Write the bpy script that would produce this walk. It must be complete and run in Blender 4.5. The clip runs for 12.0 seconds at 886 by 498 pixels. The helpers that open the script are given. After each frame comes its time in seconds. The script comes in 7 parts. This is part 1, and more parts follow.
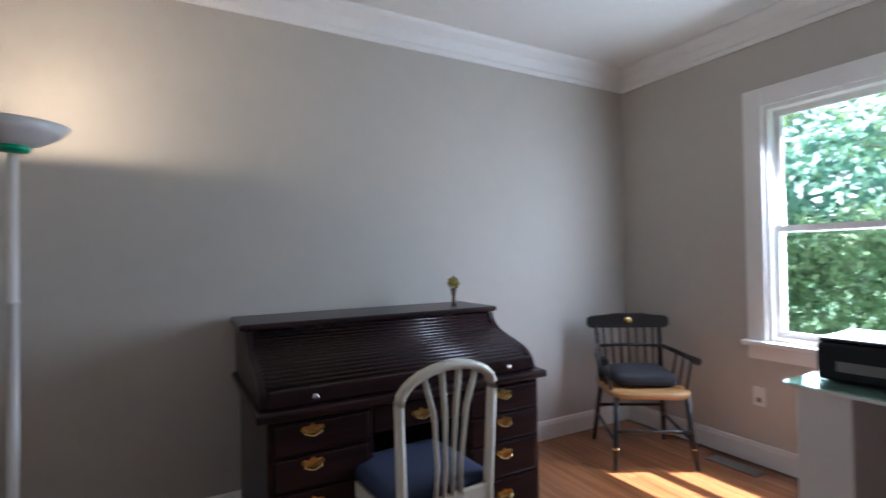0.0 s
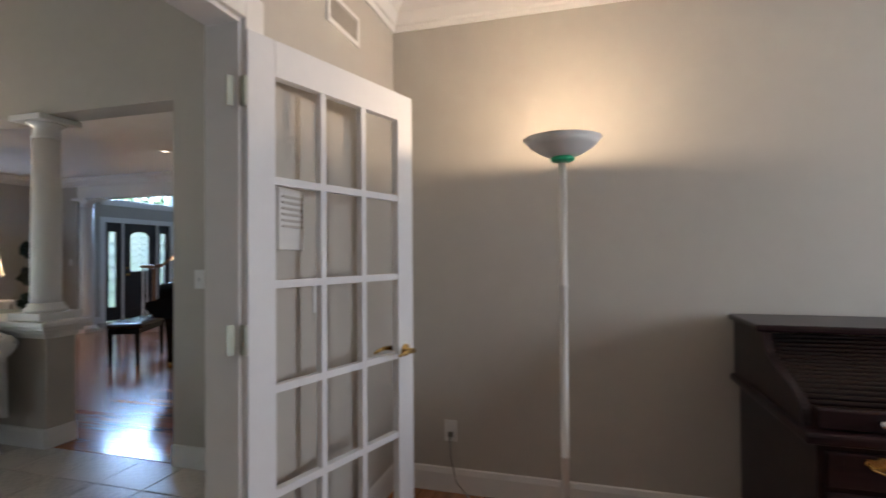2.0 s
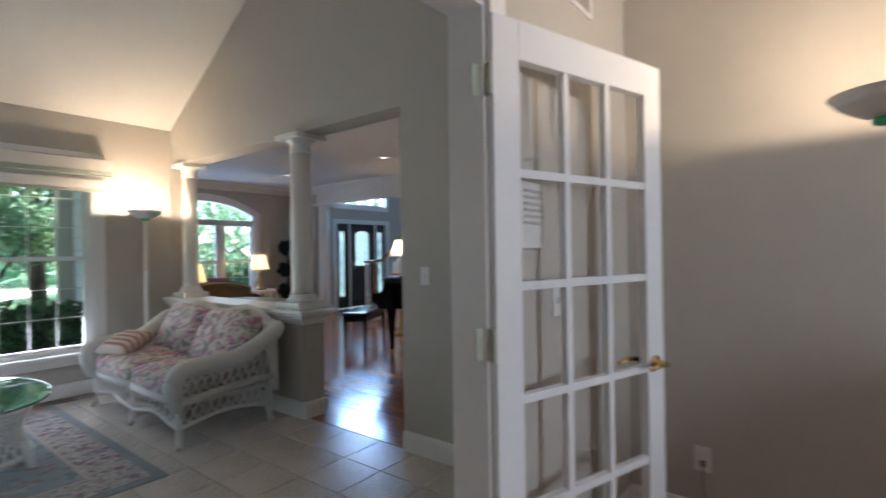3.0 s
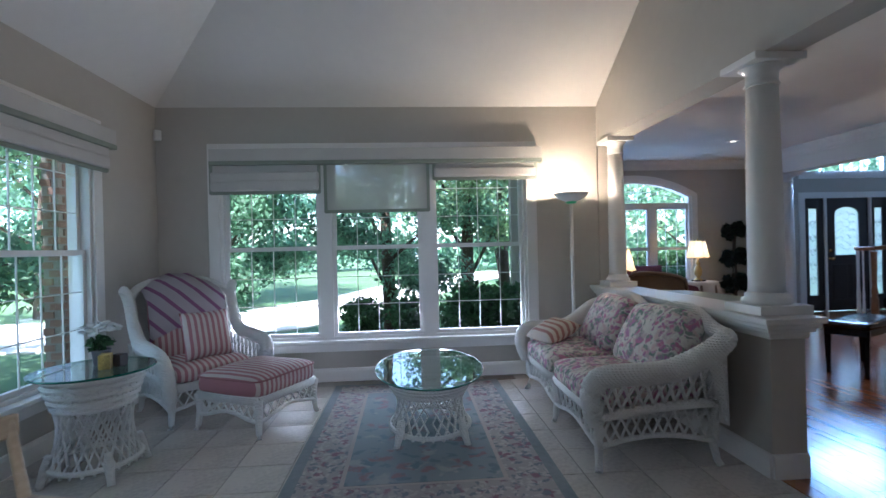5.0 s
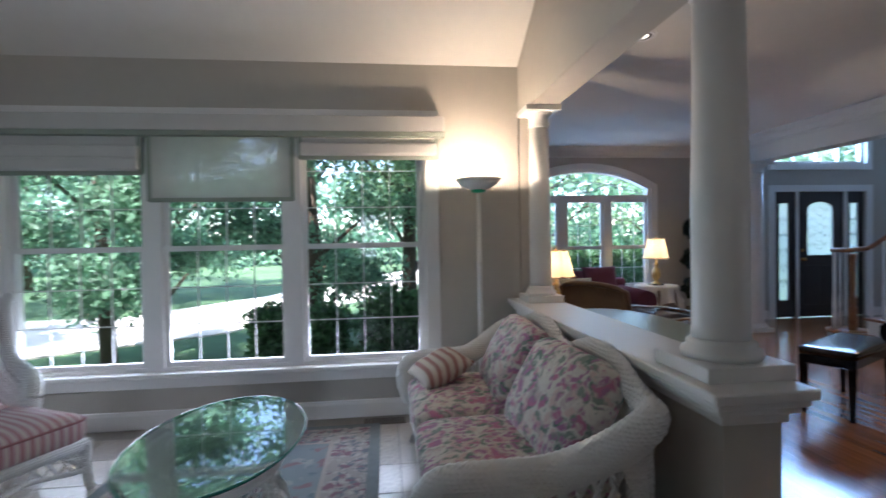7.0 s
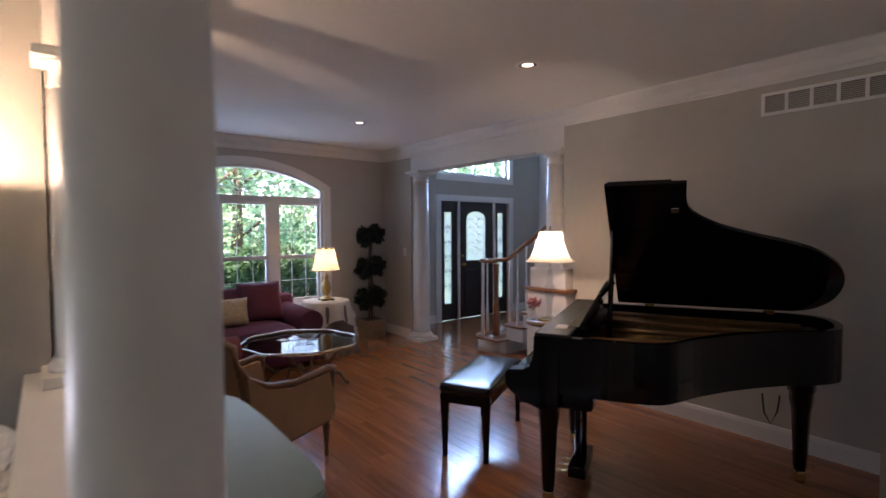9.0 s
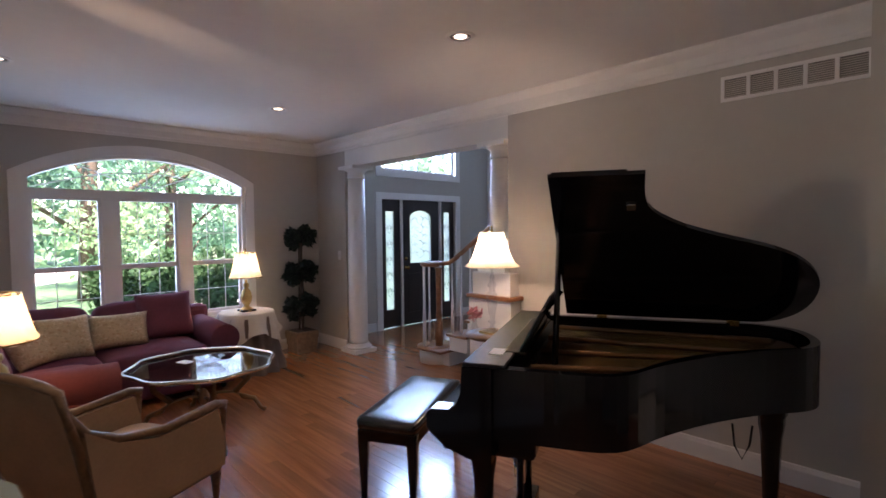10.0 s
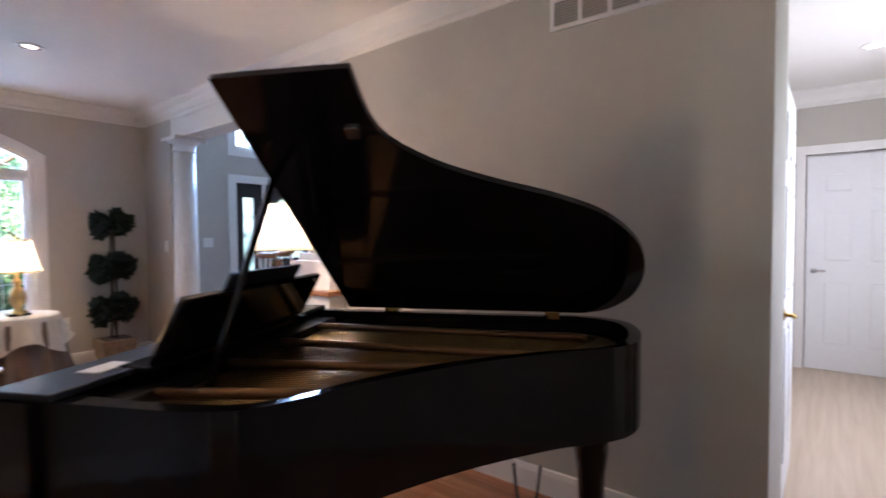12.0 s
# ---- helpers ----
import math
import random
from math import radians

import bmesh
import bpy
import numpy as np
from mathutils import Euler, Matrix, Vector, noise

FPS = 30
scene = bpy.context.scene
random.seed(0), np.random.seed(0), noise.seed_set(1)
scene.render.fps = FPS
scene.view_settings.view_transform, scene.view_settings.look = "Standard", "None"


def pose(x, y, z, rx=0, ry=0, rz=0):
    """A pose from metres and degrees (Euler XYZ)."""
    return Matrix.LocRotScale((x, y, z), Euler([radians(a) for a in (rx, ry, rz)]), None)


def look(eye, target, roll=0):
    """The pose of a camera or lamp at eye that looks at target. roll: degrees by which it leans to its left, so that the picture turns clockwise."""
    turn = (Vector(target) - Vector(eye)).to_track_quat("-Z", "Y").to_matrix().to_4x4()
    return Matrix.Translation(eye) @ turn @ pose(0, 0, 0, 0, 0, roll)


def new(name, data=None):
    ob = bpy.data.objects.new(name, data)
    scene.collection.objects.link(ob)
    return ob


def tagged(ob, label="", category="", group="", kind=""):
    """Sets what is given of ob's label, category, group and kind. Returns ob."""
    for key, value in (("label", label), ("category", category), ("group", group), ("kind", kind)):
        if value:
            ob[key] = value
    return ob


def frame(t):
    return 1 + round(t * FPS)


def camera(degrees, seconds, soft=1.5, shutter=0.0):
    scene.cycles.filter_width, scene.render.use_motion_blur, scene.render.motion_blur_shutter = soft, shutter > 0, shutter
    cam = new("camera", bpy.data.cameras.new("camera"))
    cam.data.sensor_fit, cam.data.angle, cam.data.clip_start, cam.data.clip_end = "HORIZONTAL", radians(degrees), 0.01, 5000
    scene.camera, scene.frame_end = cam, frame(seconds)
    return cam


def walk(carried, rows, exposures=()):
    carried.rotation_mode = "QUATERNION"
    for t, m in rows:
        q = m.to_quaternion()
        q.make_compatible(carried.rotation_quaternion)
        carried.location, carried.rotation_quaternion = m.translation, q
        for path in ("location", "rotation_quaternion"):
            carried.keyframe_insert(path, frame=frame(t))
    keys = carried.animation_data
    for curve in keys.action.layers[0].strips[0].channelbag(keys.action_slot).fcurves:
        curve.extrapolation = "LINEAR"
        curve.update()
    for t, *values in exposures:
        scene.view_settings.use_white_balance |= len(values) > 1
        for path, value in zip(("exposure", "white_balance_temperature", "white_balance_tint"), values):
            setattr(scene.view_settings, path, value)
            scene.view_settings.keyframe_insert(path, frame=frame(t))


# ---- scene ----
cam = camera(84.3, 12.0, 1.5, 0.4)
PATH = [
    (0, (-0.035, -0.056, 1.293), (0.934, 1.693, 1.321), -0.9),
    (0.5, (-0.088, -0.017, 1.29), (0.467, 1.904, 1.319), -0.9),
    (1, (-0.159, 0.011, 1.282), (-0.033, 2.007, 1.314), -0.8),
    (1.5, (-0.279, 0.028, 1.284), (-0.502, 2.015, 1.317), -0.5),
    (2, (-0.427, 0.029, 1.29), (-0.98, 1.951, 1.313), -0.4),
    (2.5, (-0.559, 0.03, 1.297), (-1.428, 1.831, 1.31), -0.6),
    (3, (-0.678, 0.11, 1.306), (-1.908, 1.687, 1.314), -0.9),
    (3.5, (-0.821, 0.208, 1.309), (-2.491, 1.308, 1.308), -1.2),
    (3.7, (-0.894, 0.228, 1.277), (-2.717, 1.05, 1.289), -1.0),
    (5.3, (-1.631, 0.681, 1.26), (-3.629, 0.749, 1.25), -1.6),
    (5.5, (-1.747, 0.754, 1.26), (-3.747, 0.755, 1.248), -1.7),
    (6, (-2.018, 0.987, 1.257), (-4.017, 0.945, 1.244), -1.8),
    (6.5, (-2.283, 1.26, 1.259), (-4.283, 1.257, 1.246), -1.4),
    (7, (-2.537, 1.452, 1.321), (-4.524, 1.684, 1.284), -1.0),
    (7.5, (-2.762, 1.683, 1.35), (-4.67, 2.278, 1.3), -0.8),
    (7.7, (-2.835, 1.793, 1.369), (-4.692, 2.533, 1.306), -0.7),
    (9.3, (-3.428, 2.631, 1.533), (-4.929, 3.951, 1.455), -0.4),
    (9.5, (-3.488, 2.735, 1.539), (-4.961, 4.086, 1.46), -0.5),
    (10, (-3.612, 2.981, 1.521), (-5.04, 4.38, 1.439), -0.6),
    (10.5, (-3.617, 3.267, 1.452), (-5.035, 4.676, 1.384), -0.8),
    (11, (-3.576, 3.524, 1.401), (-4.985, 4.942, 1.338), -0.8),
    (11.5, (-3.552, 3.82, 1.364), (-4.941, 5.258, 1.298), -0.8),
    (12, (-3.518, 4.173, 1.325), (-4.759, 5.74, 1.257), -0.4),
]
walk(cam, [(t, look(eye, target, roll)) for t, eye, target, roll in PATH],
     [(0, 2.3, 5550, 15), (0.5, 2.35, 6150, 17), (2.0, 2.5, 6500, 18), (3.0, 2.6, 6100, 16), (3.5, 2.65, 5800, 14), (5.3, 2.4, 5450, 17), (6.5, 2.4, 5700, 18), (7.5, 2.25, 5950, 19), (9.5, 2.65, 6800, 30), (10.0, 2.8, 6800, 30), (10.5, 2.95, 6750, 30), (11.5, 3.4, 6600, 29), (12.0, 3.55, 6400, 26)])


# ---- world, sun, exposure ----
world = bpy.data.worlds.new("world")
scene.world = world
world.use_nodes = True
wn = world.node_tree.nodes
wl = world.node_tree.links
sky = wn.new("ShaderNodeTexSky")
sky.sky_type = "NISHITA"
sky.sun_disc = False
sky.sun_elevation = radians(61)
sky.sun_rotation = radians(118)
wn["Background"].inputs[1].default_value = 0.15
wl.new(sky.outputs[0], wn["Background"].inputs[0])
sun = new("sun", bpy.data.lights.new("sun", "SUN"))
sun.data.energy = 5.0
sun.data.angle = radians(0.6)
sun.data.color = (1.0, 0.95, 0.86)
sun.matrix_world = look((0, 0, 0), (-0.427, 0.228, -0.875))


def area(name, m, w, h, power, color):
    ob = new(name, bpy.data.lights.new(name, "AREA"))
    ob.data.shape, ob.data.size, ob.data.size_y = "RECTANGLE", w, h
    ob.data.energy, ob.data.color = power, color
    ob.matrix_world = m
    return ob


def point(name, place, power, color, size=0.04):
    ob = new(name, bpy.data.lights.new(name, "POINT"))
    ob.data.energy, ob.data.color, ob.data.shadow_soft_size = power, color, size
    ob.location = place
    return ob


SKY = (0.80, 0.90, 1.0)
WARM = (1.0, 0.78, 0.52)
area("skylight_west", look((-6.40, 0.28, 0.56), (0, 0.28, 0.35)), 2.9, 0.26, 6, SKY)
area("skylight_south", look((-4.4, -1.90, 1.15), (-4.4, 3, 0.9)), 1.9, 1.5, 1.1, (0.45, 0.70, 1.0))
area("skylight_arch", look((-9.64, 4.40, 1.5), (0, 4.40, 1.2)), 2.0, 1.4, 5, (0.42, 0.66, 1.0))
area("skylight_office", look((3.22, 1.13, 1.45), (0.9, 1.2, 0.65)), 0.8, 1.2, 12, SKY)
area("skylight_foyer", look((-9.64, 8.25, 2.9), (-6, 8.25, 1.0)), 1.5, 0.9, 27, (0.36, 0.62, 1.0))
# added fill lamp in an unseen opening, brightens the passage
area("passage_fill", look((-2.50, 8.0, 1.5), (-5, 8.0, 1.3)), 1.5, 1.15, 4.6, SKY)
point("office_bulb", (-0.509, 2.112, 1.772), 2.6, WARM, 0.02)
point("sunroom_bulb", (-5.95, 2.11, 1.757), 6, WARM, 0.02)

# ---- materials ----


def mat(name, color, rough=0.6, metal=0.0, var=0.12, scale=6.0, bump=0.05, bscale=60.0, spec=0.5, emit=None, power=0.0, coat=0.0, fine=0.5):
    """A surface with variation at two scales and fine relief."""
    m = bpy.data.materials.new(name)
    m.use_nodes = True
    n, l = m.node_tree.nodes, m.node_tree.links
    b = n["Principled BSDF"]
    b.inputs["Roughness"].default_value, b.inputs["Metallic"].default_value = rough, metal
    b.inputs["Specular IOR Level"].default_value = spec
    b.inputs["Coat Weight"].default_value = coat
    tc = n.new("ShaderNodeTexCoord")
    n1, n2 = n.new("ShaderNodeTexNoise"), n.new("ShaderNodeTexNoise")
    n1.inputs["Scale"].default_value, n2.inputs["Scale"].default_value = scale * 0.25, scale * 4
    n1.inputs["Detail"].default_value = n2.inputs["Detail"].default_value = 4
    l.new(tc.outputs["Object"], n1.inputs["Vector"]), l.new(tc.outputs["Object"], n2.inputs["Vector"])
    mx = n.new("ShaderNodeMath")
    mx.operation = "MULTIPLY_ADD"
    mx.inputs[1].default_value = fine
    l.new(n2.outputs["Fac"], mx.inputs[0]), l.new(n1.outputs["Fac"], mx.inputs[2])
    ramp = n.new("ShaderNodeValToRGB")
    ramp.color_ramp.elements[0].position, ramp.color_ramp.elements[1].position = 0.45, 1.05
    c = Vector(color)
    ramp.color_ramp.elements[0].color = (*(c * (1 - var)), 1)
    ramp.color_ramp.elements[1].color = (*(c * (1 + var)), 1)
    l.new(mx.outputs[0], ramp.inputs[0])
    l.new(ramp.outputs[0], b.inputs["Base Color"])
    if bump:
        n3, bp = n.new("ShaderNodeTexNoise"), n.new("ShaderNodeBump")
        n3.inputs["Scale"].default_value, bp.inputs["Strength"].default_value, bp.inputs["Distance"].default_value = bscale, bump, 0.01
        l.new(tc.outputs["Object"], n3.inputs["Vector"])
        l.new(n3.outputs["Fac"], bp.inputs["Height"]), l.new(bp.outputs[0], b.inputs["Normal"])
    if emit:
        b.inputs["Emission Color"].default_value = (*emit, 1)
        b.inputs["Emission Strength"].default_value = power
    return m


def glass_mat(name, tint=(1, 1, 1), rough=0.0, mixin=0.12, fall=4.0):
    """Window glass: clear, with a mirror's share."""
    m = bpy.data.materials.new(name)
    m.use_nodes = True
    n, l = m.node_tree.nodes, m.node_tree.links
    out = n["Material Output"]
    tr, gl, mx, fr = n.new("ShaderNodeBsdfTransparent"), n.new("ShaderNodeBsdfGlossy"), n.new("ShaderNodeMixShader"), n.new("ShaderNodeMapRange")
    lw, pw = n.new("ShaderNodeLayerWeight"), n.new("ShaderNodeMath")
    tr.inputs[0].default_value = (*tint, 1)
    gl.inputs["Roughness"].default_value = rough
    pw.operation, pw.inputs[1].default_value = "POWER", fall
    fr.inputs[3].default_value, fr.inputs[4].default_value = mixin * 0.25, 0.75
    l.new(lw.outputs["Facing"], pw.inputs[0]), l.new(pw.outputs[0], fr.inputs[0])
    l.new(fr.outputs[0], mx.inputs[0]), l.new(tr.outputs[0], mx.inputs[1]), l.new(gl.outputs[0], mx.inputs[2])
    l.new(mx.outputs[0], out.inputs[0])
    return m


def wood_mat(name, dark, light, rough=0.3, stretch=(1.2, 22, 22), coat=0.0, rand=0.0, bump=0.04):
    m = bpy.data.materials.new(name)
    m.use_nodes = True
    n, l = m.node_tree.nodes, m.node_tree.links
    b = n["Principled BSDF"]
    b.inputs["Roughness"].default_value, b.inputs["Coat Weight"].default_value = rough, coat
    b.inputs["Coat Roughness"].default_value = 0.12
    tc, mp, n1, ramp = n.new("ShaderNodeTexCoord"), n.new("ShaderNodeMapping"), n.new("ShaderNodeTexNoise"), n.new("ShaderNodeValToRGB")
    oi, ad = n.new("ShaderNodeObjectInfo"), n.new("ShaderNodeVectorMath")
    mp.inputs["Scale"].default_value = stretch
    n1.inputs["Scale"].default_value, n1.inputs["Detail"].default_value, n1.inputs["Distortion"].default_value = 1.6, 6, 0.6
    mul = n.new("ShaderNodeMath")
    mul.operation, mul.inputs[1].default_value = "MULTIPLY", 40
    l.new(oi.outputs["Random"], mul.inputs[0])
    l.new(tc.outputs["Object"], mp.inputs[0]), l.new(mp.outputs[0], ad.inputs[0]), l.new(mul.outputs[0], ad.inputs[1])
    l.new(ad.outputs[0], n1.inputs["Vector"])
    ramp.color_ramp.elements[0].position, ramp.color_ramp.elements[1].position = 0.3, 0.72
    ramp.color_ramp.elements[0].color, ramp.color_ramp.elements[1].color = (*dark, 1), (*light, 1)
    l.new(n1.outputs["Fac"], ramp.inputs[0])
    hsv = n.new("ShaderNodeHueSaturation")
    mr = n.new("ShaderNodeMapRange")
    mr.inputs[3].default_value, mr.inputs[4].default_value = 1 - rand, 1 + rand
    l.new(oi.outputs["Random"], mr.inputs[0]), l.new(mr.outputs[0], hsv.inputs["Value"])
    l.new(ramp.outputs[0], hsv.inputs["Color"]), l.new(hsv.outputs[0], b.inputs["Base Color"])
    bp = n.new("ShaderNodeBump")
    bp.inputs["Strength"].default_value, bp.inputs["Distance"].default_value = bump, 0.01
    l.new(n1.outputs["Fac"], bp.inputs["Height"]), l.new(bp.outputs[0], b.inputs["Normal"])
    return m


PAINT = mat("greige_paint", (0.50, 0.465, 0.41), 0.75, var=0.04, scale=3, bump=0.04, bscale=220)
CEIL = mat("ceiling_paint", (0.78, 0.755, 0.71), 0.85, var=0.03, scale=3, bump=0.03, bscale=200)
TRIM = mat("white_trim", (0.80, 0.78, 0.75), 0.38, var=0.03, scale=5, bump=0.02, bscale=90)
DOORW = mat("white_door_paint", (0.80, 0.80, 0.80), 0.4, var=0.03, bump=0.02)
GLASS = glass_mat("window_glass", mixin=0.04)
OAK = wood_mat("oak_floor", (0.24, 0.085, 0.03), (0.40, 0.16, 0.06), 0.22, (1.0, 16, 16), coat=0.5, rand=0.16)
TILE = mat("floor_tile", (0.52, 0.47, 0.42), 0.26, var=0.22, scale=9, bump=0.06, bscale=22, fine=0.8)
GROUT = mat("grout", (0.33, 0.31, 0.28), 0.9, var=0.15)
LAMINATE = wood_mat("light_laminate", (0.50, 0.38, 0.27), (0.62, 0.50, 0.38), 0.35, (14, 0.8, 14))
BLACKGAP = mat("subfloor", (0.10, 0.05, 0.03), 0.8)
DARKDOOR = mat("dark_brown_door", (0.025, 0.016, 0.014), 0.35, var=0.2, bump=0.03)
BRASS = mat("brass", (0.66, 0.46, 0.18), 0.25, 1.0, var=0.12, bump=0.02)
CHROME = mat("chrome", (0.7, 0.7, 0.72), 0.18, 1.0, var=0.05, bump=0)
WHITEP = mat("white_plastic", (0.75, 0.74, 0.71), 0.4, var=0.03, bump=0)
# grey that paints in the shade of vent backs, slots and downlight cans
GRILLE = mat("grille_shadow", (0.22, 0.20, 0.18), 0.7)

# ---- building helpers ----


def box(bm, x0, y0, z0, x1, y1, z1, m=None, bev=0.0):
    mid = Matrix.Translation(((x0 + x1) / 2, (y0 + y1) / 2, (z0 + z1) / 2)) @ Matrix.Diagonal((abs(x1 - x0), abs(y1 - y0), abs(z1 - z0), 1))
    r = bmesh.ops.create_cube(bm, size=1, matrix=(m @ mid) if m else mid)
    if bev:
        es = list({e for v in r["verts"] for e in v.link_edges})
        bmesh.ops.bevel(bm, geom=es, offset=bev, segments=2, affect="EDGES", profile=0.5)
    return bm


def lathe(bm, profile, seg=24, m=None, cap=True):
    """A turned shape from rows of radius and height."""
    rings = []
    for r, z in profile:
        ring = []
        for i in range(seg):
            a = 2 * math.pi * i / seg
            p = Vector((r * math.cos(a), r * math.sin(a), z))
            ring.append(bm.verts.new(m @ p if m else p))
        rings.append(ring)
    for a, b in zip(rings, rings[1:]):
        for i in range(seg):
            f = bm.faces.new((a[i], a[(i + 1) % seg], b[(i + 1) % seg], b[i]))
            f.smooth = True
    if cap:
        if profile[0][0] > 1e-4:
            bm.faces.new(list(reversed(rings[0])))
        if profile[-1][0] > 1e-4:
            bm.faces.new(rings[-1])
    return bm


def tube(bm, pts, r, seg=8, closed=False, m=None, flat=1.0):
    """A round bar along points; r is one radius or one a point."""
    pts = [Vector(p) for p in pts]
    n = len(pts)
    rs = r if isinstance(r, (list, tuple)) else [r] * n
    rings = []
    for i, p in enumerate(pts):
        a = pts[(i - 1) % n] if (closed or i > 0) else p
        b = pts[(i + 1) % n] if (closed or i < n - 1) else p
        d = (b - a).normalized() if (b - a).length > 1e-9 else Vector((0, 0, 1))
        up = Vector((0, 0, 1)) if abs(d.z) < 0.95 else Vector((1, 0, 0))
        s = d.cross(up).normalized()
        u = s.cross(d)
        ring = []
        for k in range(seg):
            t = 2 * math.pi * k / seg
            q = p + s * rs[i] * math.cos(t) + u * rs[i] * flat * math.sin(t)
            ring.append(bm.verts.new(m @ q if m else q))
        rings.append(ring)
    pairs = list(zip(rings, rings[1:])) + ([(rings[-1], rings[0])] if closed else [])
    for a, b in pairs:
        for k in range(seg):
            f = bm.faces.new((a[k], a[(k + 1) % seg], b[(k + 1) % seg], b[k]))
            f.smooth = True
    if not closed:
        bm.faces.new(list(reversed(rings[0])))
        bm.faces.new(rings[-1])
    return bm


def prism(bm, poly, z0, z1, m=None, bev=0.0):
    """An upright prism on a plan polygon, anticlockwise."""
    lo = [bm.verts.new((m @ Vector((x, y, z0))) if m else (x, y, z0)) for x, y in poly]
    hi = [bm.verts.new((m @ Vector((x, y, z1))) if m else (x, y, z1)) for x, y in poly]
    n = len(poly)
    f1, f2 = bm.faces.new(list(reversed(lo))), bm.faces.new(hi)
    for i in range(n):
        bm.faces.new((lo[i], lo[(i + 1) % n], hi[(i + 1) % n], hi[i]))
    if bev:
        bmesh.ops.bevel(bm, geom=list(f1.edges) + list(f2.edges), offset=bev, segments=2, affect="EDGES")
    return bm


def sweep(bm, profile, a, b, m=None):
    """A moulding: a profile of (out, up) carried from a to b; out is to the left of the way."""
    a, b = Vector(a), Vector(b)
    d = (b - a).normalized()
    s = Vector((-d.y, d.x, 0))
    r1 = [bm.verts.new(a + s * o + Vector((0, 0, u))) for o, u in profile]
    r2 = [bm.verts.new(b + s * o + Vector((0, 0, u))) for o, u in profile]
    n = len(profile)
    for i in range(n):
        bm.faces.new((r1[i], r1[(i + 1) % n], r2[(i + 1) % n], r2[i]))
    bm.faces.new(list(reversed(r1)))
    bm.faces.new(r2)
    return bm


def done(name, bm, material):
    bmesh.ops.recalc_face_normals(bm, faces=bm.faces)
    me = bpy.data.meshes.new(name)
    bm.to_mesh(me)
    bm.free()
    me.materials.append(material)
    return me


def part(name, bm, material, parent=None, label=""):
    ob = new(name, done(name, bm, material))
    if parent is not None:
        ob.parent = parent
    return tagged(ob, label)


def thing(name, label, category, place=(0, 0, 0), turn=0.0, group="", kind=""):
    ob = new(name)
    ob.empty_display_size = 0.1
    ob.matrix_world = pose(*place, 0, 0, turn)
    return tagged(ob, label, category, group, kind)


def structure(name, bm, material, label, category="wall"):
    return tagged(part(name, bm, material), label, category, kind="structure")


def NB():
    return bmesh.new()


# ---- plan ----
OX0, OX1, OY0, OY1, OC = -1.46, 3.08, -1.7, 2.62, 2.70     # office
SX0, SX1, SY0, SY1, SE = -6.26, -1.58, -1.77, 2.49, 2.65  # sunroom, eave
LX0, LX1, LY0, LY1, LC = -9.50, -2.55, 2.69, 6.40, 2.65    # living room
FX0, FY1, FC = -9.50, 9.9, 5.0                             # foyer
KY1 = 9.95                                                 # kitchen passage


def wall_x(name, x0, x1, y0, y1, z1, holes, label, z0=0.0, material=None):
    """A wall in a plane of x, with holes of (y0, y1, z0, z1)."""
    bm = NB()
    y = y0
    for a, b, c, d in sorted(holes):
        if a > y:
            box(bm, x0, y, z0, x1, a, z1)
        if c > z0:
            box(bm, x0, a, z0, x1, b, c)
        if d < z1:
            box(bm, x0, a, d, x1, b, z1)
        y = b
    if y < y1:
        box(bm, x0, y, z0, x1, y1, z1)
    return structure(name, bm, material or PAINT, label)


def wall_y(name, y0, y1, x0, x1, z1, holes, label, z0=0.0, material=None):
    bm = NB()
    x = x0
    for a, b, c, d in sorted(holes):
        if a > x:
            box(bm, x, y0, z0, a, y1, z1)
        if c > z0:
            box(bm, a, y0, z0, b, y1, c)
        if d < z1:
            box(bm, a, y0, d, b, y1, z1)
        x = b
    if x < x1:
        box(bm, x, y0, z0, x1, y1, z1)
    return structure(name, bm, material or PAINT, label)


GREY = "greige painted plaster wall"
# office
wall_y("wall_office_north", OY1, OY1 + 0.12, -1.58, OX1 + 0.16, 2.9, [], "greige painted office wall behind the roll-top desk")
wall_x("wall_office_east", OX1, OX1 + 0.16, OY0, OY1, 2.9, [(0.69, 1.575, 0.75, 2.165)], "greige painted office wall with a bright window")
wall_y("wall_office_south", OY0 - 0.12, OY0, -1.58, OX1 + 0.16, 2.9, [], GREY)
wall_x("wall_office_west", -1.58, OX0, OY0 - 0.12, 2.62, 4.3, [(-0.40, 1.33, 0, 2.04)], "greige painted wall with a wide doorway between office and sunroom")
structure("ceiling_office", box(NB(), -1.458, OY0, OC, OX1, OY1, OC + 0.1), CEIL, "white painted office ceiling", "ceiling")
# sunroom
WIN = (-1.20, 1.76, 0.40, 2.20)
SWIN = (-5.30, -3.40, 0.40, 2.20)
wall_x("wall_sunroom_west", SX0 - 0.16, SX0, SY0 - 0.16, SY1, SE + 0.1, [WIN], "greige sunroom wall with a triple window")
wall_y("wall_sunroom_south", SY0 - 0.16, SY0, SX0, SX1 + 0.12, SE + 0.1, [SWIN], "greige sunroom wall with a double window")
bm = NB()
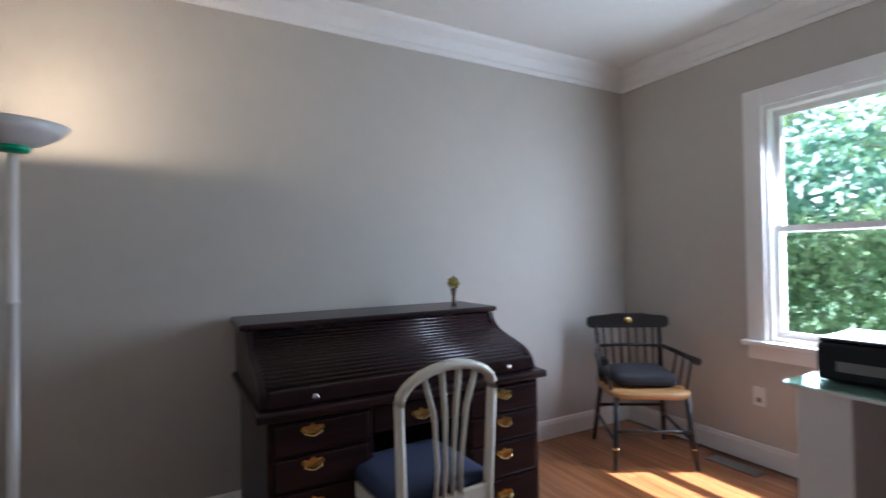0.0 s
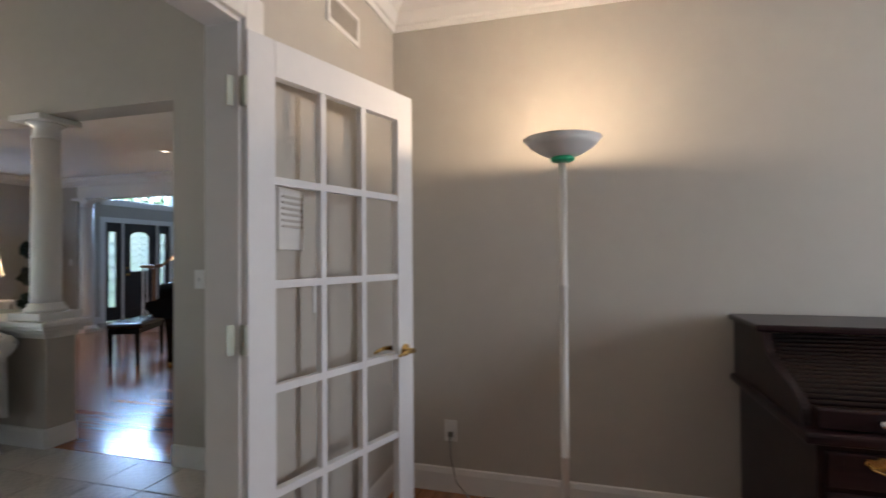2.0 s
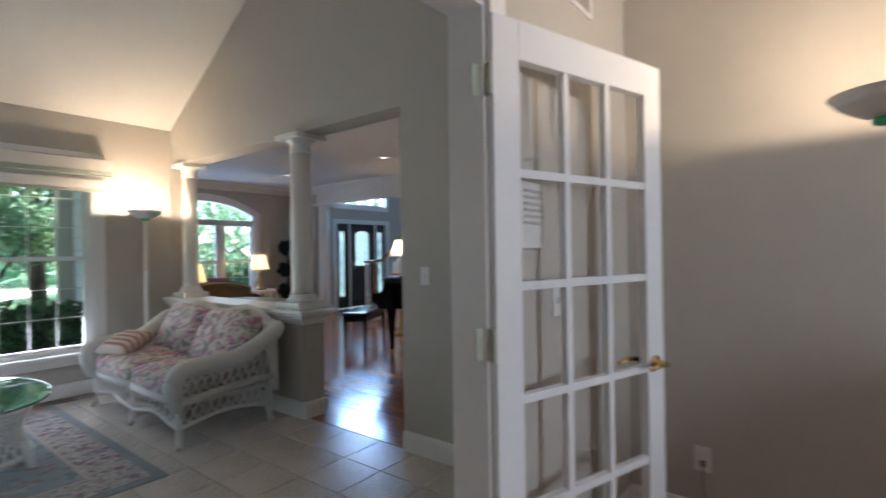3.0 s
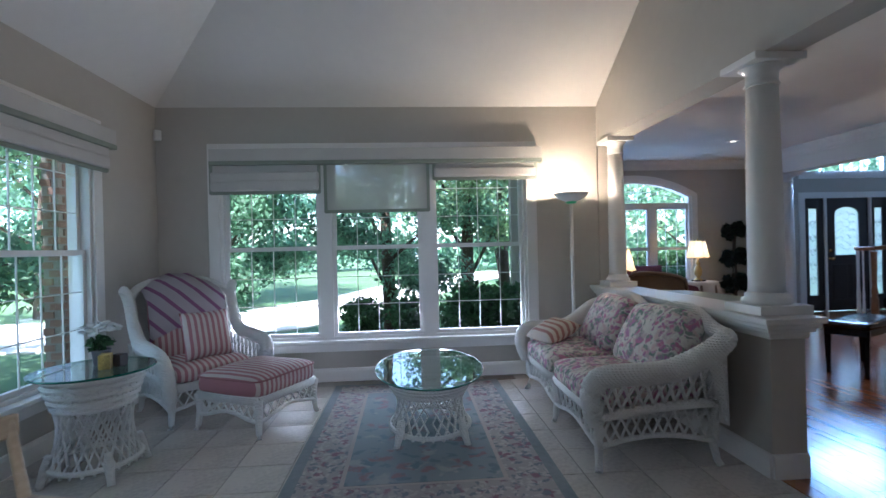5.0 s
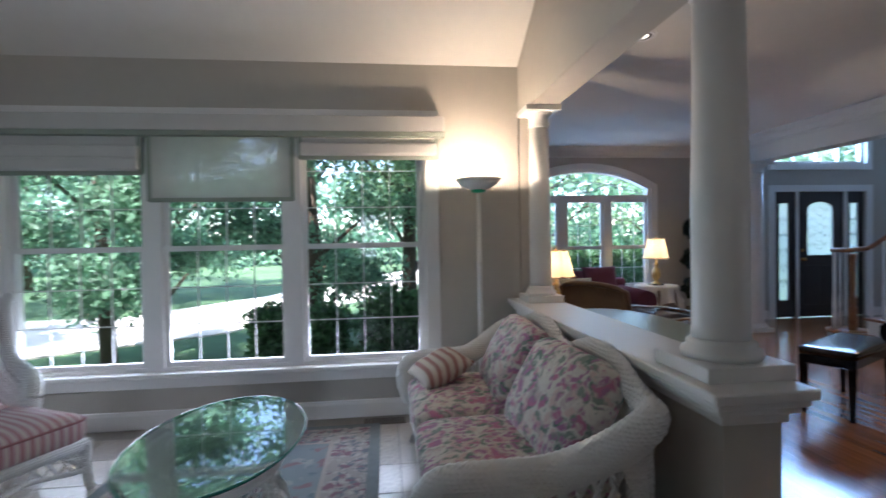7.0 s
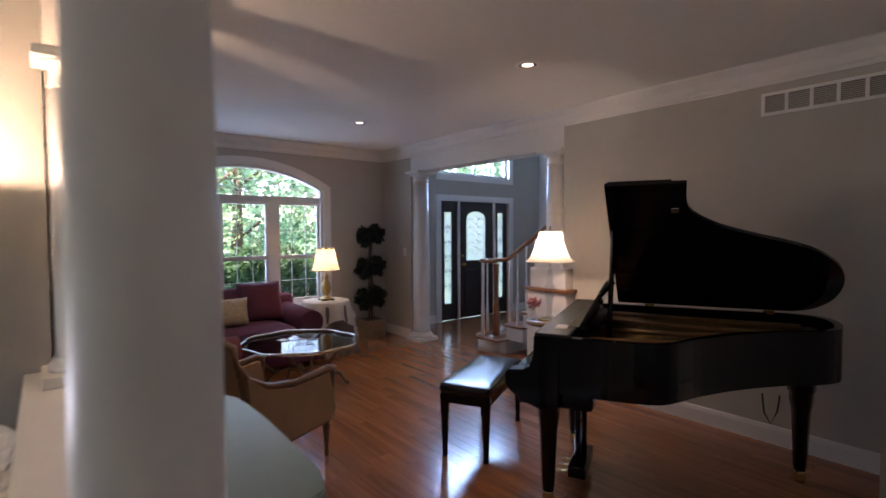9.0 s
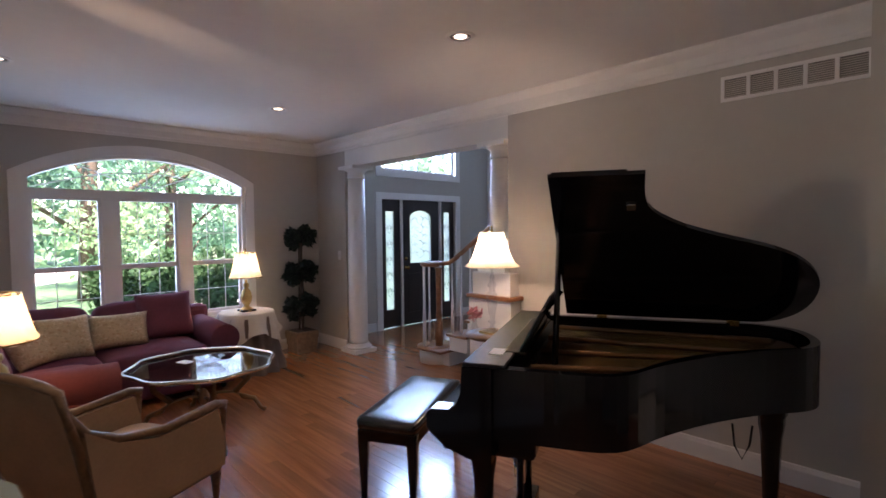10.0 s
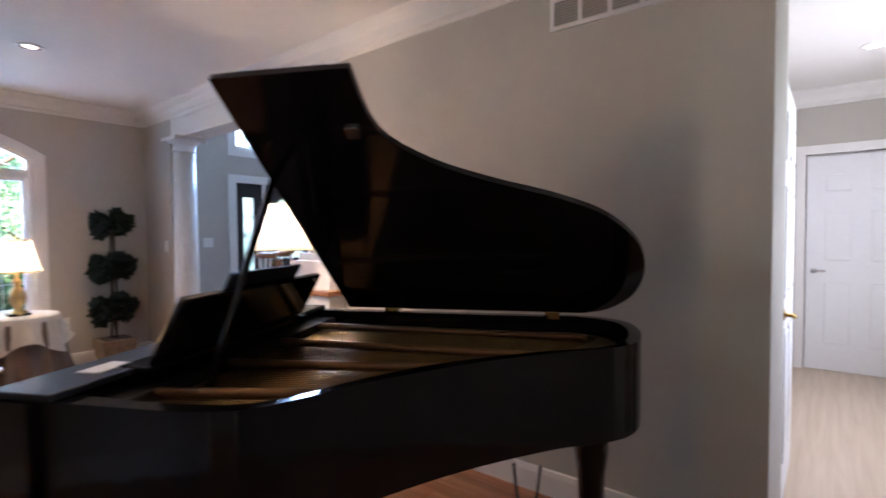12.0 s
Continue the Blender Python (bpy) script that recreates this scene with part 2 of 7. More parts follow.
# gable wall over the columns, down to the section with the switch
prof = [(-6.26, 2.27), (-2.88, 2.27), (-2.88, 0), (-1.58, 0), (-1.58, 2.645), (-3.92, 4.05), (-6.26, 2.645)]
M_xz = Matrix(((1, 0, 0, 0), (0, 0, -1, 0), (0, 1, 0, 0), (0, 0, 0, 1)))
prism(bm, prof, -2.69, -2.49, M_xz)
structure("wall_sunroom_north", bm, PAINT, "greige gable wall over the columned opening")
bm = NB()
box(bm, -6.26, 2.47, 0, -3.92, 2.665, 0.74)
structure("wall_half", bm, PAINT, "low greige half wall between sunroom and living room")
bm = NB()
# vaulted ceiling, hipped to the south
e = 0.05
A, B_, C_, D_ = Vector((SX0, SY0, SE)), Vector((SX1, SY0, SE)), Vector((SX1, SY1, SE)), Vector((SX0, SY1, SE))
R1, R2 = Vector((-3.92, 0.57, 4.05)), Vector((-3.92, SY1, 4.05))
for quad in ((A, R1, R2, D_), (A, B_, R1), (B_, C_, R2, R1)):
    bm.faces.new([bm.verts.new(p) for p in quad])
bmesh.ops.remove_doubles(bm, verts=bm.verts, dist=1e-4)
bmesh.ops.solidify(bm, geom=bm.faces[:], thickness=-0.08)
structure("ceiling_sunroom", bm, CEIL, "white vaulted sunroom ceiling", "ceiling")
# living room
ARCH_Y0, ARCH_Y1, ARCH_Z0, ARCH_SP, ARCH_TOP = 3.38, 5.42, 0.55, 2.04, 2.32


def arch(y0, y1, z0, sp, top, n=24):
    c, w = (y0 + y1) / 2, (y1 - y0) / 2
    pts = [(y0, z0), (y1, z0)]
    rise = top - sp
    rad = (w * w + rise * rise) / (2 * rise)
    half = math.asin(w / rad)
    pts += [(c + rad * math.sin(half * (1 - 2 * i / n)), top - rad + rad * math.cos(half * (1 - 2 * i / n))) for i in range(n + 1)]
    return pts


def ring_yz(bm, outer, inner, x0, x1):
    """A flat ring between two outlines of as many points, in a plane of x."""
    n = len(outer)
    v = [[bm.verts.new((x, y, z)) for y, z in o] for x in (x0, x1) for o in (outer, inner)]
    o0, i0, o1, i1 = v
    for k in range(n):
        j = (k + 1) % n
        bm.faces.new((o0[k], o0[j], i0[j], i0[k]))
        bm.faces.new((o1[k], o1[j], i1[j], i1[k]))
        bm.faces.new((i0[k], i0[j], i1[j], i1[k]))
        bm.faces.new((o0[k], o0[j], o1[j], o1[k]))
    return bm


bm = NB()
inner = arch(ARCH_Y0, ARCH_Y1, ARCH_Z0, ARCH_SP, ARCH_TOP)
c = (ARCH_Y0 + ARCH_Y1) / 2
outer = []
for i, (y, z) in enumerate(inner):
    if i == 0:
        outer.append((2.30, 0.0))
    elif i == 1:
        outer.append((6.60, 0.0))
    else:
        t = (i - 2) / 24
        a = math.pi * t
        k = min(2.12 / max(abs(math.cos(a)), 1e-6), 1.0 / max(math.sin(a), 1e-6))
        outer.append((c + max(-2.10, min(2.20, k * math.cos(a))), 1.83 + min(1.0, k * math.sin(a))))
ring_yz(bm, outer, inner, LX0 - 0.16, LX0)
structure("wall_living_west", bm, PAINT, "greige living-room wall with an arched window")
wall_y("wall_living_south", 2.50, 2.69, LX0, -6.262, 2.85, [], "greige living-room wall, white siding outside")
bm = NB()
prism(bm, [(-6.28, 0), (-3.86, 0), (-3.86, 2.85), (-6.28, 2.85)], -6.54, -6.40, M_xz)
structure("wall_piano", bm, PAINT, "greige wall behind the grand piano")
wall_y("wall_wing", LY1, 6.54, LX0, -8.84, 2.85, [], "short greige wing wall beside a white column")
structure("wall_pier", box(NB(), -3.86, 6.0, 0, -3.66, 6.54, 2.85), PAINT, "greige wall end beside the passage")
# the hole is added, out of view, to let the passage fill lamp in
wall_x("wall_living_east", LX1, LX1 + 0.12, 2.69, KY1, 2.85, [(7.2, 8.8, 0.9, 2.1)], GREY)
bm = NB()
box(bm, LX0, 2.62, LC, LX1, 6.40, LC + 0.1)
structure("ceiling_living", bm, CEIL, "white living-room ceiling with recessed lights", "ceiling")
structure("beam_foyer", box(NB(), -8.84, LY1 + 0.004, 2.30, -6.28, 6.63, 2.85), CEIL, "white beam over the foyer opening", "beam")
# foyer
DY0, DY1 = 7.46, 9.05   # front door with its sidelights
bm = NB()
for y0, y1, z0, z1 in ((6.54, DY0, 0, FC), (DY1, FY1, 0, FC), (DY0, DY1, 1.98, 2.42), (DY0, DY1, 3.05, FC)):
    box(bm, FX0 - 0.16, y0, z0, FX0, y1, z1)
structure("wall_foyer_west", bm, PAINT, "pale grey foyer wall with door and transom window")
wall_y("wall_foyer_north", FY1, FY1 + 0.12, FX0, -3.9, FC, [], GREY)
wall_x("wall_foyer_east", -3.9, -3.87, 6.54, FY1, FC, [], GREY)
wall_y("wall_foyer_upper", 6.40, 6.54, FX0, -3.87, FC, [], GREY, z0=2.85)
structure("ceiling_foyer", box(NB(), FX0, 6.40, FC, -3.75, FY1, FC + 0.1), CEIL, "white foyer ceiling", "ceiling")
# kitchen passage
wall_y("wall_kitchen_north", KY1, KY1 + 0.12, -3.87, LX1 + 0.12, 2.85, [(-3.71, -2.89, 0, 2.03)], "pale grey passage wall with a white panelled door")
structure("ceiling_kitchen", box(NB(), -3.87, 6.40, 2.62, LX1, KY1, 2.72), CEIL, "white passage ceiling", "ceiling")
# unseen roof slab and upper walls, added to shut sky light out of the house
structure("roof", box(NB(), LX0 - 0.4, -2.3, 5.12, OX1 + 0.5, FY1 + 0.4, 5.3), mat("roof_slab_dark", (0.12, 0.11, 0.10), 0.9), "unseen roof slab added to shut out sky light", "roof")
for nm, a in (("roof_wall_south", (-6.4, -1.9, 2.75, 3.3, -1.8, 5.12)), ("roof_wall_east", (3.24, -1.8, 2.9, 3.34, 2.7, 5.12)), ("roof_wall_west", (-9.66, 2.45, 2.75, -9.52, 6.54, 5.12)), ("roof_wall_inner", (-6.40, -1.9, 2.75, -6.28, 2.6, 5.12)), ("roof_wall_living", (-9.6, 2.5, 2.85, -6.26, 2.6, 5.12)), ("roof_wall_north", (-3.75, 10.08, 2.8, 3.3, 10.18, 5.12)), ("roof_wall_hall", (3.24, 2.7, 0.0, 3.34, 10.18, 5.12))):
    structure(nm, box(NB(), *a), TRIM, "unseen wall added under the roof slab against stray light")

# floors
structure("floor_slab_south", box(NB(), SX0 - 0.1, SY0 - 0.1, -0.25, OX1 + 0.1, 2.55, -0.012), BLACKGAP, "dark subfloor", "floor")
structure("floor_slab_north", box(NB(), LX0 - 0.1, 2.55, -0.25, OX1 + 0.1, FY1 + 0.1, -0.012), BLACKGAP, "dark subfloor", "floor")

# ---- mouldings ----
BASE = [(0, 0), (0.016, 0), (0.016, 0.10), (0.010, 0.125), (0, 0.13)]
CROWN = [(0, -0.15), (0.012, -0.15), (0.018, -0.125), (0.03, -0.115), (0.05, -0.06), (0.095, -0.025), (0.105, -0.012), (0.105, 0), (0, 0)]


def base(name, a, b, z=0.0):
    return structure(name, sweep(NB(), BASE, (*a, z), (*b, z)), TRIM, "white painted baseboard", "baseboard")


def crown(name, a, b, z):
    return structure(name, sweep(NB(), CROWN, (*a, z), (*b, z)), CEIL if "office" not in name else TRIM, "white crown moulding", "trim")


base("baseboard_office_north", (OX1, OY1), (OX0, OY1))
base("baseboard_office_east", (OX1, OY0), (OX1, OY1))
base("baseboard_office_west", (OX0, OY1), (OX0, 1.43))
crown("trim_crown_office_north", (OX1, OY1), (OX0, OY1), OC)
crown("trim_crown_office_east", (OX1, OY0), (OX1, OY1), OC)
crown("trim_crown_office_west", (OX0, OY1), (OX0, OY0), OC)
base("baseboard_sunroom_west", (SX0, SY1), (SX0, SY0))
base("baseboard_sunroom_south", (SX0, SY0), (SX1, SY0))
base("baseboard_sunroom_section", (SX1, SY1), (-2.88, SY1))
base("baseboard_section_end", (-2.88, SY1 + 0.2), (-2.88, SY1))
base("baseboard_half_wall", (-3.92, 2.47), (SX0, 2.47))
base("baseboard_half_wall_end", (-3.92, 2.665), (-3.92, 2.47))
base("baseboard_half_wall_north", (SX0, 2.665), (-3.92, 2.665))
base("baseboard_living_west", (LX0, LY1), (LX0, 2.69))
base("baseboard_wing", (-8.84, LY1), (LX0, LY1))
base("baseboard_piano", (-3.86, LY1), (-6.28, LY1))
base("baseboard_foyer_west", (FX0, DY0 - 0.12), (FX0, 6.54))
base("baseboard_foyer_west_far", (FX0, FY1), (FX0, DY1 + 0.12))
base("baseboard_foyer_north", (-3.9, FY1), (FX0, FY1))
crown("trim_crown_living_west", (LX0, LY1), (LX0, 2.69), LC)
crown("trim_crown_living_north", (-3.86, LY1), (LX0, LY1), LC)
crown("trim_crown_living_south", (LX0, 2.69), (LX1, 2.69), LC)

# half-wall cap
bm = NB()
for z0, z1, g in ((0.74, 0.775, 0.02), (0.775, 0.80, 0.045), (0.80, 0.825, 0.065), (0.825, 0.86, 0.085)):
    box(bm, -6.26, 2.47 - g, z0, -3.92 + g, 2.665 + 0.7 * g, z1, bev=0.007)
structure("trim_half_wall_cap", bm, TRIM, "white moulded cap on the half wall", "trim")


def column(name, x, y, z0, z1, r, square=0.16):
    """A round Tuscan column: plinth, base rings, shaft, neck, capital."""
    col = thing(name, "white painted round column with moulded base and capital", "column", (x, y, z0), group="white columns", kind="structure")
    h = z1 - z0
    part("plinth", box(NB(), -square, -square, 0, square, square, 0.05, bev=0.004), TRIM, col)
    part("base_ring", lathe(NB(), [(r * 1.35, 0.05), (r * 1.42, 0.065), (r * 1.35, 0.08), (r * 1.18, 0.085), (r * 1.22, 0.1), (r * 1.05, 0.115)], 32), TRIM, col)
    part("shaft", lathe(NB(), [(r * 1.03, 0.115), (r, 0.16), (r, h * 0.4), (r * 0.88, h - 0.15)], 32), TRIM, col)
    part("neck_ring", lathe(NB(), [(r * 0.9, h - 0.15), (r * 1.0, h - 0.14), (r * 0.9, h - 0.125), (r * 0.9, h - 0.07), (r * 1.2, h - 0.05), (r * 1.3, h - 0.04)], 32), TRIM, col)
    part("abacus", box(NB(), -square * 0.98, -square * 0.98, h - 0.04, square * 0.98, square * 0.98, h, bev=0.004), TRIM, col)
    return col


column("column", -6.03, 2.58, 0.86, 2.27, 0.078, 0.13)
column("column", -4.08, 2.58, 0.86, 2.27, 0.09, 0.15)
column("column", -8.71, 6.48, 0.0, 2.30, 0.115)
column("column", -6.45, 6.52, 1.13, 2.30, 0.11)


# ---- windows ----
def sash_window(name, axis, at, u0, u1, z0, z1, inward, units, meet, cols, rows, label, casing=0.09, stool=True, glassed=True, lower_rows=None):
    """A window of double-hung units side by side; u runs along the wall."""
    win = thing(name, label, "window", kind="structure")

    def bx(bm, ua, d0, za, ub, d1, zb, bev=0.0):
        if axis == "x":
            box(bm, at + inward * d0, ua, za, at + inward * d1, ub, zb, bev=bev)
        else:
            box(bm, ua, at + inward * d0, za, ub, at + inward * d1, zb, bev=bev)
        return bm

    bm = NB()
    bx(bm, u0 - casing, 0, z0 - 0.02, u0 + 0.004, 0.022, z1 + casing, 0.004)
    bx(bm, u1 - 0.004, 0, z0 - 0.02, u1 + casing, 0.022, z1 + casing, 0.004)
    bx(bm, u0 + 0.004, 0, z1 - 0.004, u1 - 0.004, 0.022, z1 + casing, 0.004)
    part("casing", bm, TRIM, win)
    if stool:
        part("window_sill", bx(NB(), u0 - casing - 0.02, -0.02, z0 - 0.03, u1 + casing + 0.02, 0.06, z0 + 0.002, 0.006), TRIM, win)
        part("apron", bx(NB(), u0 - casing, 0, z0 - 0.11, u1 + casing, 0.018, z0 - 0.03, 0.003), TRIM, win)
    bm = NB()
    bx(bm, u0, -0.16, z0, u0 + 0.03, 0, z1)
    bx(bm, u1 - 0.03, -0.16, z0, u1, 0, z1)
    bx(bm, u0 + 0.03, -0.16, z1 - 0.03, u1 - 0.03, 0, z1)
    bx(bm, u0 + 0.03, -0.16, z0, u1 - 0.03, -0.02, z0 + 0.03)
    edges = [u0 + 0.03] + [u0 + (u1 - u0) * k / units for k in range(1, units) for _ in (0, 1)] + [u1 - 0.03]
    for k in range(1, units):
        um = u0 + (u1 - u0) * k / units
        bx(bm, um - 0.06, -0.12, z0 + 0.03, um + 0.06, -0.004, z1 - 0.03)
        edges[2 * k - 1], edges[2 * k] = um - 0.06, um + 0.06
    part("window_frame", bm, TRIM, win)
    for k in range(units):
        a, b = edges[2 * k], edges[2 * k + 1]
        for nm, za, zb, dep, nr in (("upper_sash", meet - 0.02, z1 - 0.03, -0.10, rows), ("lower_sash", z0 + 0.03, meet + 0.02, -0.065, lower_rows or rows)):
            bm = NB()
            t = 0.035
            bx(bm, a, dep, za, a + t, dep + 0.03, zb)
            bx(bm, b - t, dep, za, b, dep + 0.03, zb)
            bx(bm, a + t, dep, zb - t, b - t, dep + 0.03, zb)
            bx(bm, a + t, dep, za, b - t, dep + 0.03, za + t)
            s = part(nm, bm, TRIM, win)
            bm = NB()
            for i in range(1, cols):
                u = a + t + (b - a - 2 * t) * i / cols
                bx(bm, u - 0.0035, dep + 0.010, za + t, u + 0.0035, dep + 0.020, zb - t)
            for j in range(1, nr):
                z = za + t + (zb - za - 2 * t) * j / nr
                bx(bm, a + t, dep + 0.0105, z - 0.0035, b - t, dep + 0.0195, z + 0.0035)
            if cols > 1 or nr > 1:
                part("muntins", bm, TRIM, s)
            else:
                bm.free()
            if glassed:
                g = part("pane", bx(NB(), a + t, dep + 0.013, za + t, b - t, dep + 0.017, zb - t), GLASS, s)
                g.visible_shadow = False
    return win


sash_window("window_1", "x", SX0, WIN[0], WIN[1], WIN[2], WIN[3], 1, 3, 1.29, 4, 3, "white triple double-hung window with grids", 0.1)
sash_window("window_2", "y", SY0, SWIN[0], SWIN[1], SWIN[2], SWIN[3], 1, 2, 1.29, 4, 3, "white double window with grids in the sunroom", 0.1)
sash_window("window_3", "x", OX1, 0.69, 1.575, 0.75, 2.165, -1, 1, 1.42, 1, 1, "white double-hung office window with bright greenery outside", 0.105)

# ---- outdoors ----
GRASS = mat("lawn", (0.06, 0.12, 0.05), 0.9, var=0.5, scale=1.2, bump=0.3, bscale=30)
BARK = mat("bark", (0.09, 0.065, 0.045), 0.9, var=0.4, scale=8, bump=0.6, bscale=18)
CONCRETE = mat("pale_concrete", (0.55, 0.52, 0.47), 0.9, var=0.15, scale=2, bump=0.1)
SIDING = mat("white_siding", (0.75, 0.76, 0.78), 0.6, var=0.04)
BRICK = mat("red_brick", (0.30, 0.19, 0.15), 0.85, var=0.3, scale=14, bump=0.3)
structure("ground", box(NB(), -400, -400, -0.9, 400, 400, -0.5), GRASS, "green lawn that runs to the trees", "ground")
structure("road", prism(NB(), [(-14.5, -16), (-10.8, -16), (-11.0, -4.5), (-12.8, -1.8), (-18.5, 1.2), (-27, 4.5), (-34, 10), (-37, 6), (-28, 0.2), (-19.5, -2.6), (-15.6, -5.0)], -0.5, -0.47), CONCRETE, "pale sunlit driveway curving past the lawn", "road")


# added pale strip that bounces sunlight into the front door's glass
structure("pavement", prism(NB(), [(-20, 7.0), (-9.8, 7.2), (-9.8, 8.9), (-20, 9.6)], -0.5, -0.46), CONCRETE, "pale walk added to brighten the door glass", "pavement")


def leaf_mat(name, color):
    m = bpy.data.materials.new(name)
    m.use_nodes = True
    n, l = m.node_tree.nodes, m.node_tree.links
    b = n["Principled BSDF"]
    b.inputs["Roughness"].default_value = 0.5
    geo, mr, hsv = n.new("ShaderNodeNewGeometry"), n.new("ShaderNodeMapRange"), n.new("ShaderNodeHueSaturation")
    mr.inputs[3].default_value, mr.inputs[4].default_value = 0.5, 1.6
    hsv.inputs["Color"].default_value = (*color, 1)
    l.new(geo.outputs["Random Per Island"], mr.inputs[0]), l.new(mr.outputs[0], hsv.inputs["Value"])
    l.new(hsv.outputs[0], b.inputs["Base Color"])
    tr, mx = n.new("ShaderNodeBsdfTranslucent"), n.new("ShaderNodeMixShader")
    l.new(hsv.outputs[0], tr.inputs[0])
    mx.inputs[0].default_value = 0.6
    l.new(b.outputs[0], mx.inputs[1]), l.new(tr.outputs[0], mx.inputs[2])
    l.new(mx.outputs[0], n["Material Output"].inputs[0])
    return m


LEAF = leaf_mat("leaves", (0.17, 0.31, 0.20))
LEAF2 = leaf_mat("yellowgreen_leaves", (0.24, 0.36, 0.19))
HEDGE = leaf_mat("hedge_leaves", (0.07, 0.15, 0.065))
rng = np.random.default_rng(7)


def leaves(name, centres, radii, count, size, material, shell=0.55):
    """Many small pointed leaves scattered through clumps; one mesh."""
    centres, radii = np.array(centres, float), np.array(radii, float)
    pick = rng.integers(0, len(centres), count)
    d = rng.normal(size=(count, 3))
    d /= np.linalg.norm(d, axis=1)[:, None]
    r = rng.uniform(shell, 1.0, count)[:, None]
    p = centres[pick] + d * r * radii[pick]
    a = rng.normal(size=(count, 3))
    a /= np.linalg.norm(a, axis=1)[:, None]
    b = np.cross(a, d + 0.5 * rng.normal(size=(count, 3)))
    b /= np.linalg.norm(b, axis=1)[:, None] + 1e-9
    s = size * rng.uniform(0.6, 1.4, count)[:, None]
    v = np.stack([p - a * s, p + b * s * 0.55, p + a * s, p - b * s * 0.55], 1).reshape(-1, 3)
    me = bpy.data.meshes.new(name)
    me.from_pydata(v.tolist(), [], (np.arange(count * 4).reshape(-1, 4)).tolist())
    me.materials.append(material)
    return me


def tree(x, y, h, spread, count, material, label, low=0.25, z=-0.5):
    """A tapered trunk with limbs and a crown of leaf clumps."""
    t = thing("tree", label, "tree", (x, y, z), float(rng.uniform(0, 360)), "trees round the house")
    bm = NB()
    lean = rng.uniform(-0.04, 0.04, 2) * h
    tube(bm, [(0, 0, -0.1), (lean[0] * 0.3, lean[1] * 0.3, h * 0.3), (lean[0], lean[1], h * 0.85)], [0.025 * h, 0.018 * h, 0.004 * h], 9)
    centres, radii = [], []
    for i in range(13):
        a = i * 2.4 + rng.uniform(-0.4, 0.4)
        zz = h * (low + (1 - low) * (i + 0.5) / 13)
        reach = spread * (0.45 + 0.55 * math.sin(math.pi * min(1, (zz / h - low) / (1 - low) * 0.8 + 0.25))) * rng.uniform(0.55, 1)
        tip = Vector((reach * math.cos(a), reach * math.sin(a), zz + 0.06 * h))
        tube(bm, [(lean[0] * 0.5, lean[1] * 0.5, zz - 0.12 * h), tip * 0.5 + Vector((0, 0, zz * 0.47)), tip], [0.007 * h, 0.004 * h, 0.0015 * h], 5)
        for k in (0.55, 1.0):
            centres.append((tip.x * k, tip.y * k, tip.z - (1 - k) * 0.05 * h))
            radii.append((spread * 0.36, spread * 0.36, spread * 0.26))
    part("trunk", bm, BARK, t)
    cr = new("crown", leaves("crown", centres, radii, count, 0.05 if h < 7.5 else 0.085, material, 0.2))
    cr.parent = t
    return t


GT = "leafy green tree on the lawn"
tree(-10.2, -2.6, 5.0, 1.9, 24000, LEAF, "young leafy tree close to the sunroom window", 0.12)
tree(-11.8, 0.2, 6.5, 2.2, 26000, LEAF, GT, 0.10)
tree(-12.6, 1.9, 7.2, 2.3, 18000, LEAF2, GT, 0.24)
tree(-13.6, 3.0, 7.0, 2.0, 10000, LEAF, GT, 0.2)
# added out of view to block direct sun from the double window
tree(-1.9, -3.9, 8.0, 2.3, 22000, LEAF, "unseen leafy tree added to shade the double window", 0.28)
tree(-5.6, -4.6, 6.5, 2.2, 18000, LEAF, "leafy tree outside the double window", 0.1)
for x, y, h, s in ((-21, -7.5, 11, 4), (-21.5, 5.6, 12, 4.2), (-25.5, 9, 11, 4), (-26, 16, 12, 4.4), (-24, -13, 13, 5), (-20, 22, 11, 4), (-16.4, -10, 9, 3.4), (-18.2, -5.4, 9, 3.2)):
    tree(x, y, h, s * 1.15, 12000, LEAF if int(h) % 2 else LEAF2, GT, 0.09)
for x, y, h, s in ((-7.2, -5.2, 6, 2.4), (-4.6, -6.4, 8, 3.0), (-2.4, -5.6, 6, 2.2), (-9.3, -8.2, 9, 3.2)):
    tree(x, y, h, s, 11000, LEAF2, GT, 0.12)
for x, y, h, s in ((6.4, 4.3, 5, 2.0), (8.2, 6.0, 8, 3.2), (7.4, 0.2, 6, 2.3), (10.5, 2.2, 10, 3.6)):
    tree(x, y, h, s, 12000, LEAF2 if h < 7 else LEAF, "sunlit tree outside the office window", 0.08)


def hedge(x0, y0, x1, y1, h, count, label, material=HEDGE):
    n = max(3, int(max(abs(x1 - x0), abs(y1 - y0)) / 0.45))
    cs = [(x0 + (x1 - x0) * i / (n - 1), y0 + (y1 - y0) * i / (n - 1), -0.5 + h * k) for i in range(n) for k in (0.3, 0.72)]
    hb = new("hedge", leaves("hedge", cs, [(0.42, 0.42, h * 0.30)] * len(cs), count, 0.05, material, 0.5))
    tagged(hb, label, "hedge", kind="stuff")


hedge(6.6, 0.4, 7.0, 5.2, 2.3, 15000, "dense sunlit shrubs outside the office window", LEAF2)
hedge(-8.6, 1.5, -8.4, 2.1, 1.25, 5200, "clipped dark green hedge outside the windows")
hedge(-9.9, -0.2, -9.2, 1.4, 0.95, 5200, "low clipped hedge beside the lawn")
hedge(-12.4, 4.6, -12.3, 6.8, 1.75, 12000, "tall clipped hedge before the arched window")
hedge(-10.7, 4.6, -10.5, 6.9, 1.35, 6000, "dense shrubs under the arched window")
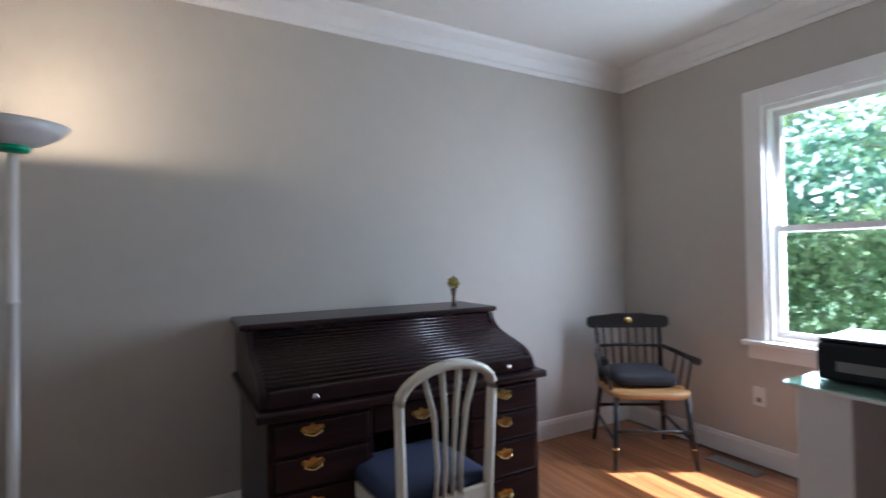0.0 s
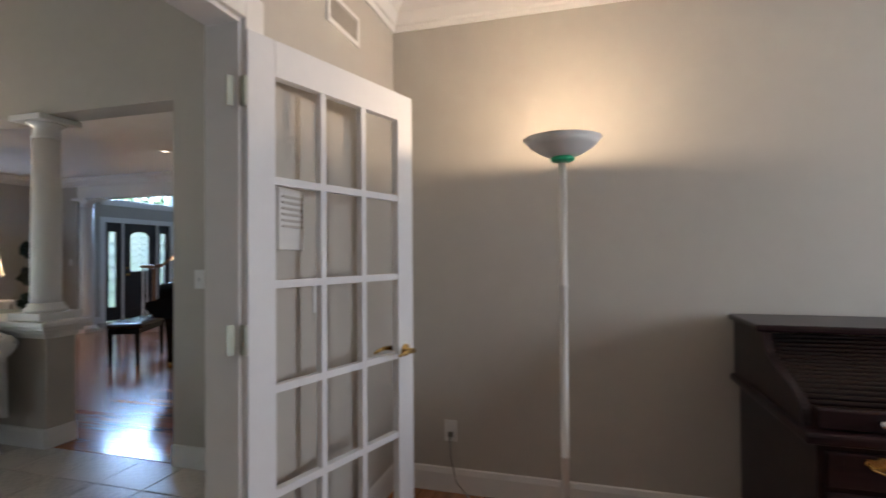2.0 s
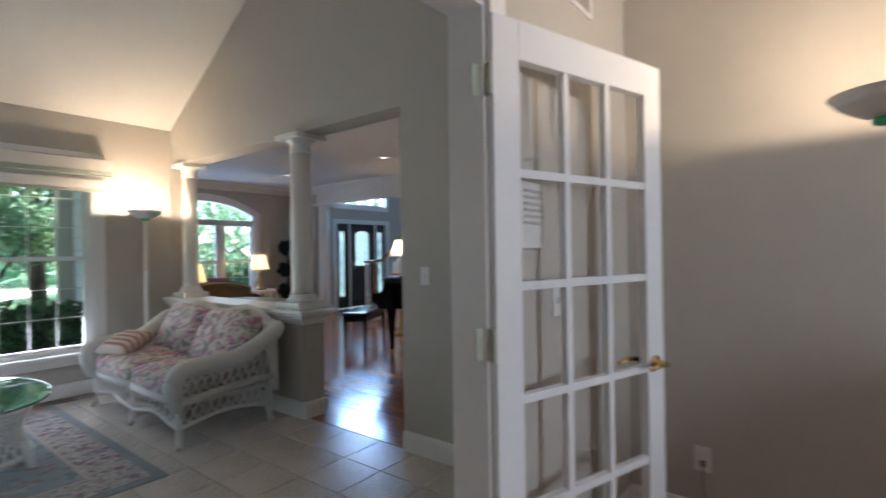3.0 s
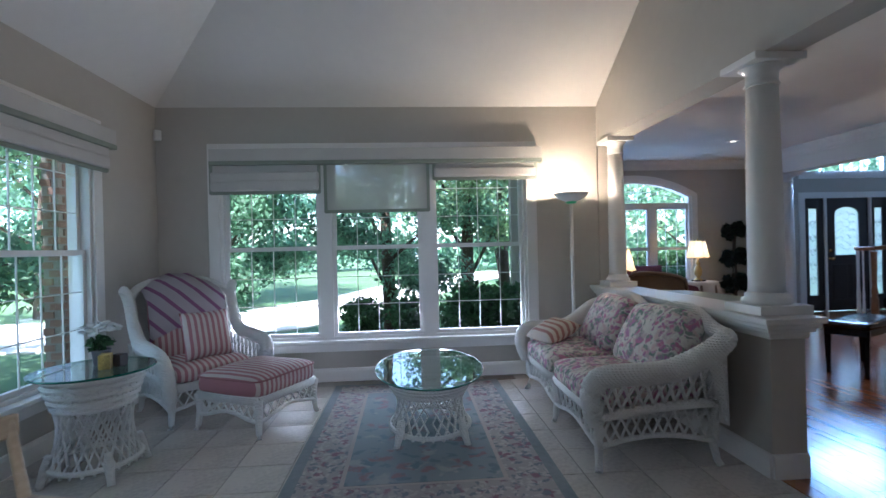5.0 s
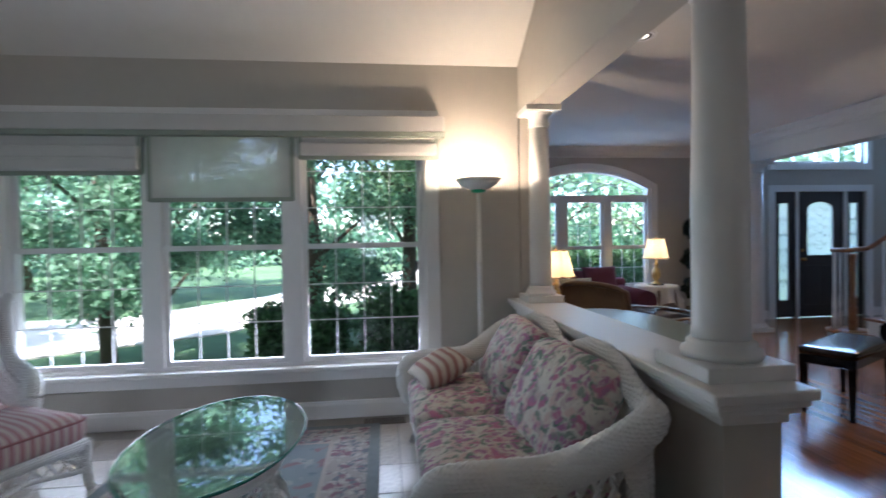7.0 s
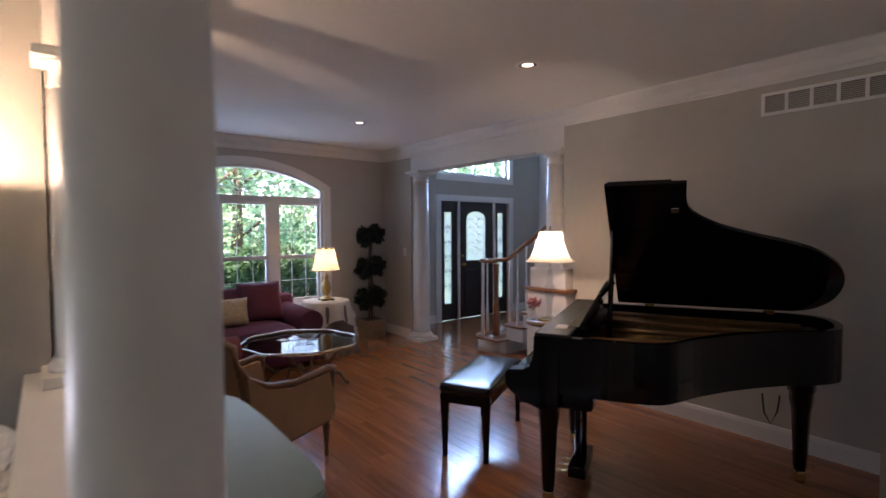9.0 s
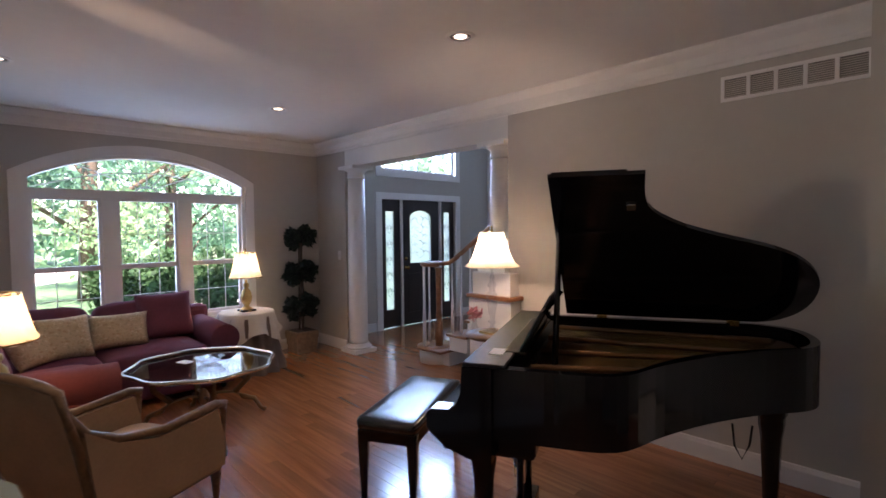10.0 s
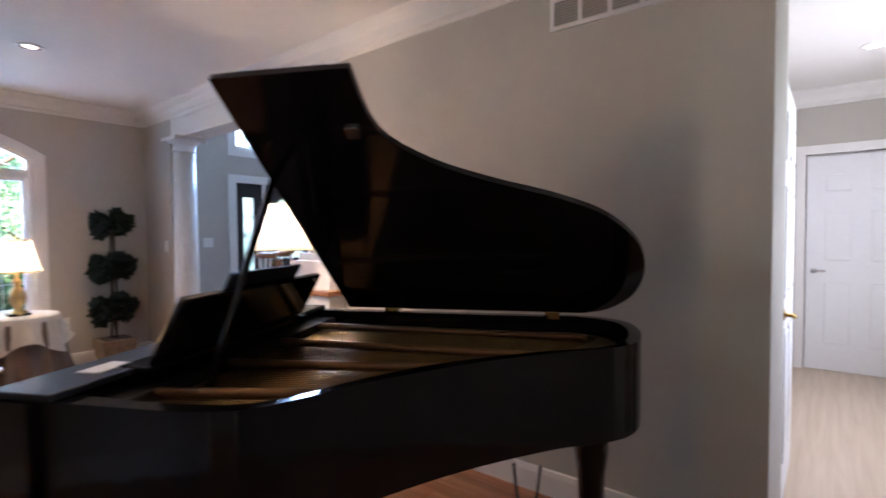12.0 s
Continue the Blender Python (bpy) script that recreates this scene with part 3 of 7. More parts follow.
# far woods as one ring of leaves
cs, rs = [], []
for i in range(120):
    a = 2 * math.pi * i / 120
    rr = 40 + rng.uniform(-4, 6)
    for k in range(2):
        cs.append((-4 + rr * math.cos(a), 2 + rr * math.sin(a), 1.5 + 4.0 * k))
        rs.append((3.2, 3.2, 3.0))
wd = tagged(new("far_woods", leaves("far_woods", cs, rs, 30000, 0.42, LEAF, 0.2)), "dense far woods round the house", "woods", kind="stuff")

# siding on the outside of the living-room wall
for i in range(17):
    b = part("siding_board", box(NB(), LX0 - 0.17, 2.478 + 0.0, -0.4 + i * 0.18, SX0 - 0.161, 2.499, -0.4 + i * 0.18 + 0.172, pose(0, 0, 0)), SIDING, bpy.data.objects["wall_living_south"])
# brick pier outside the south window
pier = thing("brick_pier", "red brick porch pier outside the window", "pier", (-6.22, -2.65, -0.5))
part("core", box(NB(), -0.07, -0.07, 0, 0.07, 0.07, 3.2), GROUT, pier)
me_b = done("brick", box(NB(), -0.045, -0.012, -0.03, 0.045, 0.012, 0.03, bev=0.0), BRICK)
for j in range(42):
    for k, (dx, dy, a) in enumerate(((0, 0.072, 0), (0.072, 0, 90))):
        off = 0.03 if j % 2 else -0.03
        ob = new("brick", me_b)
        ob.parent = pier
        ob.matrix_basis = pose(dx + (off if a == 0 else 0), dy + (off if a else 0), 0.04 + j * 0.075, 0, 0, a)

# ---- things: shared shapes ----


def cushion(bm, w, d, h, m=None, e1=0.55, e2=0.35, nu=28, nv=14, crown=0.0):
    """A stuffed cushion: a rounded box of w x d x h round its middle."""
    def sg(v, e):
        return math.copysign(abs(v) ** e, v)
    rings = []
    for j in range(nv + 1):
        ph = -math.pi / 2 + math.pi * j / nv
        ring = []
        for i in range(nu):
            th = 2 * math.pi * i / nu
            p = Vector((w / 2 * sg(math.cos(ph), e1) * sg(math.cos(th), e2), d / 2 * sg(math.cos(ph), e1) * sg(math.sin(th), e2), h / 2 * sg(math.sin(ph), e1)))
            p.z += crown * (1 - (2 * p.x / w) ** 2) * (1 - (2 * p.y / d) ** 2) * (1 if p.z > 0 else 0)
            p += 0.006 * noise.noise_vector(p * 7)
            ring.append(bm.verts.new(m @ p if m else p))
        rings.append(ring)
    for a, b in zip(rings, rings[1:]):
        for i in range(nu):
            f = bm.faces.new((a[i], a[(i + 1) % nu], b[(i + 1) % nu], b[i]))
            f.smooth = True
    bmesh.ops.remove_doubles(bm, verts=bm.verts, dist=1e-5)
    return bm


def pillow(bm, w, h, t, m=None, n=14):
    """A scatter pillow lying flat: thick in the middle, thin at the seams."""
    top, bot = {}, {}
    for i in range(n + 1):
        for j in range(n + 1):
            u, v = 2 * i / n - 1, 2 * j / n - 1
            k = (1 - u ** 4) * (1 - v ** 4)
            pin = 1 - 0.06 * (1 - abs(u) ** 2) * abs(v) ** 3
            pin2 = 1 - 0.06 * (1 - abs(v) ** 2) * abs(u) ** 3
            for d, s in ((top, 1), (bot, -1)):
                p = Vector((u * w / 2 * pin2, v * h / 2 * pin, s * t / 2 * k ** 0.6 + 0.004 * noise.noise(Vector((u * 3, v * 3, s)))))
                d[i, j] = bm.verts.new(m @ p if m else p)
    for d in (top, bot):
        for i in range(n):
            for j in range(n):
                f = bm.faces.new((d[i, j], d[i + 1, j], d[i + 1, j + 1], d[i, j + 1]))
                f.smooth = True
    bmesh.ops.remove_doubles(bm, verts=bm.verts, dist=0.003)
    return bm


def cane_lines(surf, nu, step):
    """The lines of crossed canes on a surface surf(u, v), u and v from 0 to 1."""
    for sgn in (1, -1):
        for k in range(-nu, nu * 2):
            u0 = k / nu
            pts = []
            for i in range(9):
                v = i / 8
                u = u0 + v * step if sgn > 0 else u0 + step - v * step
                if -1e-6 <= u <= 1 + 1e-6:
                    pts.append(surf(u, v))
            if len(pts) > 1:
                yield pts


def lattice(bm, surf, nu, step, half=0.007):
    for pts in cane_lines(surf, nu, step):
        tube(bm, pts, half, 4, flat=0.7)
    return bm


def wicker_mat(name, color=(0.78, 0.77, 0.74)):
    m = mat(name, color, 0.5, var=0.06, scale=10, bump=0)
    n, l = m.node_tree.nodes, m.node_tree.links
    tc, w1, w2, mx, bp = n.new("ShaderNodeTexCoord"), n.new("ShaderNodeTexWave"), n.new("ShaderNodeTexWave"), n.new("ShaderNodeMath"), n.new("ShaderNodeBump")
    w1.bands_direction, w2.bands_direction = "DIAGONAL", "Z"
    w1.inputs["Scale"].default_value, w2.inputs["Scale"].default_value = 26, 26
    mx.operation = "MULTIPLY"
    l.new(tc.outputs["Object"], w1.inputs["Vector"]), l.new(tc.outputs["Object"], w2.inputs["Vector"])
    l.new(w1.outputs["Fac"], mx.inputs[0]), l.new(w2.outputs["Fac"], mx.inputs[1])
    bp.inputs["Strength"].default_value, bp.inputs["Distance"].default_value = 0.7, 0.008
    l.new(mx.outputs[0], bp.inputs["Height"]), l.new(bp.outputs[0], n["Principled BSDF"].inputs["Normal"])
    return m


def stripe_mat(name, ca, cb, axis, period, duty=0.5, rough=0.85):
    """Woven cloth with stripes across one axis of the object."""
    m = mat(name, ca, rough, bump=0.15, bscale=300)
    n, l = m.node_tree.nodes, m.node_tree.links
    b = n["Principled BSDF"]
    tc, sp, fr, gt, mx = n.new("ShaderNodeTexCoord"), n.new("ShaderNodeSeparateXYZ"), n.new("ShaderNodeMath"), n.new("ShaderNodeMath"), n.new("ShaderNodeMix")
    l.new(tc.outputs["Object"], sp.inputs[0])
    src = sp.outputs["XYZ".index(axis)] if axis in "XYZ" else None
    if src is None:
        ad = n.new("ShaderNodeMath")
        l.new(sp.outputs[0], ad.inputs[0]), l.new(sp.outputs[2], ad.inputs[1])
        src = ad.outputs[0]
    dv = n.new("ShaderNodeMath")
    dv.operation, dv.inputs[1].default_value = "DIVIDE", period
    l.new(src, dv.inputs[0])
    fr.operation, gt.operation, gt.inputs[1].default_value = "FRACT", "GREATER_THAN", duty
    l.new(dv.outputs[0], fr.inputs[0]), l.new(fr.outputs[0], gt.inputs[0])
    mx.data_type = "RGBA"
    mx.inputs[6].default_value, mx.inputs[7].default_value = (*ca, 1), (*cb, 1)
    l.new(gt.outputs[0], mx.inputs[0]), l.new(mx.outputs[2], b.inputs["Base Color"])
    return m


def floral_mat(name, ground, tones, scale, rough=0.85, cover=0.33):
    """Printed cloth or carpet: blotches of flowers and leaves on a ground."""
    m = mat(name, ground, rough, bump=0.12, bscale=260)
    n, l = m.node_tree.nodes, m.node_tree.links
    tc, nz = n.new("ShaderNodeTexCoord"), n.new("ShaderNodeTexNoise")
    nz.inputs["Scale"].default_value, nz.inputs["Detail"].default_value = scale * 1.6, 4
    ad = n.new("ShaderNodeVectorMath")
    ad.operation = "MULTIPLY_ADD"
    ad.inputs[1].default_value = (1.3 / scale,) * 3
    l.new(tc.outputs["Object"], nz.inputs["Vector"]), l.new(nz.outputs["Color"], ad.inputs[0]), l.new(tc.outputs["Object"], ad.inputs[2])
    last = None
    for k, tone in enumerate(tones):
        vo, mr, mx = n.new("ShaderNodeTexVoronoi"), n.new("ShaderNodeMapRange"), n.new("ShaderNodeMix")
        mp = n.new("ShaderNodeMapping")
        mp.inputs["Location"].default_value = (k * 3.7, k * 1.9, k * 2.3)
        l.new(ad.outputs[0], mp.inputs[0]), l.new(mp.outputs[0], vo.inputs["Vector"])
        vo.inputs["Scale"].default_value = scale * (1 + 0.35 * k)
        mr.inputs[1].default_value, mr.inputs[2].default_value = cover - 0.03, cover + 0.10
        mr.inputs[3].default_value, mr.inputs[4].default_value = 1, 0
        l.new(vo.outputs["Distance"], mr.inputs[0])
        mx.data_type = "RGBA"
        mx.inputs[6].default_value, mx.inputs[7].default_value = (*ground, 1), (*tone, 1)
        if last:
            l.new(last, mx.inputs[6])
        l.new(mr.outputs[0], mx.inputs[0])
        last = mx.outputs[2]
    l.new(last, n["Principled BSDF"].inputs["Base Color"])
    return m


WICKER = wicker_mat("white_wicker")
PINKS = ((0.62, 0.54, 0.50), (0.43, 0.20, 0.22))
STRIPE_X = stripe_mat("pink_stripe_across", PINKS[0], PINKS[1], "X", 0.044, 0.5)
STRIPE_Y = stripe_mat("pink_stripe_along", PINKS[0], PINKS[1], "Y", 0.044, 0.5)
STRIPE_BEIGE = stripe_mat("beige_stripe", (0.66, 0.56, 0.46), (0.42, 0.20, 0.17), "Y", 0.05, 0.55)
QUILT = stripe_mat("quilt_stripe", (0.68, 0.62, 0.64), (0.40, 0.18, 0.33), "D", 0.15, 0.72)
FLORAL = floral_mat("floral_chintz", (0.66, 0.61, 0.54), ((0.50, 0.40, 0.38), (0.16, 0.23, 0.19), (0.52, 0.20, 0.30), (0.62, 0.46, 0.42), (0.26, 0.30, 0.25), (0.42, 0.20, 0.32)), 7.5, cover=0.30)
SHADECLOTH = mat("ivory_shade_cloth", (0.55, 0.53, 0.50), 0.9, var=0.05, scale=20, bump=0.15, bscale=320)
GREENTRIM = mat("sage_trim_tape", (0.27, 0.30, 0.25), 0.85)
WHITEMETAL = mat("white_enamel", (0.78, 0.76, 0.72), 0.35, var=0.03, bump=0)
GREENGLASS = mat("green_collar", (0.0, 0.35, 0.17), 0.3, var=0.1, bump=0)
TABLEGLASS = glass_mat("table_glass", (0.80, 0.92, 0.87), 0.0, 0.2, 2.0)
GLASSEDGE = mat("green_glass_edge", (0.03, 0.16, 0.12), 0.1, var=0.1, bump=0)

SHEER = mat("sheer_ivory_cloth", (0.72, 0.70, 0.66), 0.9, var=0.1, scale=40, bump=0)
_n, _l = SHEER.node_tree.nodes, SHEER.node_tree.links
_tr, _mx, _tl, _m2 = _n.new("ShaderNodeBsdfTransparent"), _n.new("ShaderNodeMixShader"), _n.new("ShaderNodeBsdfTranslucent"), _n.new("ShaderNodeMixShader")
_tl.inputs[0].default_value = (0.72, 0.70, 0.66, 1)
_mx.inputs[0].default_value, _m2.inputs[0].default_value = 0.45, 0.30
_l.new(_n["Principled BSDF"].outputs[0], _mx.inputs[1]), _l.new(_tl.outputs[0], _mx.inputs[2])
_l.new(_mx.outputs[0], _m2.inputs[1]), _l.new(_tr.outputs[0], _m2.inputs[2]), _l.new(_m2.outputs[0], _n["Material Output"].inputs[0])

# ---- office door ----
leaf = thing("french_door", "open white french door with fifteen glass panes", "door", (-1.466, 1.336, 0.008), math.degrees(math.atan2(2.146 - 1.322, -1.213 + 1.472)))
LW, LH, LT = 0.85, 1.995, 0.036
bm = NB()
st, top_r, bot_r = 0.105, 0.12, 0.155
box(bm, 0, -LT, 0, st, 0, LH, bev=0.002)
box(bm, LW - st, -LT, 0, LW, 0, LH, bev=0.002)
box(bm, st, -LT, LH - top_r, LW - st, 0, LH)
box(bm, st, -LT, 0, LW - st, 0, bot_r)
part("door_frame", bm, DOORW, leaf)
pw, ph = (LW - 2 * st) / 3, (LH - top_r - bot_r) / 5
bm = NB()
for i in (1, 2):
    box(bm, st + pw * i - 0.013, -LT + 0.004, bot_r, st + pw * i + 0.013, -0.004, LH - top_r)
for j in range(1, 5):
    box(bm, st, -LT + 0.0045, bot_r + ph * j - 0.013, LW - st, -0.0045, bot_r + ph * j + 0.013)
part("glazing_bars", bm, DOORW, leaf)
me_pane = done("pane", box(NB(), -pw / 2 + 0.012, -0.002, -ph / 2 + 0.012, pw / 2 - 0.012, 0.002, ph / 2 - 0.012), GLASS)
for i in range(3):
    for j in range(5):
        ob = new("pane", me_pane)
        ob.parent = leaf
        ob.location = (st + pw * (i + 0.5), -LT / 2, bot_r + ph * (j + 0.5))
        ob.visible_shadow = False
for sgn, yy in ((1, 0.0), (-1, -LT)):
    bm = NB()
    lathe(bm, [(0.028, 0), (0.028, 0.006), (0.012, 0.012), (0.011, 0.05)], 16, pose(LW - 0.06, yy, 0.86, -90 * sgn, 0, 0))
    tube(bm, [(LW - 0.06, yy + sgn * 0.05, 0.86), (LW - 0.11, yy + sgn * 0.052, 0.864), (LW - 0.165, yy + sgn * 0.05, 0.855)], [0.011, 0.009, 0.007], 8)
    part("door_handle", bm, BRASS, leaf, "polished brass lever handle")
PATINA = mat("tarnished_brass", (0.42, 0.44, 0.36), 0.45, 0.6, var=0.35, scale=40, bump=0.05)
for zz in (0.22, 1.02, 1.80):
    hg = part("hinge", tube(NB(), [(-0.006, 0.008, zz - 0.052), (-0.006, 0.008, zz + 0.052)], 0.0085, 10), PATINA, leaf, "tarnished brass hinge")
    part("hinge_leaf", box(NB(), -0.009, -0.034, zz - 0.047, -0.0005, 0.004, zz + 0.047, bev=0.001), PATINA, hg)
    part("hinge_leaf", box(NB(), -0.044, 0.006, zz - 0.047, -0.010, 0.011, zz + 0.047, bev=0.001), PATINA, hg)
# door casings, office and sunroom side
for nm, xx, s in (("trim_door_casing_office", OX0, 1), ("trim_door_casing_sunroom", SX1, -1)):
    bm = NB()
    for ya, yb in ((-0.49, -0.40), (1.33, 1.42)):
        box(bm, xx, ya, 0, xx + s * 0.02, yb, 2.13, bev=0.003)
    box(bm, xx, -0.40, 2.04, xx + s * 0.02, 1.33, 2.13, bev=0.003)
    structure(nm, bm, TRIM, "white door casing", "trim")
bm = NB()
box(bm, -1.58, -0.40, 0, OX0, -0.385, 2.04), box(bm, -1.58, 1.318, 0, OX0, 1.33, 2.04), box(bm, -1.58, -0.385, 2.025, OX0, 1.318, 2.04)
structure("trim_door_jamb", bm, TRIM, "white door jamb", "trim")


def torchiere(x, y, top, label):
    """A floor lamp with an upward dish."""
    t = thing("floor_lamp", label, "floor lamp", (x, y, 0), group="torchiere lamps")
    part("base", lathe(NB(), [(0.14, 0), (0.14, 0.012), (0.12, 0.025), (0.03, 0.035), (0.016, 0.05)], 28), WHITEMETAL, t)
    bm = NB()
    lathe(bm, [(0.0165, 0.04), (0.0165, 0.45), (0.019, 0.452), (0.019, 0.46), (0.0165, 0.462), (0.0165, 1.15), (0.019, 1.152), (0.019, 1.165), (0.0165, 1.167), (0.0155, top - 0.10)], 14)
    part("pole", bm, WHITEMETAL, t)
    part("collar", lathe(NB(), [(0.016, top - 0.095), (0.045, top - 0.092), (0.052, top - 0.082), (0.04, top - 0.070)], 24), GREENGLASS, t, "green glass collar")
    part("dish", lathe(NB(), [(0.03, top - 0.078), (0.08, top - 0.064), (0.13, top - 0.034), (0.16, top), (0.156, top), (0.127, top - 0.029), (0.078, top - 0.057), (0.03, top - 0.068)], 32), WHITEMETAL, t, "white bowl-shaped uplight dish")
    return t


torchiere(-0.509, 2.112, 1.765, "white torchiere floor lamp with a lit dish in the office")
torchiere(-5.95, 2.11, 1.745, "white torchiere floor lamp, lit, beside the half wall")


def plate(name, axis, at, u, z, inward, label, w=0.07, h=0.115, slots=0, toggles=0):
    t = thing(name, label, name.replace("_", " "))

    def bx(bm, a, d0, b, c, d1, d):
        if axis == "x":
            return box(bm, at + inward * d0, a, b, at + inward * d1, c, d, bev=0.0015)
        return box(bm, a, at + inward * d0, b, c, at + inward * d1, d, bev=0.0015)

    part("cover", bx(NB(), u - w / 2, 0.0, z - h / 2, u + w / 2, 0.006, z + h / 2), WHITEP, t)
    for k in range(slots):
        part("socket", bx(NB(), u - 0.014, 0.005, z - 0.034 + 0.04 * k, u + 0.014, 0.009, z - 0.006 + 0.04 * k), GRILLE if k == 0 else WHITEP, t)
    for k in range(toggles):
        part("toggle", bx(NB(), u - 0.005, 0.005, z - 0.012, u + 0.005, 0.016, z + 0.012), WHITEP, t)
    return t


plate("wall_outlet", "y", OY1, -1.135, 0.33, -1, "white wall outlet with a plugged lamp cord", slots=2)
plate("wall_outlet", "x", OX1, 1.63, 0.41, -1, "white wall outlet under the office window", slots=2)
plate("light_switch", "y", SY1, -2.68, 1.15, -1, "white light switch on the sunroom wall", toggles=1)
plate("wall_outlet", "x", LX0, 5.64, 0.44, 1, "white outlet on the living-room wall", slots=2)
plate("light_switch", "y", LY1, -8.98, 1.2, -1, "white light switch on the wing wall", toggles=1)
plate("light_switch", "x", FX0, 7.09, 1.22, 1, "white light switches beside the front door", w=0.12, toggles=1)
plate("light_switch", "x", OX0, 1.78, 1.12, 1, "white light switch behind the glass door", toggles=1)
cord = thing("lamp_cord", "thin grey lamp cord hanging from the outlet", "cord")
part("cable", tube(NB(), [(-1.135, OY1 - 0.02, 0.31), (-1.13, OY1 - 0.03, 0.2), (-1.09, OY1 - 0.06, 0.08), (-1.0, OY1 - 0.1, 0.012), (-0.75, 2.3, 0.006), (-0.6, 2.16, 0.006)], 0.004, 6), mat("cord_grey", (0.22, 0.2, 0.17), 0.6), cord)
ic = thing("intercom", "white louvred intercom panel on the wall", "intercom")
part("case", box(NB(), OX0, 1.50, 1.31, OX0 + 0.02, 1.655, 1.53, bev=0.004), WHITEP, ic)
for k in range(6):
    part("louvre", box(NB(), OX0 + 0.02, 1.515, 1.39 + k * 0.021, OX0 + 0.026, 1.64, 1.398 + k * 0.021), PAINT, ic)


def vent(name, axis, at, u0, u1, z0, z1, inward, cells, label):
    t = thing(name, label, "air vent")
    bm, bk = NB(), NB()

    def bx(b, a, d0, c, e, d1, f):
        return box(b, at + inward * d0, a, c, at + inward * d1, e, f) if axis == "x" else box(b, a, at + inward * d0, c, e, at + inward * d1, f)

    bx(bm, u0, 0, z0, u1, 0.012, z0 + 0.02), bx(bm, u0, 0, z1 - 0.02, u1, 0.012, z1)
    for k in range(cells + 1):
        u = u0 + (u1 - u0 - 0.02) * k / cells
        bx(bm, u, 0, z0 + 0.02, u + 0.02, 0.012, z1 - 0.02)
    part("frame", bm, TRIM, t)
    part("backing", bx(bk, u0 + 0.01, 0, z0 + 0.01, u1 - 0.01, 0.003, z1 - 0.01), GRILLE, t)
    n = int((z1 - z0 - 0.04) / 0.012)
    for k in range(n):
        z = z0 + 0.024 + k * 0.012
        part("slat", bx(NB(), u0 + 0.02, 0.003, z, u1 - 0.02, 0.009, z + 0.005), PAINT, t)
    return t


vent("wall_vent", "y", LY1, -4.60, -3.88, 2.29, 2.445, -1, 5, "white five-section return vent high on the wall")
vent("wall_vent", "x", OX0, 1.86, 2.16, 2.28, 2.42, 1, 1, "white wall vent over the office door")

# ---- sunroom ----


def wicker_leg(parent, x, y, h=0.3):
    part("leg", tube(NB(), [(x * 1.04, y * 1.04, 0), (x * 1.01, y * 1.01, 0.03), (x * 0.97, y * 0.97, h * 0.55), (x, y, h)], [0.022, 0.02, 0.026, 0.03], 10), WICKER, parent)


def skirt(parent, x0, y0, x1, y1, z0, z1, n, drop=0.05):
    """A lattice apron between two corners, with rails and a scalloped foot."""
    d = Vector((x1 - x0, y1 - y0, 0))
    o = Vector((x0, y0, 0))

    def foot(u):
        return z0 - drop * math.cos(u * 2 * math.pi) * 0.5 + drop * 0.5 - 0.0

    bm = NB()
    lattice(bm, lambda u, v: o + d * u + Vector((0, 0, foot(u) * (1 - v) + z1 * v)), n, 1.1 / n, 0.009)
    tube(bm, [o + Vector((0, 0, z1)), o + d + Vector((0, 0, z1))], 0.022, 8, flat=1.5)
    tube(bm, [o + d * (i / 16) + Vector((0, 0, foot(i / 16))) for i in range(17)], 0.014, 8)
    part("lattice_apron", bm, WICKER, parent, "woven lattice apron")


def arm_panel(parent, sx, y0, y1, z0, ztop, bulge, n):
    """A curved lattice side under an arm; ztop(v) gives the height along it."""
    bm = NB()

    def surf(u, v):
        y = y0 + (y1 - y0) * u
        zt = ztop(u)
        z = z0 + 0.05 * math.sin(math.pi * u) + (zt - z0 - 0.05 * math.sin(math.pi * u)) * v
        return Vector((sx * (1 + bulge * v * v), y, z))

    tube(bm, [surf(i / 10, 0.0) for i in range(11)], 0.016, 8)
    tube(bm, [surf(i / 10, 0.47) for i in range(11)], 0.030, 8, flat=0.9)
    for u in (0, 1):
        tube(bm, [surf(u, i / 8) for i in range(9)], 0.022, 8)
    panel = part("side_panel", bm, WICKER, parent, "open diamond lattice side")
    for v0, dv in ((0.0, 0.42), (0.52, 0.48)):
        for pts in cane_lines(lambda u, v: surf(u, v0 + v * dv), n, 1.1 / n):
            part("cane", tube(NB(), pts, 0.012, 4, flat=0.7), WICKER, panel)


def ribbed(bm, pts, radii, step=0.013, seg=12):
    """A wound wicker roll: a smooth curve through points with a rib at every strand."""
    pts = [Vector(p) for p in pts]
    line, rad = [], []
    for i in range(len(pts) - 1):
        p0, p1, p2, p3 = (pts[max(0, min(len(pts) - 1, k))] for k in (i - 1, i, i + 1, i + 2))
        n = max(2, int((p2 - p1).length / step))
        for k in range(n):
            t = k / n
            line.append(0.5 * ((2 * p1) + (p2 - p0) * t + (2 * p0 - 5 * p1 + 4 * p2 - p3) * t * t + (3 * p1 - p0 - 3 * p2 + p3) * t ** 3))
            rad.append((radii[i] * (1 - t) + radii[i + 1] * t) * (1.0 if len(line) % 2 else 0.93))
    line.append(pts[-1])
    rad.append(radii[-1] * 0.6)
    return tube(bm, line, rad, seg)


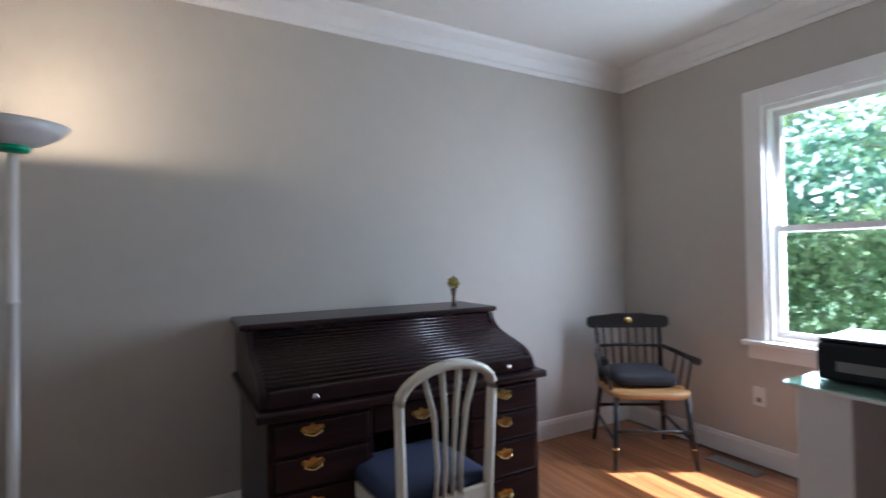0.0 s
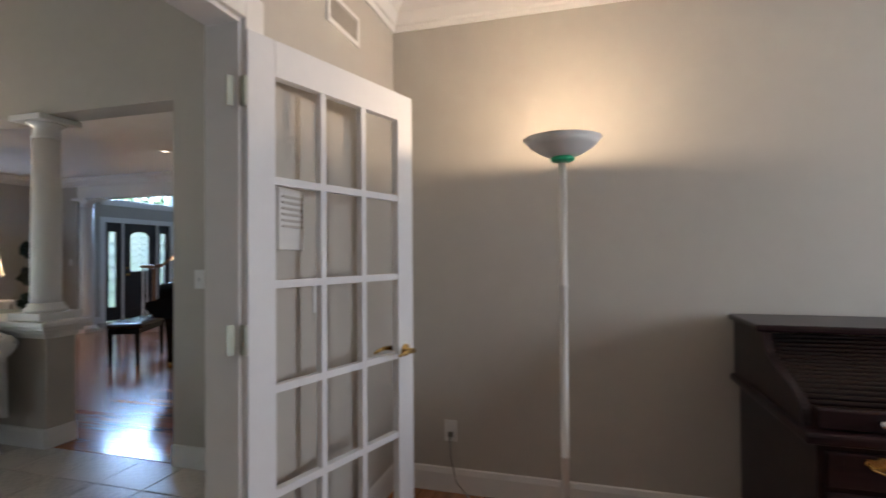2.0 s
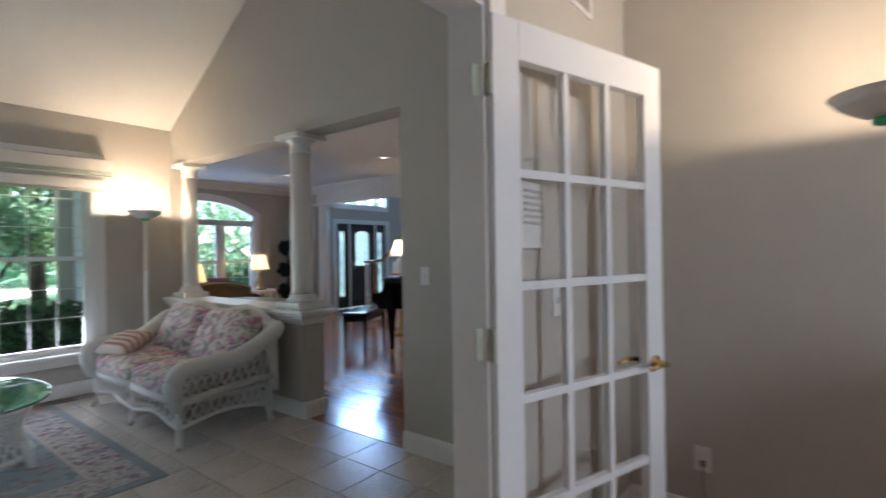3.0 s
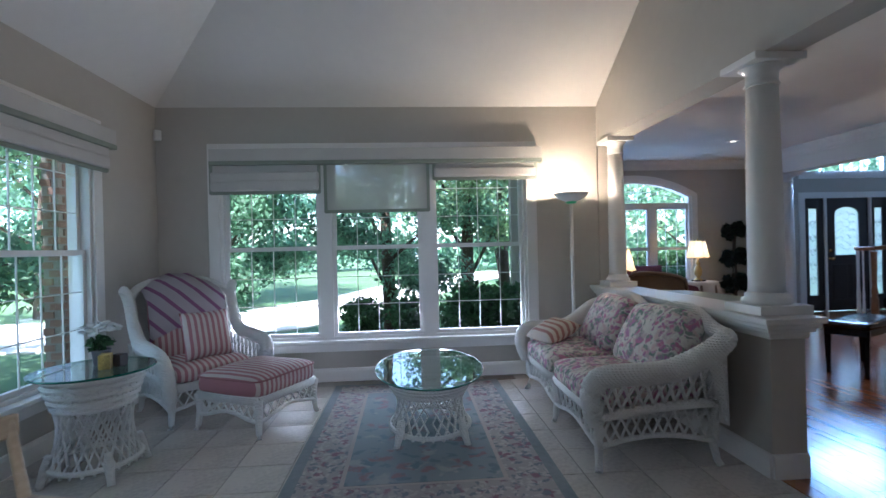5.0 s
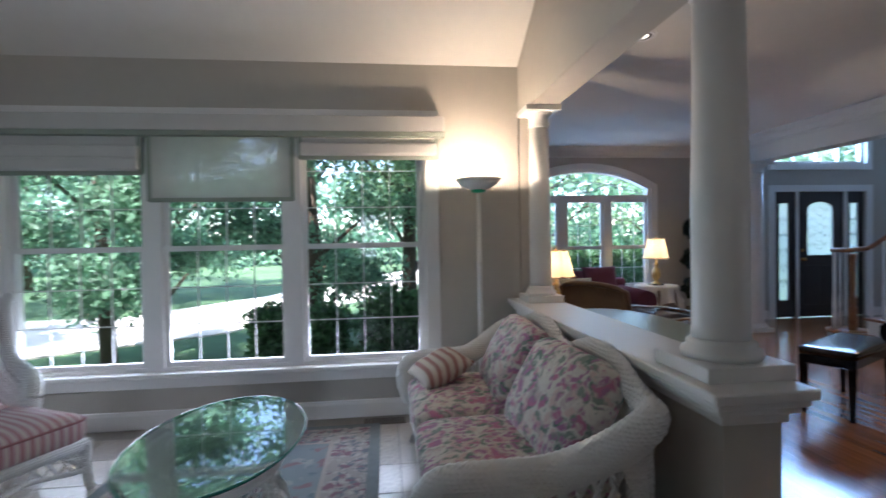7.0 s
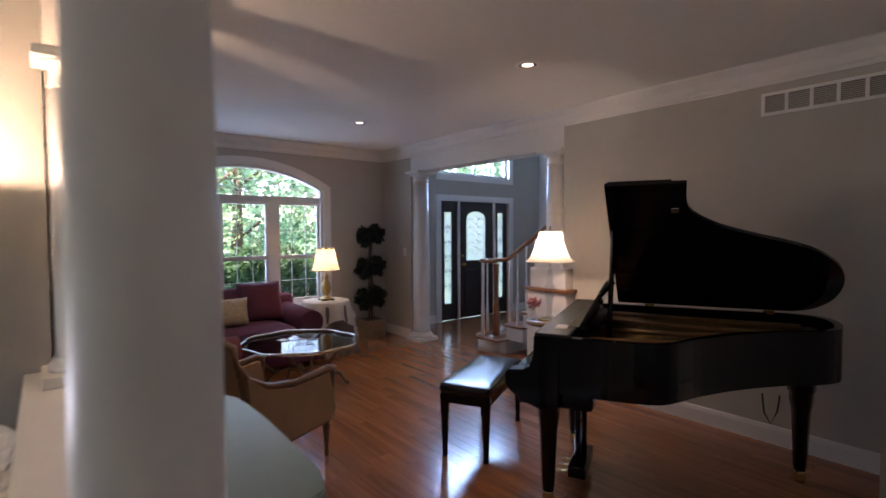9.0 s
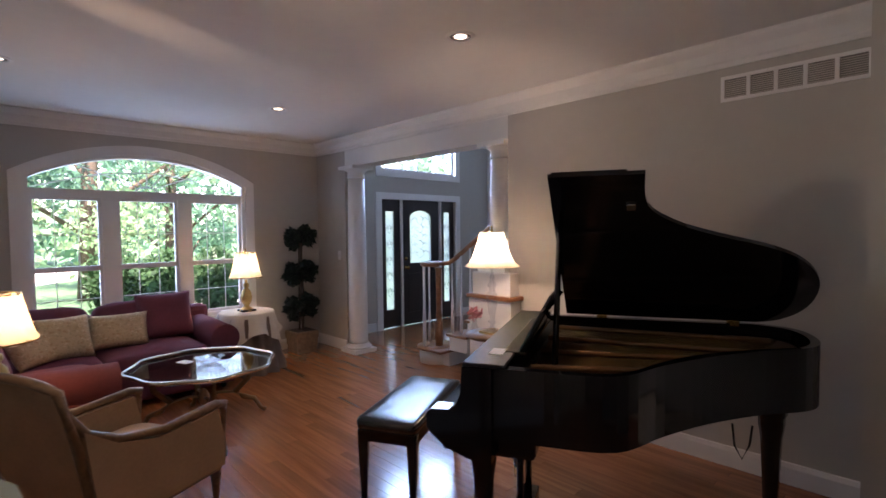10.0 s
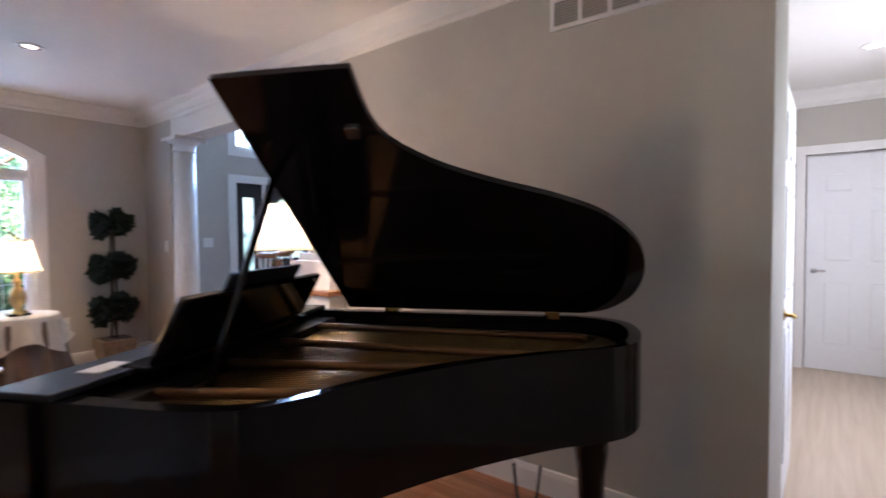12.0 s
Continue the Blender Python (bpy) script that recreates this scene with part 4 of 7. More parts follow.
# loveseat: x along, front to -y
sofa = thing("wicker_loveseat", "white wicker loveseat with floral cushions along the half wall", "sofa", (-4.92, 1.95, 0))
SWd = 0.79
for sx in (-1, 1):
    wicker_leg(sofa, sx * SWd, -0.34), wicker_leg(sofa, sx * SWd, 0.34)
wicker_leg(sofa, 0, -0.34)
skirt(sofa, -SWd, -0.34, 0, -0.34, 0.13, 0.30, 9), skirt(sofa, 0, -0.34, SWd, -0.34, 0.13, 0.30, 9)
for sx in (-1, 1):
    arm_panel(sofa, sx * SWd, -0.34, 0.34, 0.13, lambda u: 0.49 + 0.12 * u * u, 0.09, 11)
roll = [(0.79, -0.35, 0.27), (0.81, -0.385, 0.36), (0.82, -0.39, 0.45), (0.83, -0.355, 0.515), (0.835, -0.28, 0.535), (0.84, -0.12, 0.54), (0.85, 0.02, 0.55), (0.875, 0.12, 0.59), (0.91, 0.22, 0.65), (0.92, 0.30, 0.705), (0.88, 0.36, 0.73), (0.79, 0.385, 0.735), (0.69, 0.39, 0.765), (0.57, 0.395, 0.815), (0.44, 0.40, 0.84), (0.31, 0.40, 0.835), (0.18, 0.40, 0.80), (0.07, 0.40, 0.765), (0, 0.40, 0.755)]
rads = [0.05, 0.055, 0.06, 0.064, 0.066, 0.066, 0.066, 0.066, 0.066, 0.062, 0.056, 0.05, 0.046, 0.044, 0.044, 0.044, 0.044, 0.044, 0.044]
full = roll + [(-x, y, z) for x, y, z in reversed(roll[:-1])]
part("rolled_rim", ribbed(NB(), full, rads + rads[-2::-1]), WICKER, sofa, "thick braided rim of arms and back")
bm = NB()
for i in range(len(full) - 1):
    p, q = Vector(full[i]), Vector(full[i + 1])
    if p.y > 0.2 and q.y > 0.2:
        for a, b in ((p, q),):
            f = [bm.verts.new(v) for v in (Vector((a.x * 0.97, 0.36, 0.25)), Vector((b.x * 0.97, 0.36, 0.25)), Vector((b.x, b.y, b.z)), Vector((a.x, a.y, a.z)))]
            bm.faces.new(f)
bmesh.ops.remove_doubles(bm, verts=bm.verts, dist=1e-4)
bmesh.ops.solidify(bm, geom=bm.faces[:], thickness=0.015)
part("back_weave", bm, WICKER, sofa)
part("seat_deck", box(NB(), -0.78, -0.34, 0.27, 0.78, 0.34, 0.30, bev=0.008), WICKER, sofa)
for sx in (-0.38, 0.38):
    part("seat_cushion", cushion(NB(), 0.745, 0.70, 0.17, pose(sx, -0.03, 0.39), 0.45, 0.22, crown=0.025), FLORAL, sofa, "floral chintz seat cushion")
    part("back_cushion", cushion(NB(), 0.68, 0.47, 0.20, pose(sx * 0.98, 0.22, 0.63, 62, 0, 5 if sx > 0 else -2), 0.6, 0.36, crown=0.02), FLORAL, sofa, "plump floral back cushion")
pl = thing("scatter_pillow", "beige and brown striped pillow on the loveseat", "pillow", (-5.46, 1.76, 0.555), 14)
part("pillow_case", pillow(NB(), 0.40, 0.32, 0.13, pose(0, 0, 0, 24, 0, 0)), STRIPE_BEIGE, pl)

# armchair: front to -y in its own frame
ach = thing("wicker_armchair", "white wicker wing chair with pink striped cushions", "armchair", (-5.60, -1.15, 0), 46 + 90)
for sx in (-1, 1):
    wicker_leg(ach, sx * 0.34, -0.32), wicker_leg(ach, sx * 0.32, 0.32)
skirt(ach, -0.34, -0.32, 0.34, -0.32, 0.13, 0.28, 8)
for sx in (-1, 1):
    arm_panel(ach, sx * 0.345, -0.32, 0.33, 0.13, lambda u: 0.50 + 0.06 * u, 0.12, 10)
side = [(0.35, -0.34, 0.22), (0.375, -0.375, 0.34), (0.395, -0.37, 0.45), (0.41, -0.30, 0.525), (0.41, -0.12, 0.555), (0.405, 0.04, 0.575), (0.40, 0.14, 0.63), (0.405, 0.20, 0.74), (0.41, 0.25, 0.88), (0.43, 0.275, 0.97), (0.465, 0.28, 1.0)]
for sx in (-1, 1):
    part("rolled_rim", ribbed(NB(), [(sx * x, y, z) for x, y, z in side], [0.045, 0.052, 0.056, 0.058, 0.058, 0.055, 0.05, 0.046, 0.044, 0.042, 0.036]), WICKER, ach, "braided rim of arm and flared wing")
part("top_rim", ribbed(NB(), [(-0.41, 0.27, 0.90), (-0.33, 0.35, 0.98), (-0.2, 0.395, 1.03), (0, 0.41, 1.045), (0.2, 0.395, 1.03), (0.33, 0.35, 0.98), (0.41, 0.27, 0.90)], [0.035] * 7), WICKER, ach)
bm = NB()
back = [(-0.38, 0.25, 0.74), (-0.37, 0.33, 0.90), (-0.2, 0.40, 1.03), (0, 0.41, 1.05), (0.2, 0.40, 1.03), (0.37, 0.33, 0.90), (0.38, 0.25, 0.74)]
low = [(-0.34, 0.30, 0.3), (-0.33, 0.32, 0.3), (-0.2, 0.33, 0.3), (0, 0.33, 0.3), (0.2, 0.33, 0.3), (0.33, 0.32, 0.3), (0.34, 0.30, 0.3)]
vb, vl = [bm.verts.new(p) for p in back], [bm.verts.new(p) for p in low]
for i in range(6):
    bm.faces.new((vl[i], vl[i + 1], vb[i + 1], vb[i]))
bmesh.ops.solidify(bm, geom=bm.faces[:], thickness=0.015)
part("back_weave", bm, WICKER, ach)
part("seat_deck", box(NB(), -0.34, -0.32, 0.26, 0.34, 0.33, 0.29, bev=0.006), WICKER, ach)
part("seat_cushion", cushion(NB(), 0.62, 0.62, 0.14, pose(0, -0.02, 0.36), 0.5, 0.25, crown=0.02), STRIPE_X, ach, "pink striped seat cushion")
part("back_cushion", cushion(NB(), 0.56, 0.60, 0.13, pose(0, 0.24, 0.70, 78, 0, 0), 0.6, 0.4), STRIPE_X, ach, "pink striped back cushion")
qt = thing("quilt", "pink and mauve striped quilt folded over the chair back", "quilt", (-5.60, -1.15, 0), 46 + 90)
bm = NB()
prof = [(0.15, 0.66), (0.14, 0.80), (0.17, 0.97), (0.28, 1.06), (0.42, 1.10), (0.47, 1.02), (0.46, 0.85)]
cols_ = []
for i in range(13):
    u = i / 12 * 2 - 1
    cols_.append([bm.verts.new((u * 0.31, y, z - 0.10 * abs(u) ** 2.2 - (0.22 * max(0, u) if k == 0 else 0) + 0.008 * math.sin(i * 2.1 + k))) for k, (y, z) in enumerate(prof)])
for a, b in zip(cols_, cols_[1:]):
    for k in range(len(prof) - 1):
        bm.faces.new((a[k], a[k + 1], b[k + 1], b[k])).smooth = True
bmesh.ops.solidify(bm, geom=bm.faces[:], thickness=0.018)
part("quilt_cloth", bm, QUILT, qt)
pl = thing("scatter_pillow", "pink striped pillow standing on the wicker armchair", "pillow", (-5.52, -1.05, 0.62), 46 + 90)
part("pillow_case", pillow(NB(), 0.38, 0.38, 0.13, pose(0, 0, 0, 74, 0, 0)), STRIPE_X, pl)

ot = thing("wicker_ottoman", "white wicker ottoman with a pink striped cushion", "ottoman", (-5.25, -0.57, 0), 153)
for sx in (-1, 1):
    for sy in (-1, 1):
        wicker_leg(ot, sx * 0.30, sy * 0.28, 0.26)
for a in ((-0.30, -0.28, 0.30, -0.28), (0.30, -0.28, 0.30, 0.28), (0.30, 0.28, -0.30, 0.28), (-0.30, 0.28, -0.30, -0.28)):
    skirt(ot, *a, 0.11, 0.25, 8)
part("top_deck", box(NB(), -0.31, -0.29, 0.23, 0.31, 0.29, 0.26, bev=0.008), WICKER, ot)
part("cushion", cushion(NB(), 0.64, 0.60, 0.17, pose(0, 0, 0.335), 0.45, 0.2, crown=0.025), STRIPE_X, ot, "box cushion with pink stripes")
part("piping", tube(NB(), [(0.318 * math.copysign(abs(math.cos(a)) ** 0.2, math.cos(a)), 0.298 * math.copysign(abs(math.sin(a)) ** 0.2, math.sin(a)), 0.385) for a in [2 * math.pi * (i + 0.5) / 40 for i in range(40)]], 0.006, 6, closed=True), mat("pink_piping", (0.36, 0.16, 0.17), 0.8), ot)


def wicker_drum(name, label, x, y, rx, ry, tx, ty, top, turn=0.0):
    """A glass-topped table on a waisted wicker lattice drum with feet."""
    t = thing(name, label, "table", (x, y, 0), turn)

    def rad(z):
        k = z / top
        return 1.0 - 0.28 * math.sin(math.pi * min(1, k * 1.05)) ** 1.5

    bm = NB()
    zt = top - 0.03

    def surf(u, v):
        z = 0.06 + (zt - 0.06) * v
        return Vector((rx * rad(z) * math.cos(2 * math.pi * u), ry * rad(z) * math.sin(2 * math.pi * u), z))

    lattice(bm, surf, 26, 0.16, 0.0085)
    for v in (0.05, 0.68, 0.76, 0.84, 0.92, 1.0):
        tube(bm, [surf(i / 40, v) for i in range(40)], 0.016, 8, closed=True)
    part("lattice_drum", bm, WICKER, t, "waisted open-weave base")
    bm = NB()
    for i in range(40):
        a, b, c_, d = surf(i / 40, 0.7), surf((i + 1) / 40, 0.7), surf((i + 1) / 40, 1), surf(i / 40, 1)
        bm.faces.new([bm.verts.new(p) for p in (a, b, c_, d)])
    bmesh.ops.remove_doubles(bm, verts=bm.verts, dist=1e-4)
    bmesh.ops.solidify(bm, geom=bm.faces[:], thickness=0.008)
    part("woven_band", bm, WICKER, t)
    for k in range(4):
        a = math.pi / 4 + k * math.pi / 2
        cx, cy = rx * 0.98 * math.cos(a), ry * 0.98 * math.sin(a)
        part("leg", tube(NB(), [(cx * 1.1, cy * 1.1, 0), (cx * 1.06, cy * 1.06, 0.03), (cx * 0.97, cy * 0.97, 0.10), (cx * 0.9, cy * 0.9, 0.17)], [0.022, 0.02, 0.028, 0.02], 8), WICKER, t)
    ell = [(tx * math.cos(2 * math.pi * i / 56), ty * math.sin(2 * math.pi * i / 56)) for i in range(56)]
    part("glass_top", prism(NB(), ell, top - 0.012, top), TABLEGLASS, t, "clear greenish glass top")
    part("glass_edge", tube(NB(), [(px, py, top - 0.006) for px, py in ell], 0.0065, 6, closed=True), GLASSEDGE, t)
    return t


wicker_drum("coffee_table", "white wicker coffee table with an oval glass top", -4.82, 0.70, 0.36, 0.30, 0.57, 0.36, 0.46)
wicker_drum("end_table", "white wicker end table with a round glass top", -4.47, -1.27, 0.25, 0.25, 0.31, 0.31, 0.61)
bp_ = thing("flower_pot", "white daisies in a small grey pot on the end table", "flower pot", (-4.57, -1.29, 0.61))
part("pot", lathe(NB(), [(0.04, 0), (0.05, 0.08), (0.055, 0.09), (0.048, 0.09), (0.04, 0.02)], 18), mat("grey_pot", (0.18, 0.17, 0.2), 0.5), bp_)
fo = new("foliage", leaves("foliage", [(0, 0, 0.13)], [(0.075, 0.075, 0.055)], 240, 0.02, HEDGE, 0.1))
fo.parent = bp_
bm = NB()
for i in range(26):
    a, r = i * 2.4, 0.09 * math.sqrt((i + 1) / 26)
    lathe(bm, [(0.001, 0.0), (0.022, 0.004), (0.025, 0.009), (0.004, 0.007)], 8, pose(1.2 * r * math.cos(a), 1.2 * r * math.sin(a), 0.225 - 2.5 * r * r + 0.02 * math.sin(i * 1.7), 25 * math.sin(a * 3), 25 * math.cos(a), 0))
part("blossoms", bm, mat("white_petals", (0.8, 0.8, 0.78), 0.7), bp_, "white daisy blossoms")
mg = thing("small_tin", "small yellow and dark tin on the end table", "tin", (-4.44, -1.19, 0.61), 20)
part("tin_body", box(NB(), -0.045, -0.03, 0, 0.045, 0.03, 0.085, bev=0.006), mat("yellow_print", (0.5, 0.36, 0.10), 0.4, var=0.5, scale=30), mg)
mg = thing("small_tin", "small dark box on the end table", "tin", (-4.51, -1.15, 0.61), -15)
part("tin_body", box(NB(), -0.03, -0.03, 0, 0.03, 0.03, 0.07, bev=0.004), mat("dark_box", (0.06, 0.05, 0.05), 0.4), mg)

# rug
RX0, RX1, RY0, RY1 = -6.08, -3.76, -0.12, 1.39
rug = thing("area_rug", "pale blue-green oriental rug with a rose floral border", "rug")
RUG_F = floral_mat("rug_field", (0.24, 0.28, 0.30), ((0.36, 0.36, 0.36), (0.28, 0.18, 0.20), (0.16, 0.21, 0.24)), 5, 0.95, cover=0.26)
RUG_B = floral_mat("rug_border", (0.36, 0.33, 0.32), ((0.25, 0.14, 0.18), (0.18, 0.20, 0.23), (0.46, 0.42, 0.40)), 13, 0.95, cover=0.33)
RUG_E = mat("rug_edge", (0.22, 0.25, 0.26), 0.95, var=0.2, bump=0.3, bscale=300)
part("edge_band", box(NB(), RX0, RY0, 0.0, RX1, RY1, 0.009, bev=0.003), RUG_E, rug)
part("border", box(NB(), RX0 + 0.07, RY0 + 0.07, 0.008, RX1 - 0.07, RY1 - 0.07, 0.0125), RUG_B, rug)
part("inner_line", box(NB(), RX0 + 0.30, RY0 + 0.30, 0.012, RX1 - 0.30, RY1 - 0.30, 0.0135), mat("rug_line", (0.42, 0.36, 0.34), 0.95), rug)
part("field", box(NB(), RX0 + 0.325, RY0 + 0.325, 0.013, RX1 - 0.325, RY1 - 0.325, 0.015), RUG_F, rug)


# roman shades
def roman(name, axis, at, u0, u1, ztop, zbot, label, inward=1, folds=2):
    t = thing(name, label, "roman shade", group="roman shades")

    def bx(a, d0, b, c, d1, d, bev=0.0):
        if axis == "x":
            return box(NB(), at + inward * d0, a, b, at + inward * d1, c, d, bev=bev)
        return box(NB(), a, at + inward * d0, b, c, at + inward * d1, d, bev=bev)

    part("cloth", bx(u0 + 0.02, 0.045, zbot, u1 - 0.02, 0.051, ztop), SHADECLOTH if folds else SHEER, t)
    if folds:
        for k in range(folds):
            z = zbot + 0.012 + k * 0.085
            part("fold", bx(u0 + 0.015, 0.05, z, u1 - 0.015, 0.085 - 0.006 * k, z + 0.095, 0.018), SHADECLOTH, t)
    part("hem", bx(u0 + 0.01, 0.043, zbot - 0.018, u1 - 0.01, 0.056, zbot + 0.012), GREENTRIM, t, "sage green hem tape")
    for a, b in ((u0, u0 + 0.03), (u1 - 0.03, u1)):
        part("side_tape", bx(a, 0.042, zbot - 0.01, b, 0.057, ztop), GREENTRIM, t, "sage green edge tape")
    return t


roman("roman_shade", "x", SX0, -1.27, -0.24, 2.12, 1.83, "ivory roman shade drawn halfway up", folds=2)
roman("roman_shade", "x", SX0, -0.21, 0.80, 2.12, 1.64, "sheer ivory roman shade let down lower in the middle", folds=0)
roman("roman_shade", "x", SX0, 0.83, 1.86, 2.12, 1.94, "ivory roman shade gathered high", folds=1)
vl_ = thing("valance", "ivory shade headboard along the triple window", "valance")
part("board", box(NB(), SX0 + 0.022, -1.25, 2.12, SX0 + 0.11, 1.90, 2.235, bev=0.006), SHADECLOTH, vl_)
part("tape", box(NB(), SX0 + 0.02, -1.252, 2.085, SX0 + 0.112, 1.902, 2.12), GREENTRIM, vl_)
roman("roman_shade", "y", SY0, -5.42, -3.30, 2.12, 1.92, "ivory roman shade gathered over the double window", folds=2)
vl_ = thing("valance", "ivory shade headboard over the double window", "valance")
part("board", box(NB(), -5.44, SY0 + 0.022, 2.12, -3.28, SY0 + 0.11, 2.235, bev=0.006), SHADECLOTH, vl_)
part("tape", box(NB(), -5.442, SY0 + 0.02, 2.085, -3.278, SY0 + 0.112, 2.12), GREENTRIM, vl_)
sn = thing("motion_sensor", "small white motion sensor in the corner", "sensor", (SX0 + 0.03, SY0 + 0.03, 2.38), 45)
part("sensor_case", box(NB(), -0.02, -0.03, -0.05, 0.03, 0.03, 0.05, bev=0.01), WHITEP, sn)


def register(x, y, turn, label):
    t = thing("floor_register", label, "floor vent", (x, y, 0.0), turn)
    part("frame", box(NB(), -0.15, -0.06, 0.0, 0.15, 0.06, 0.004), mat("register_brown", (0.09, 0.06, 0.04), 0.4), t)
    for k in range(18):
        part("slot", box(NB(), -0.13 + k * 0.0153, -0.045, 0.004, -0.124 + k * 0.0153, 0.045, 0.006), GRILLE, t)


register(-6.13, 1.42, 90, "dark floor register under the sunroom window")
register(2.93, 1.70, 90, "dark floor register under the office window")
bc = thing("side_chair", "pale wooden chair near the sunroom doorway", "chair", (-2.98, -0.60, 0), 165)
PALEWOOD = wood_mat("pale_maple", (0.50, 0.37, 0.24), (0.62, 0.49, 0.34), 0.4)
for sx in (-1, 1):
    part("back_post", tube(NB(), [(sx * 0.2, 0.2, 0), (sx * 0.2, 0.2, 0.45), (sx * 0.19, 0.25, 0.72)], [0.018, 0.02, 0.016], 8), PALEWOOD, bc)
    part("leg", tube(NB(), [(sx * 0.2, -0.2, 0), (sx * 0.2, -0.2, 0.44)], [0.015, 0.02], 8), PALEWOOD, bc)
part("top_rail", box(NB(), -0.22, 0.235, 0.65, 0.22, 0.265, 0.73, bev=0.01), PALEWOOD, bc)
part("seat", box(NB(), -0.22, -0.22, 0.43, 0.22, 0.21, 0.455, bev=0.01), PALEWOOD, bc)

# ---- living room ----
BLACK = mat("black_lacquer", (0.006, 0.005, 0.006), 0.08, var=0.2, bump=0.004, spec=0.32)
BLACKSATIN = mat("black_satin", (0.012, 0.011, 0.012), 0.42, var=0.2, spec=0.25)
GOLDPLATE = mat("bronze_plate", (0.24, 0.13, 0.06), 0.4, 0.7, var=0.2, scale=10)
SOUND = wood_mat("soundboard", (0.30, 0.15, 0.06), (0.42, 0.24, 0.10), 0.3)
IVORY = mat("ivory_keys", (0.75, 0.72, 0.64), 0.3, bump=0)
FELT = mat("dark_leather", (0.010, 0.010, 0.013), 0.14, bump=0.1, bscale=120)

# grand piano: a runs from the keys to the tail, b from the straight side to the curved side
PH = (-5.31, 5.63)
PA = math.radians(26.3)
PM = Matrix(((math.cos(PA), math.sin(PA), 0, PH[0]), (math.sin(PA), -math.cos(PA), 0, PH[1]), (0, 0, 1, 0), (0, 0, 0, 1)))
PTURN = Matrix.Translation((PH[0], PH[1], 0)) @ Matrix.Rotation(PA, 4, "Z")


def rim(n=40, off=0.0, a0=-0.12):
    """The outline of the case: straight side, rounded tail, bent side."""
    pts = [(a0, 1.28 - off), (0.10, 1.28 - off)]
    ctrl = [(0.10, 1.28), (0.36, 1.25), (0.54, 1.04), (0.74, 0.84), (0.98, 0.66), (1.19, 0.54), (1.27, 0.36), (1.26, 0.12), (1.12, 0.0), (0.95, 0.0)]
    for i in range(len(ctrl) - 1):
        p0, p1, p2, p3 = (Vector(ctrl[max(0, min(len(ctrl) - 1, k))]) for k in (i - 1, i, i + 1, i + 2))
        for k in range(5):
            t = k / 5
            p = 0.5 * ((2 * p1) + (p2 - p0) * t + (2 * p0 - 5 * p1 + 4 * p2 - p3) * t * t + (3 * p1 - p0 - 3 * p2 + p3) * t ** 3)
            q = (Vector((0.45, 0.62)) - p).normalized() * off
            pts.append((p.x + q.x, p.y + q.y))
    pts += [(0.95, off), (a0, off)]
    return pts


def P(a, b, z):
    """A place in the piano's own frame: b runs to -y."""
    return (a, -b, z)


piano = thing("grand_piano", "black lacquered grand piano with its lid propped open", "piano")
piano.matrix_world = PTURN
out_, in_ = rim(), rim(off=0.045)
bm = NB()
n = len(out_)
vs = [[bm.verts.new(P(a, b, z)) for a, b in o] for o in (out_, in_) for z in (0.69, 0.975)]
o0, o1, i0, i1 = vs
for k in range(n):
    j = (k + 1) % n
    for q in ((o0[k], o0[j], o1[j], o1[k]), (i0[k], i0[j], i1[j], i1[k]), (o1[k], o1[j], i1[j], i1[k]), (o0[k], o0[j], i0[j], i0[k])):
        f = bm.faces.new(q)
part("rim", bm, BLACK, piano, "curved black case")
part("soundboard", prism(NB(), [(a, -b) for a, b in rim(off=0.05)], 0.84, 0.86), SOUND, piano, "warm brown soundboard")
bm = NB()
prism(bm, [(a, -b) for a, b in rim(off=0.075, a0=0.0)], 0.90, 0.912)
part("iron_plate", bm, GOLDPLATE, piano, "bronze painted iron plate")
for k, (b0, b1, e0, e1) in enumerate(((0.2, 0.25, 1.1, 0.02), (0.5, 0.55, 1.05, 0.02), (0.8, 0.72, 0.86, 0.02), (1.08, 1.0, 0.5, 0.02))):
    part("plate_strut", tube(NB(), [P(e1, b0, 0.935), P(e0, b1, 0.935)], 0.014, 6), GOLDPLATE, piano)
strings = NB()
for k in range(60):
    b = 0.12 + 1.02 * k / 60
    e = 1.15 - 0.75 * (k / 60) ** 1.3
    tube(strings, [P(0.03, b, 0.922), P(e, b * 0.9 + 0.06, 0.922)], 0.0012, 3)
tagged(part("strings", strings, BRASS, piano, "copper and steel strings"), kind="stuff")
part("pin_block", box(NB(), -0.12, -1.23, 0.86, 0.02, -0.05, 0.945, bev=0.004), BLACKSATIN, piano)
part("bottom", prism(NB(), [(a, -b) for a, b in rim(off=0.02)], 0.685, 0.71), BLACKSATIN, piano)
# keyboard end
for b0, b1 in ((-0.02, 0.06), (1.22, 1.30)):
    bm = NB()
    prism(bm, [(-0.10, 0.60), (-0.20, 0.61), (-0.29, 0.645), (-0.35, 0.69), (-0.37, 0.72), (-0.37, 0.775), (-0.35, 0.795), (-0.275, 0.80), (-0.245, 0.82), (-0.225, 0.87), (-0.22, 0.975), (-0.10, 0.975)][::-1], b0, b1, Matrix(((1, 0, 0, 0), (0, 0, -1, 0), (0, 1, 0, 0), (0, 0, 0, 1))))
    part("cheek", bm, BLACK, piano, "scrolled key cheek")
part("key_bed", box(NB(), -0.33, -1.24, 0.60, 0.06, -0.04, 0.70, bev=0.02), BLACK, piano)
part("key_slip", box(NB(), -0.365, -1.22, 0.67, -0.33, -0.06, 0.735, bev=0.004), BLACK, piano)
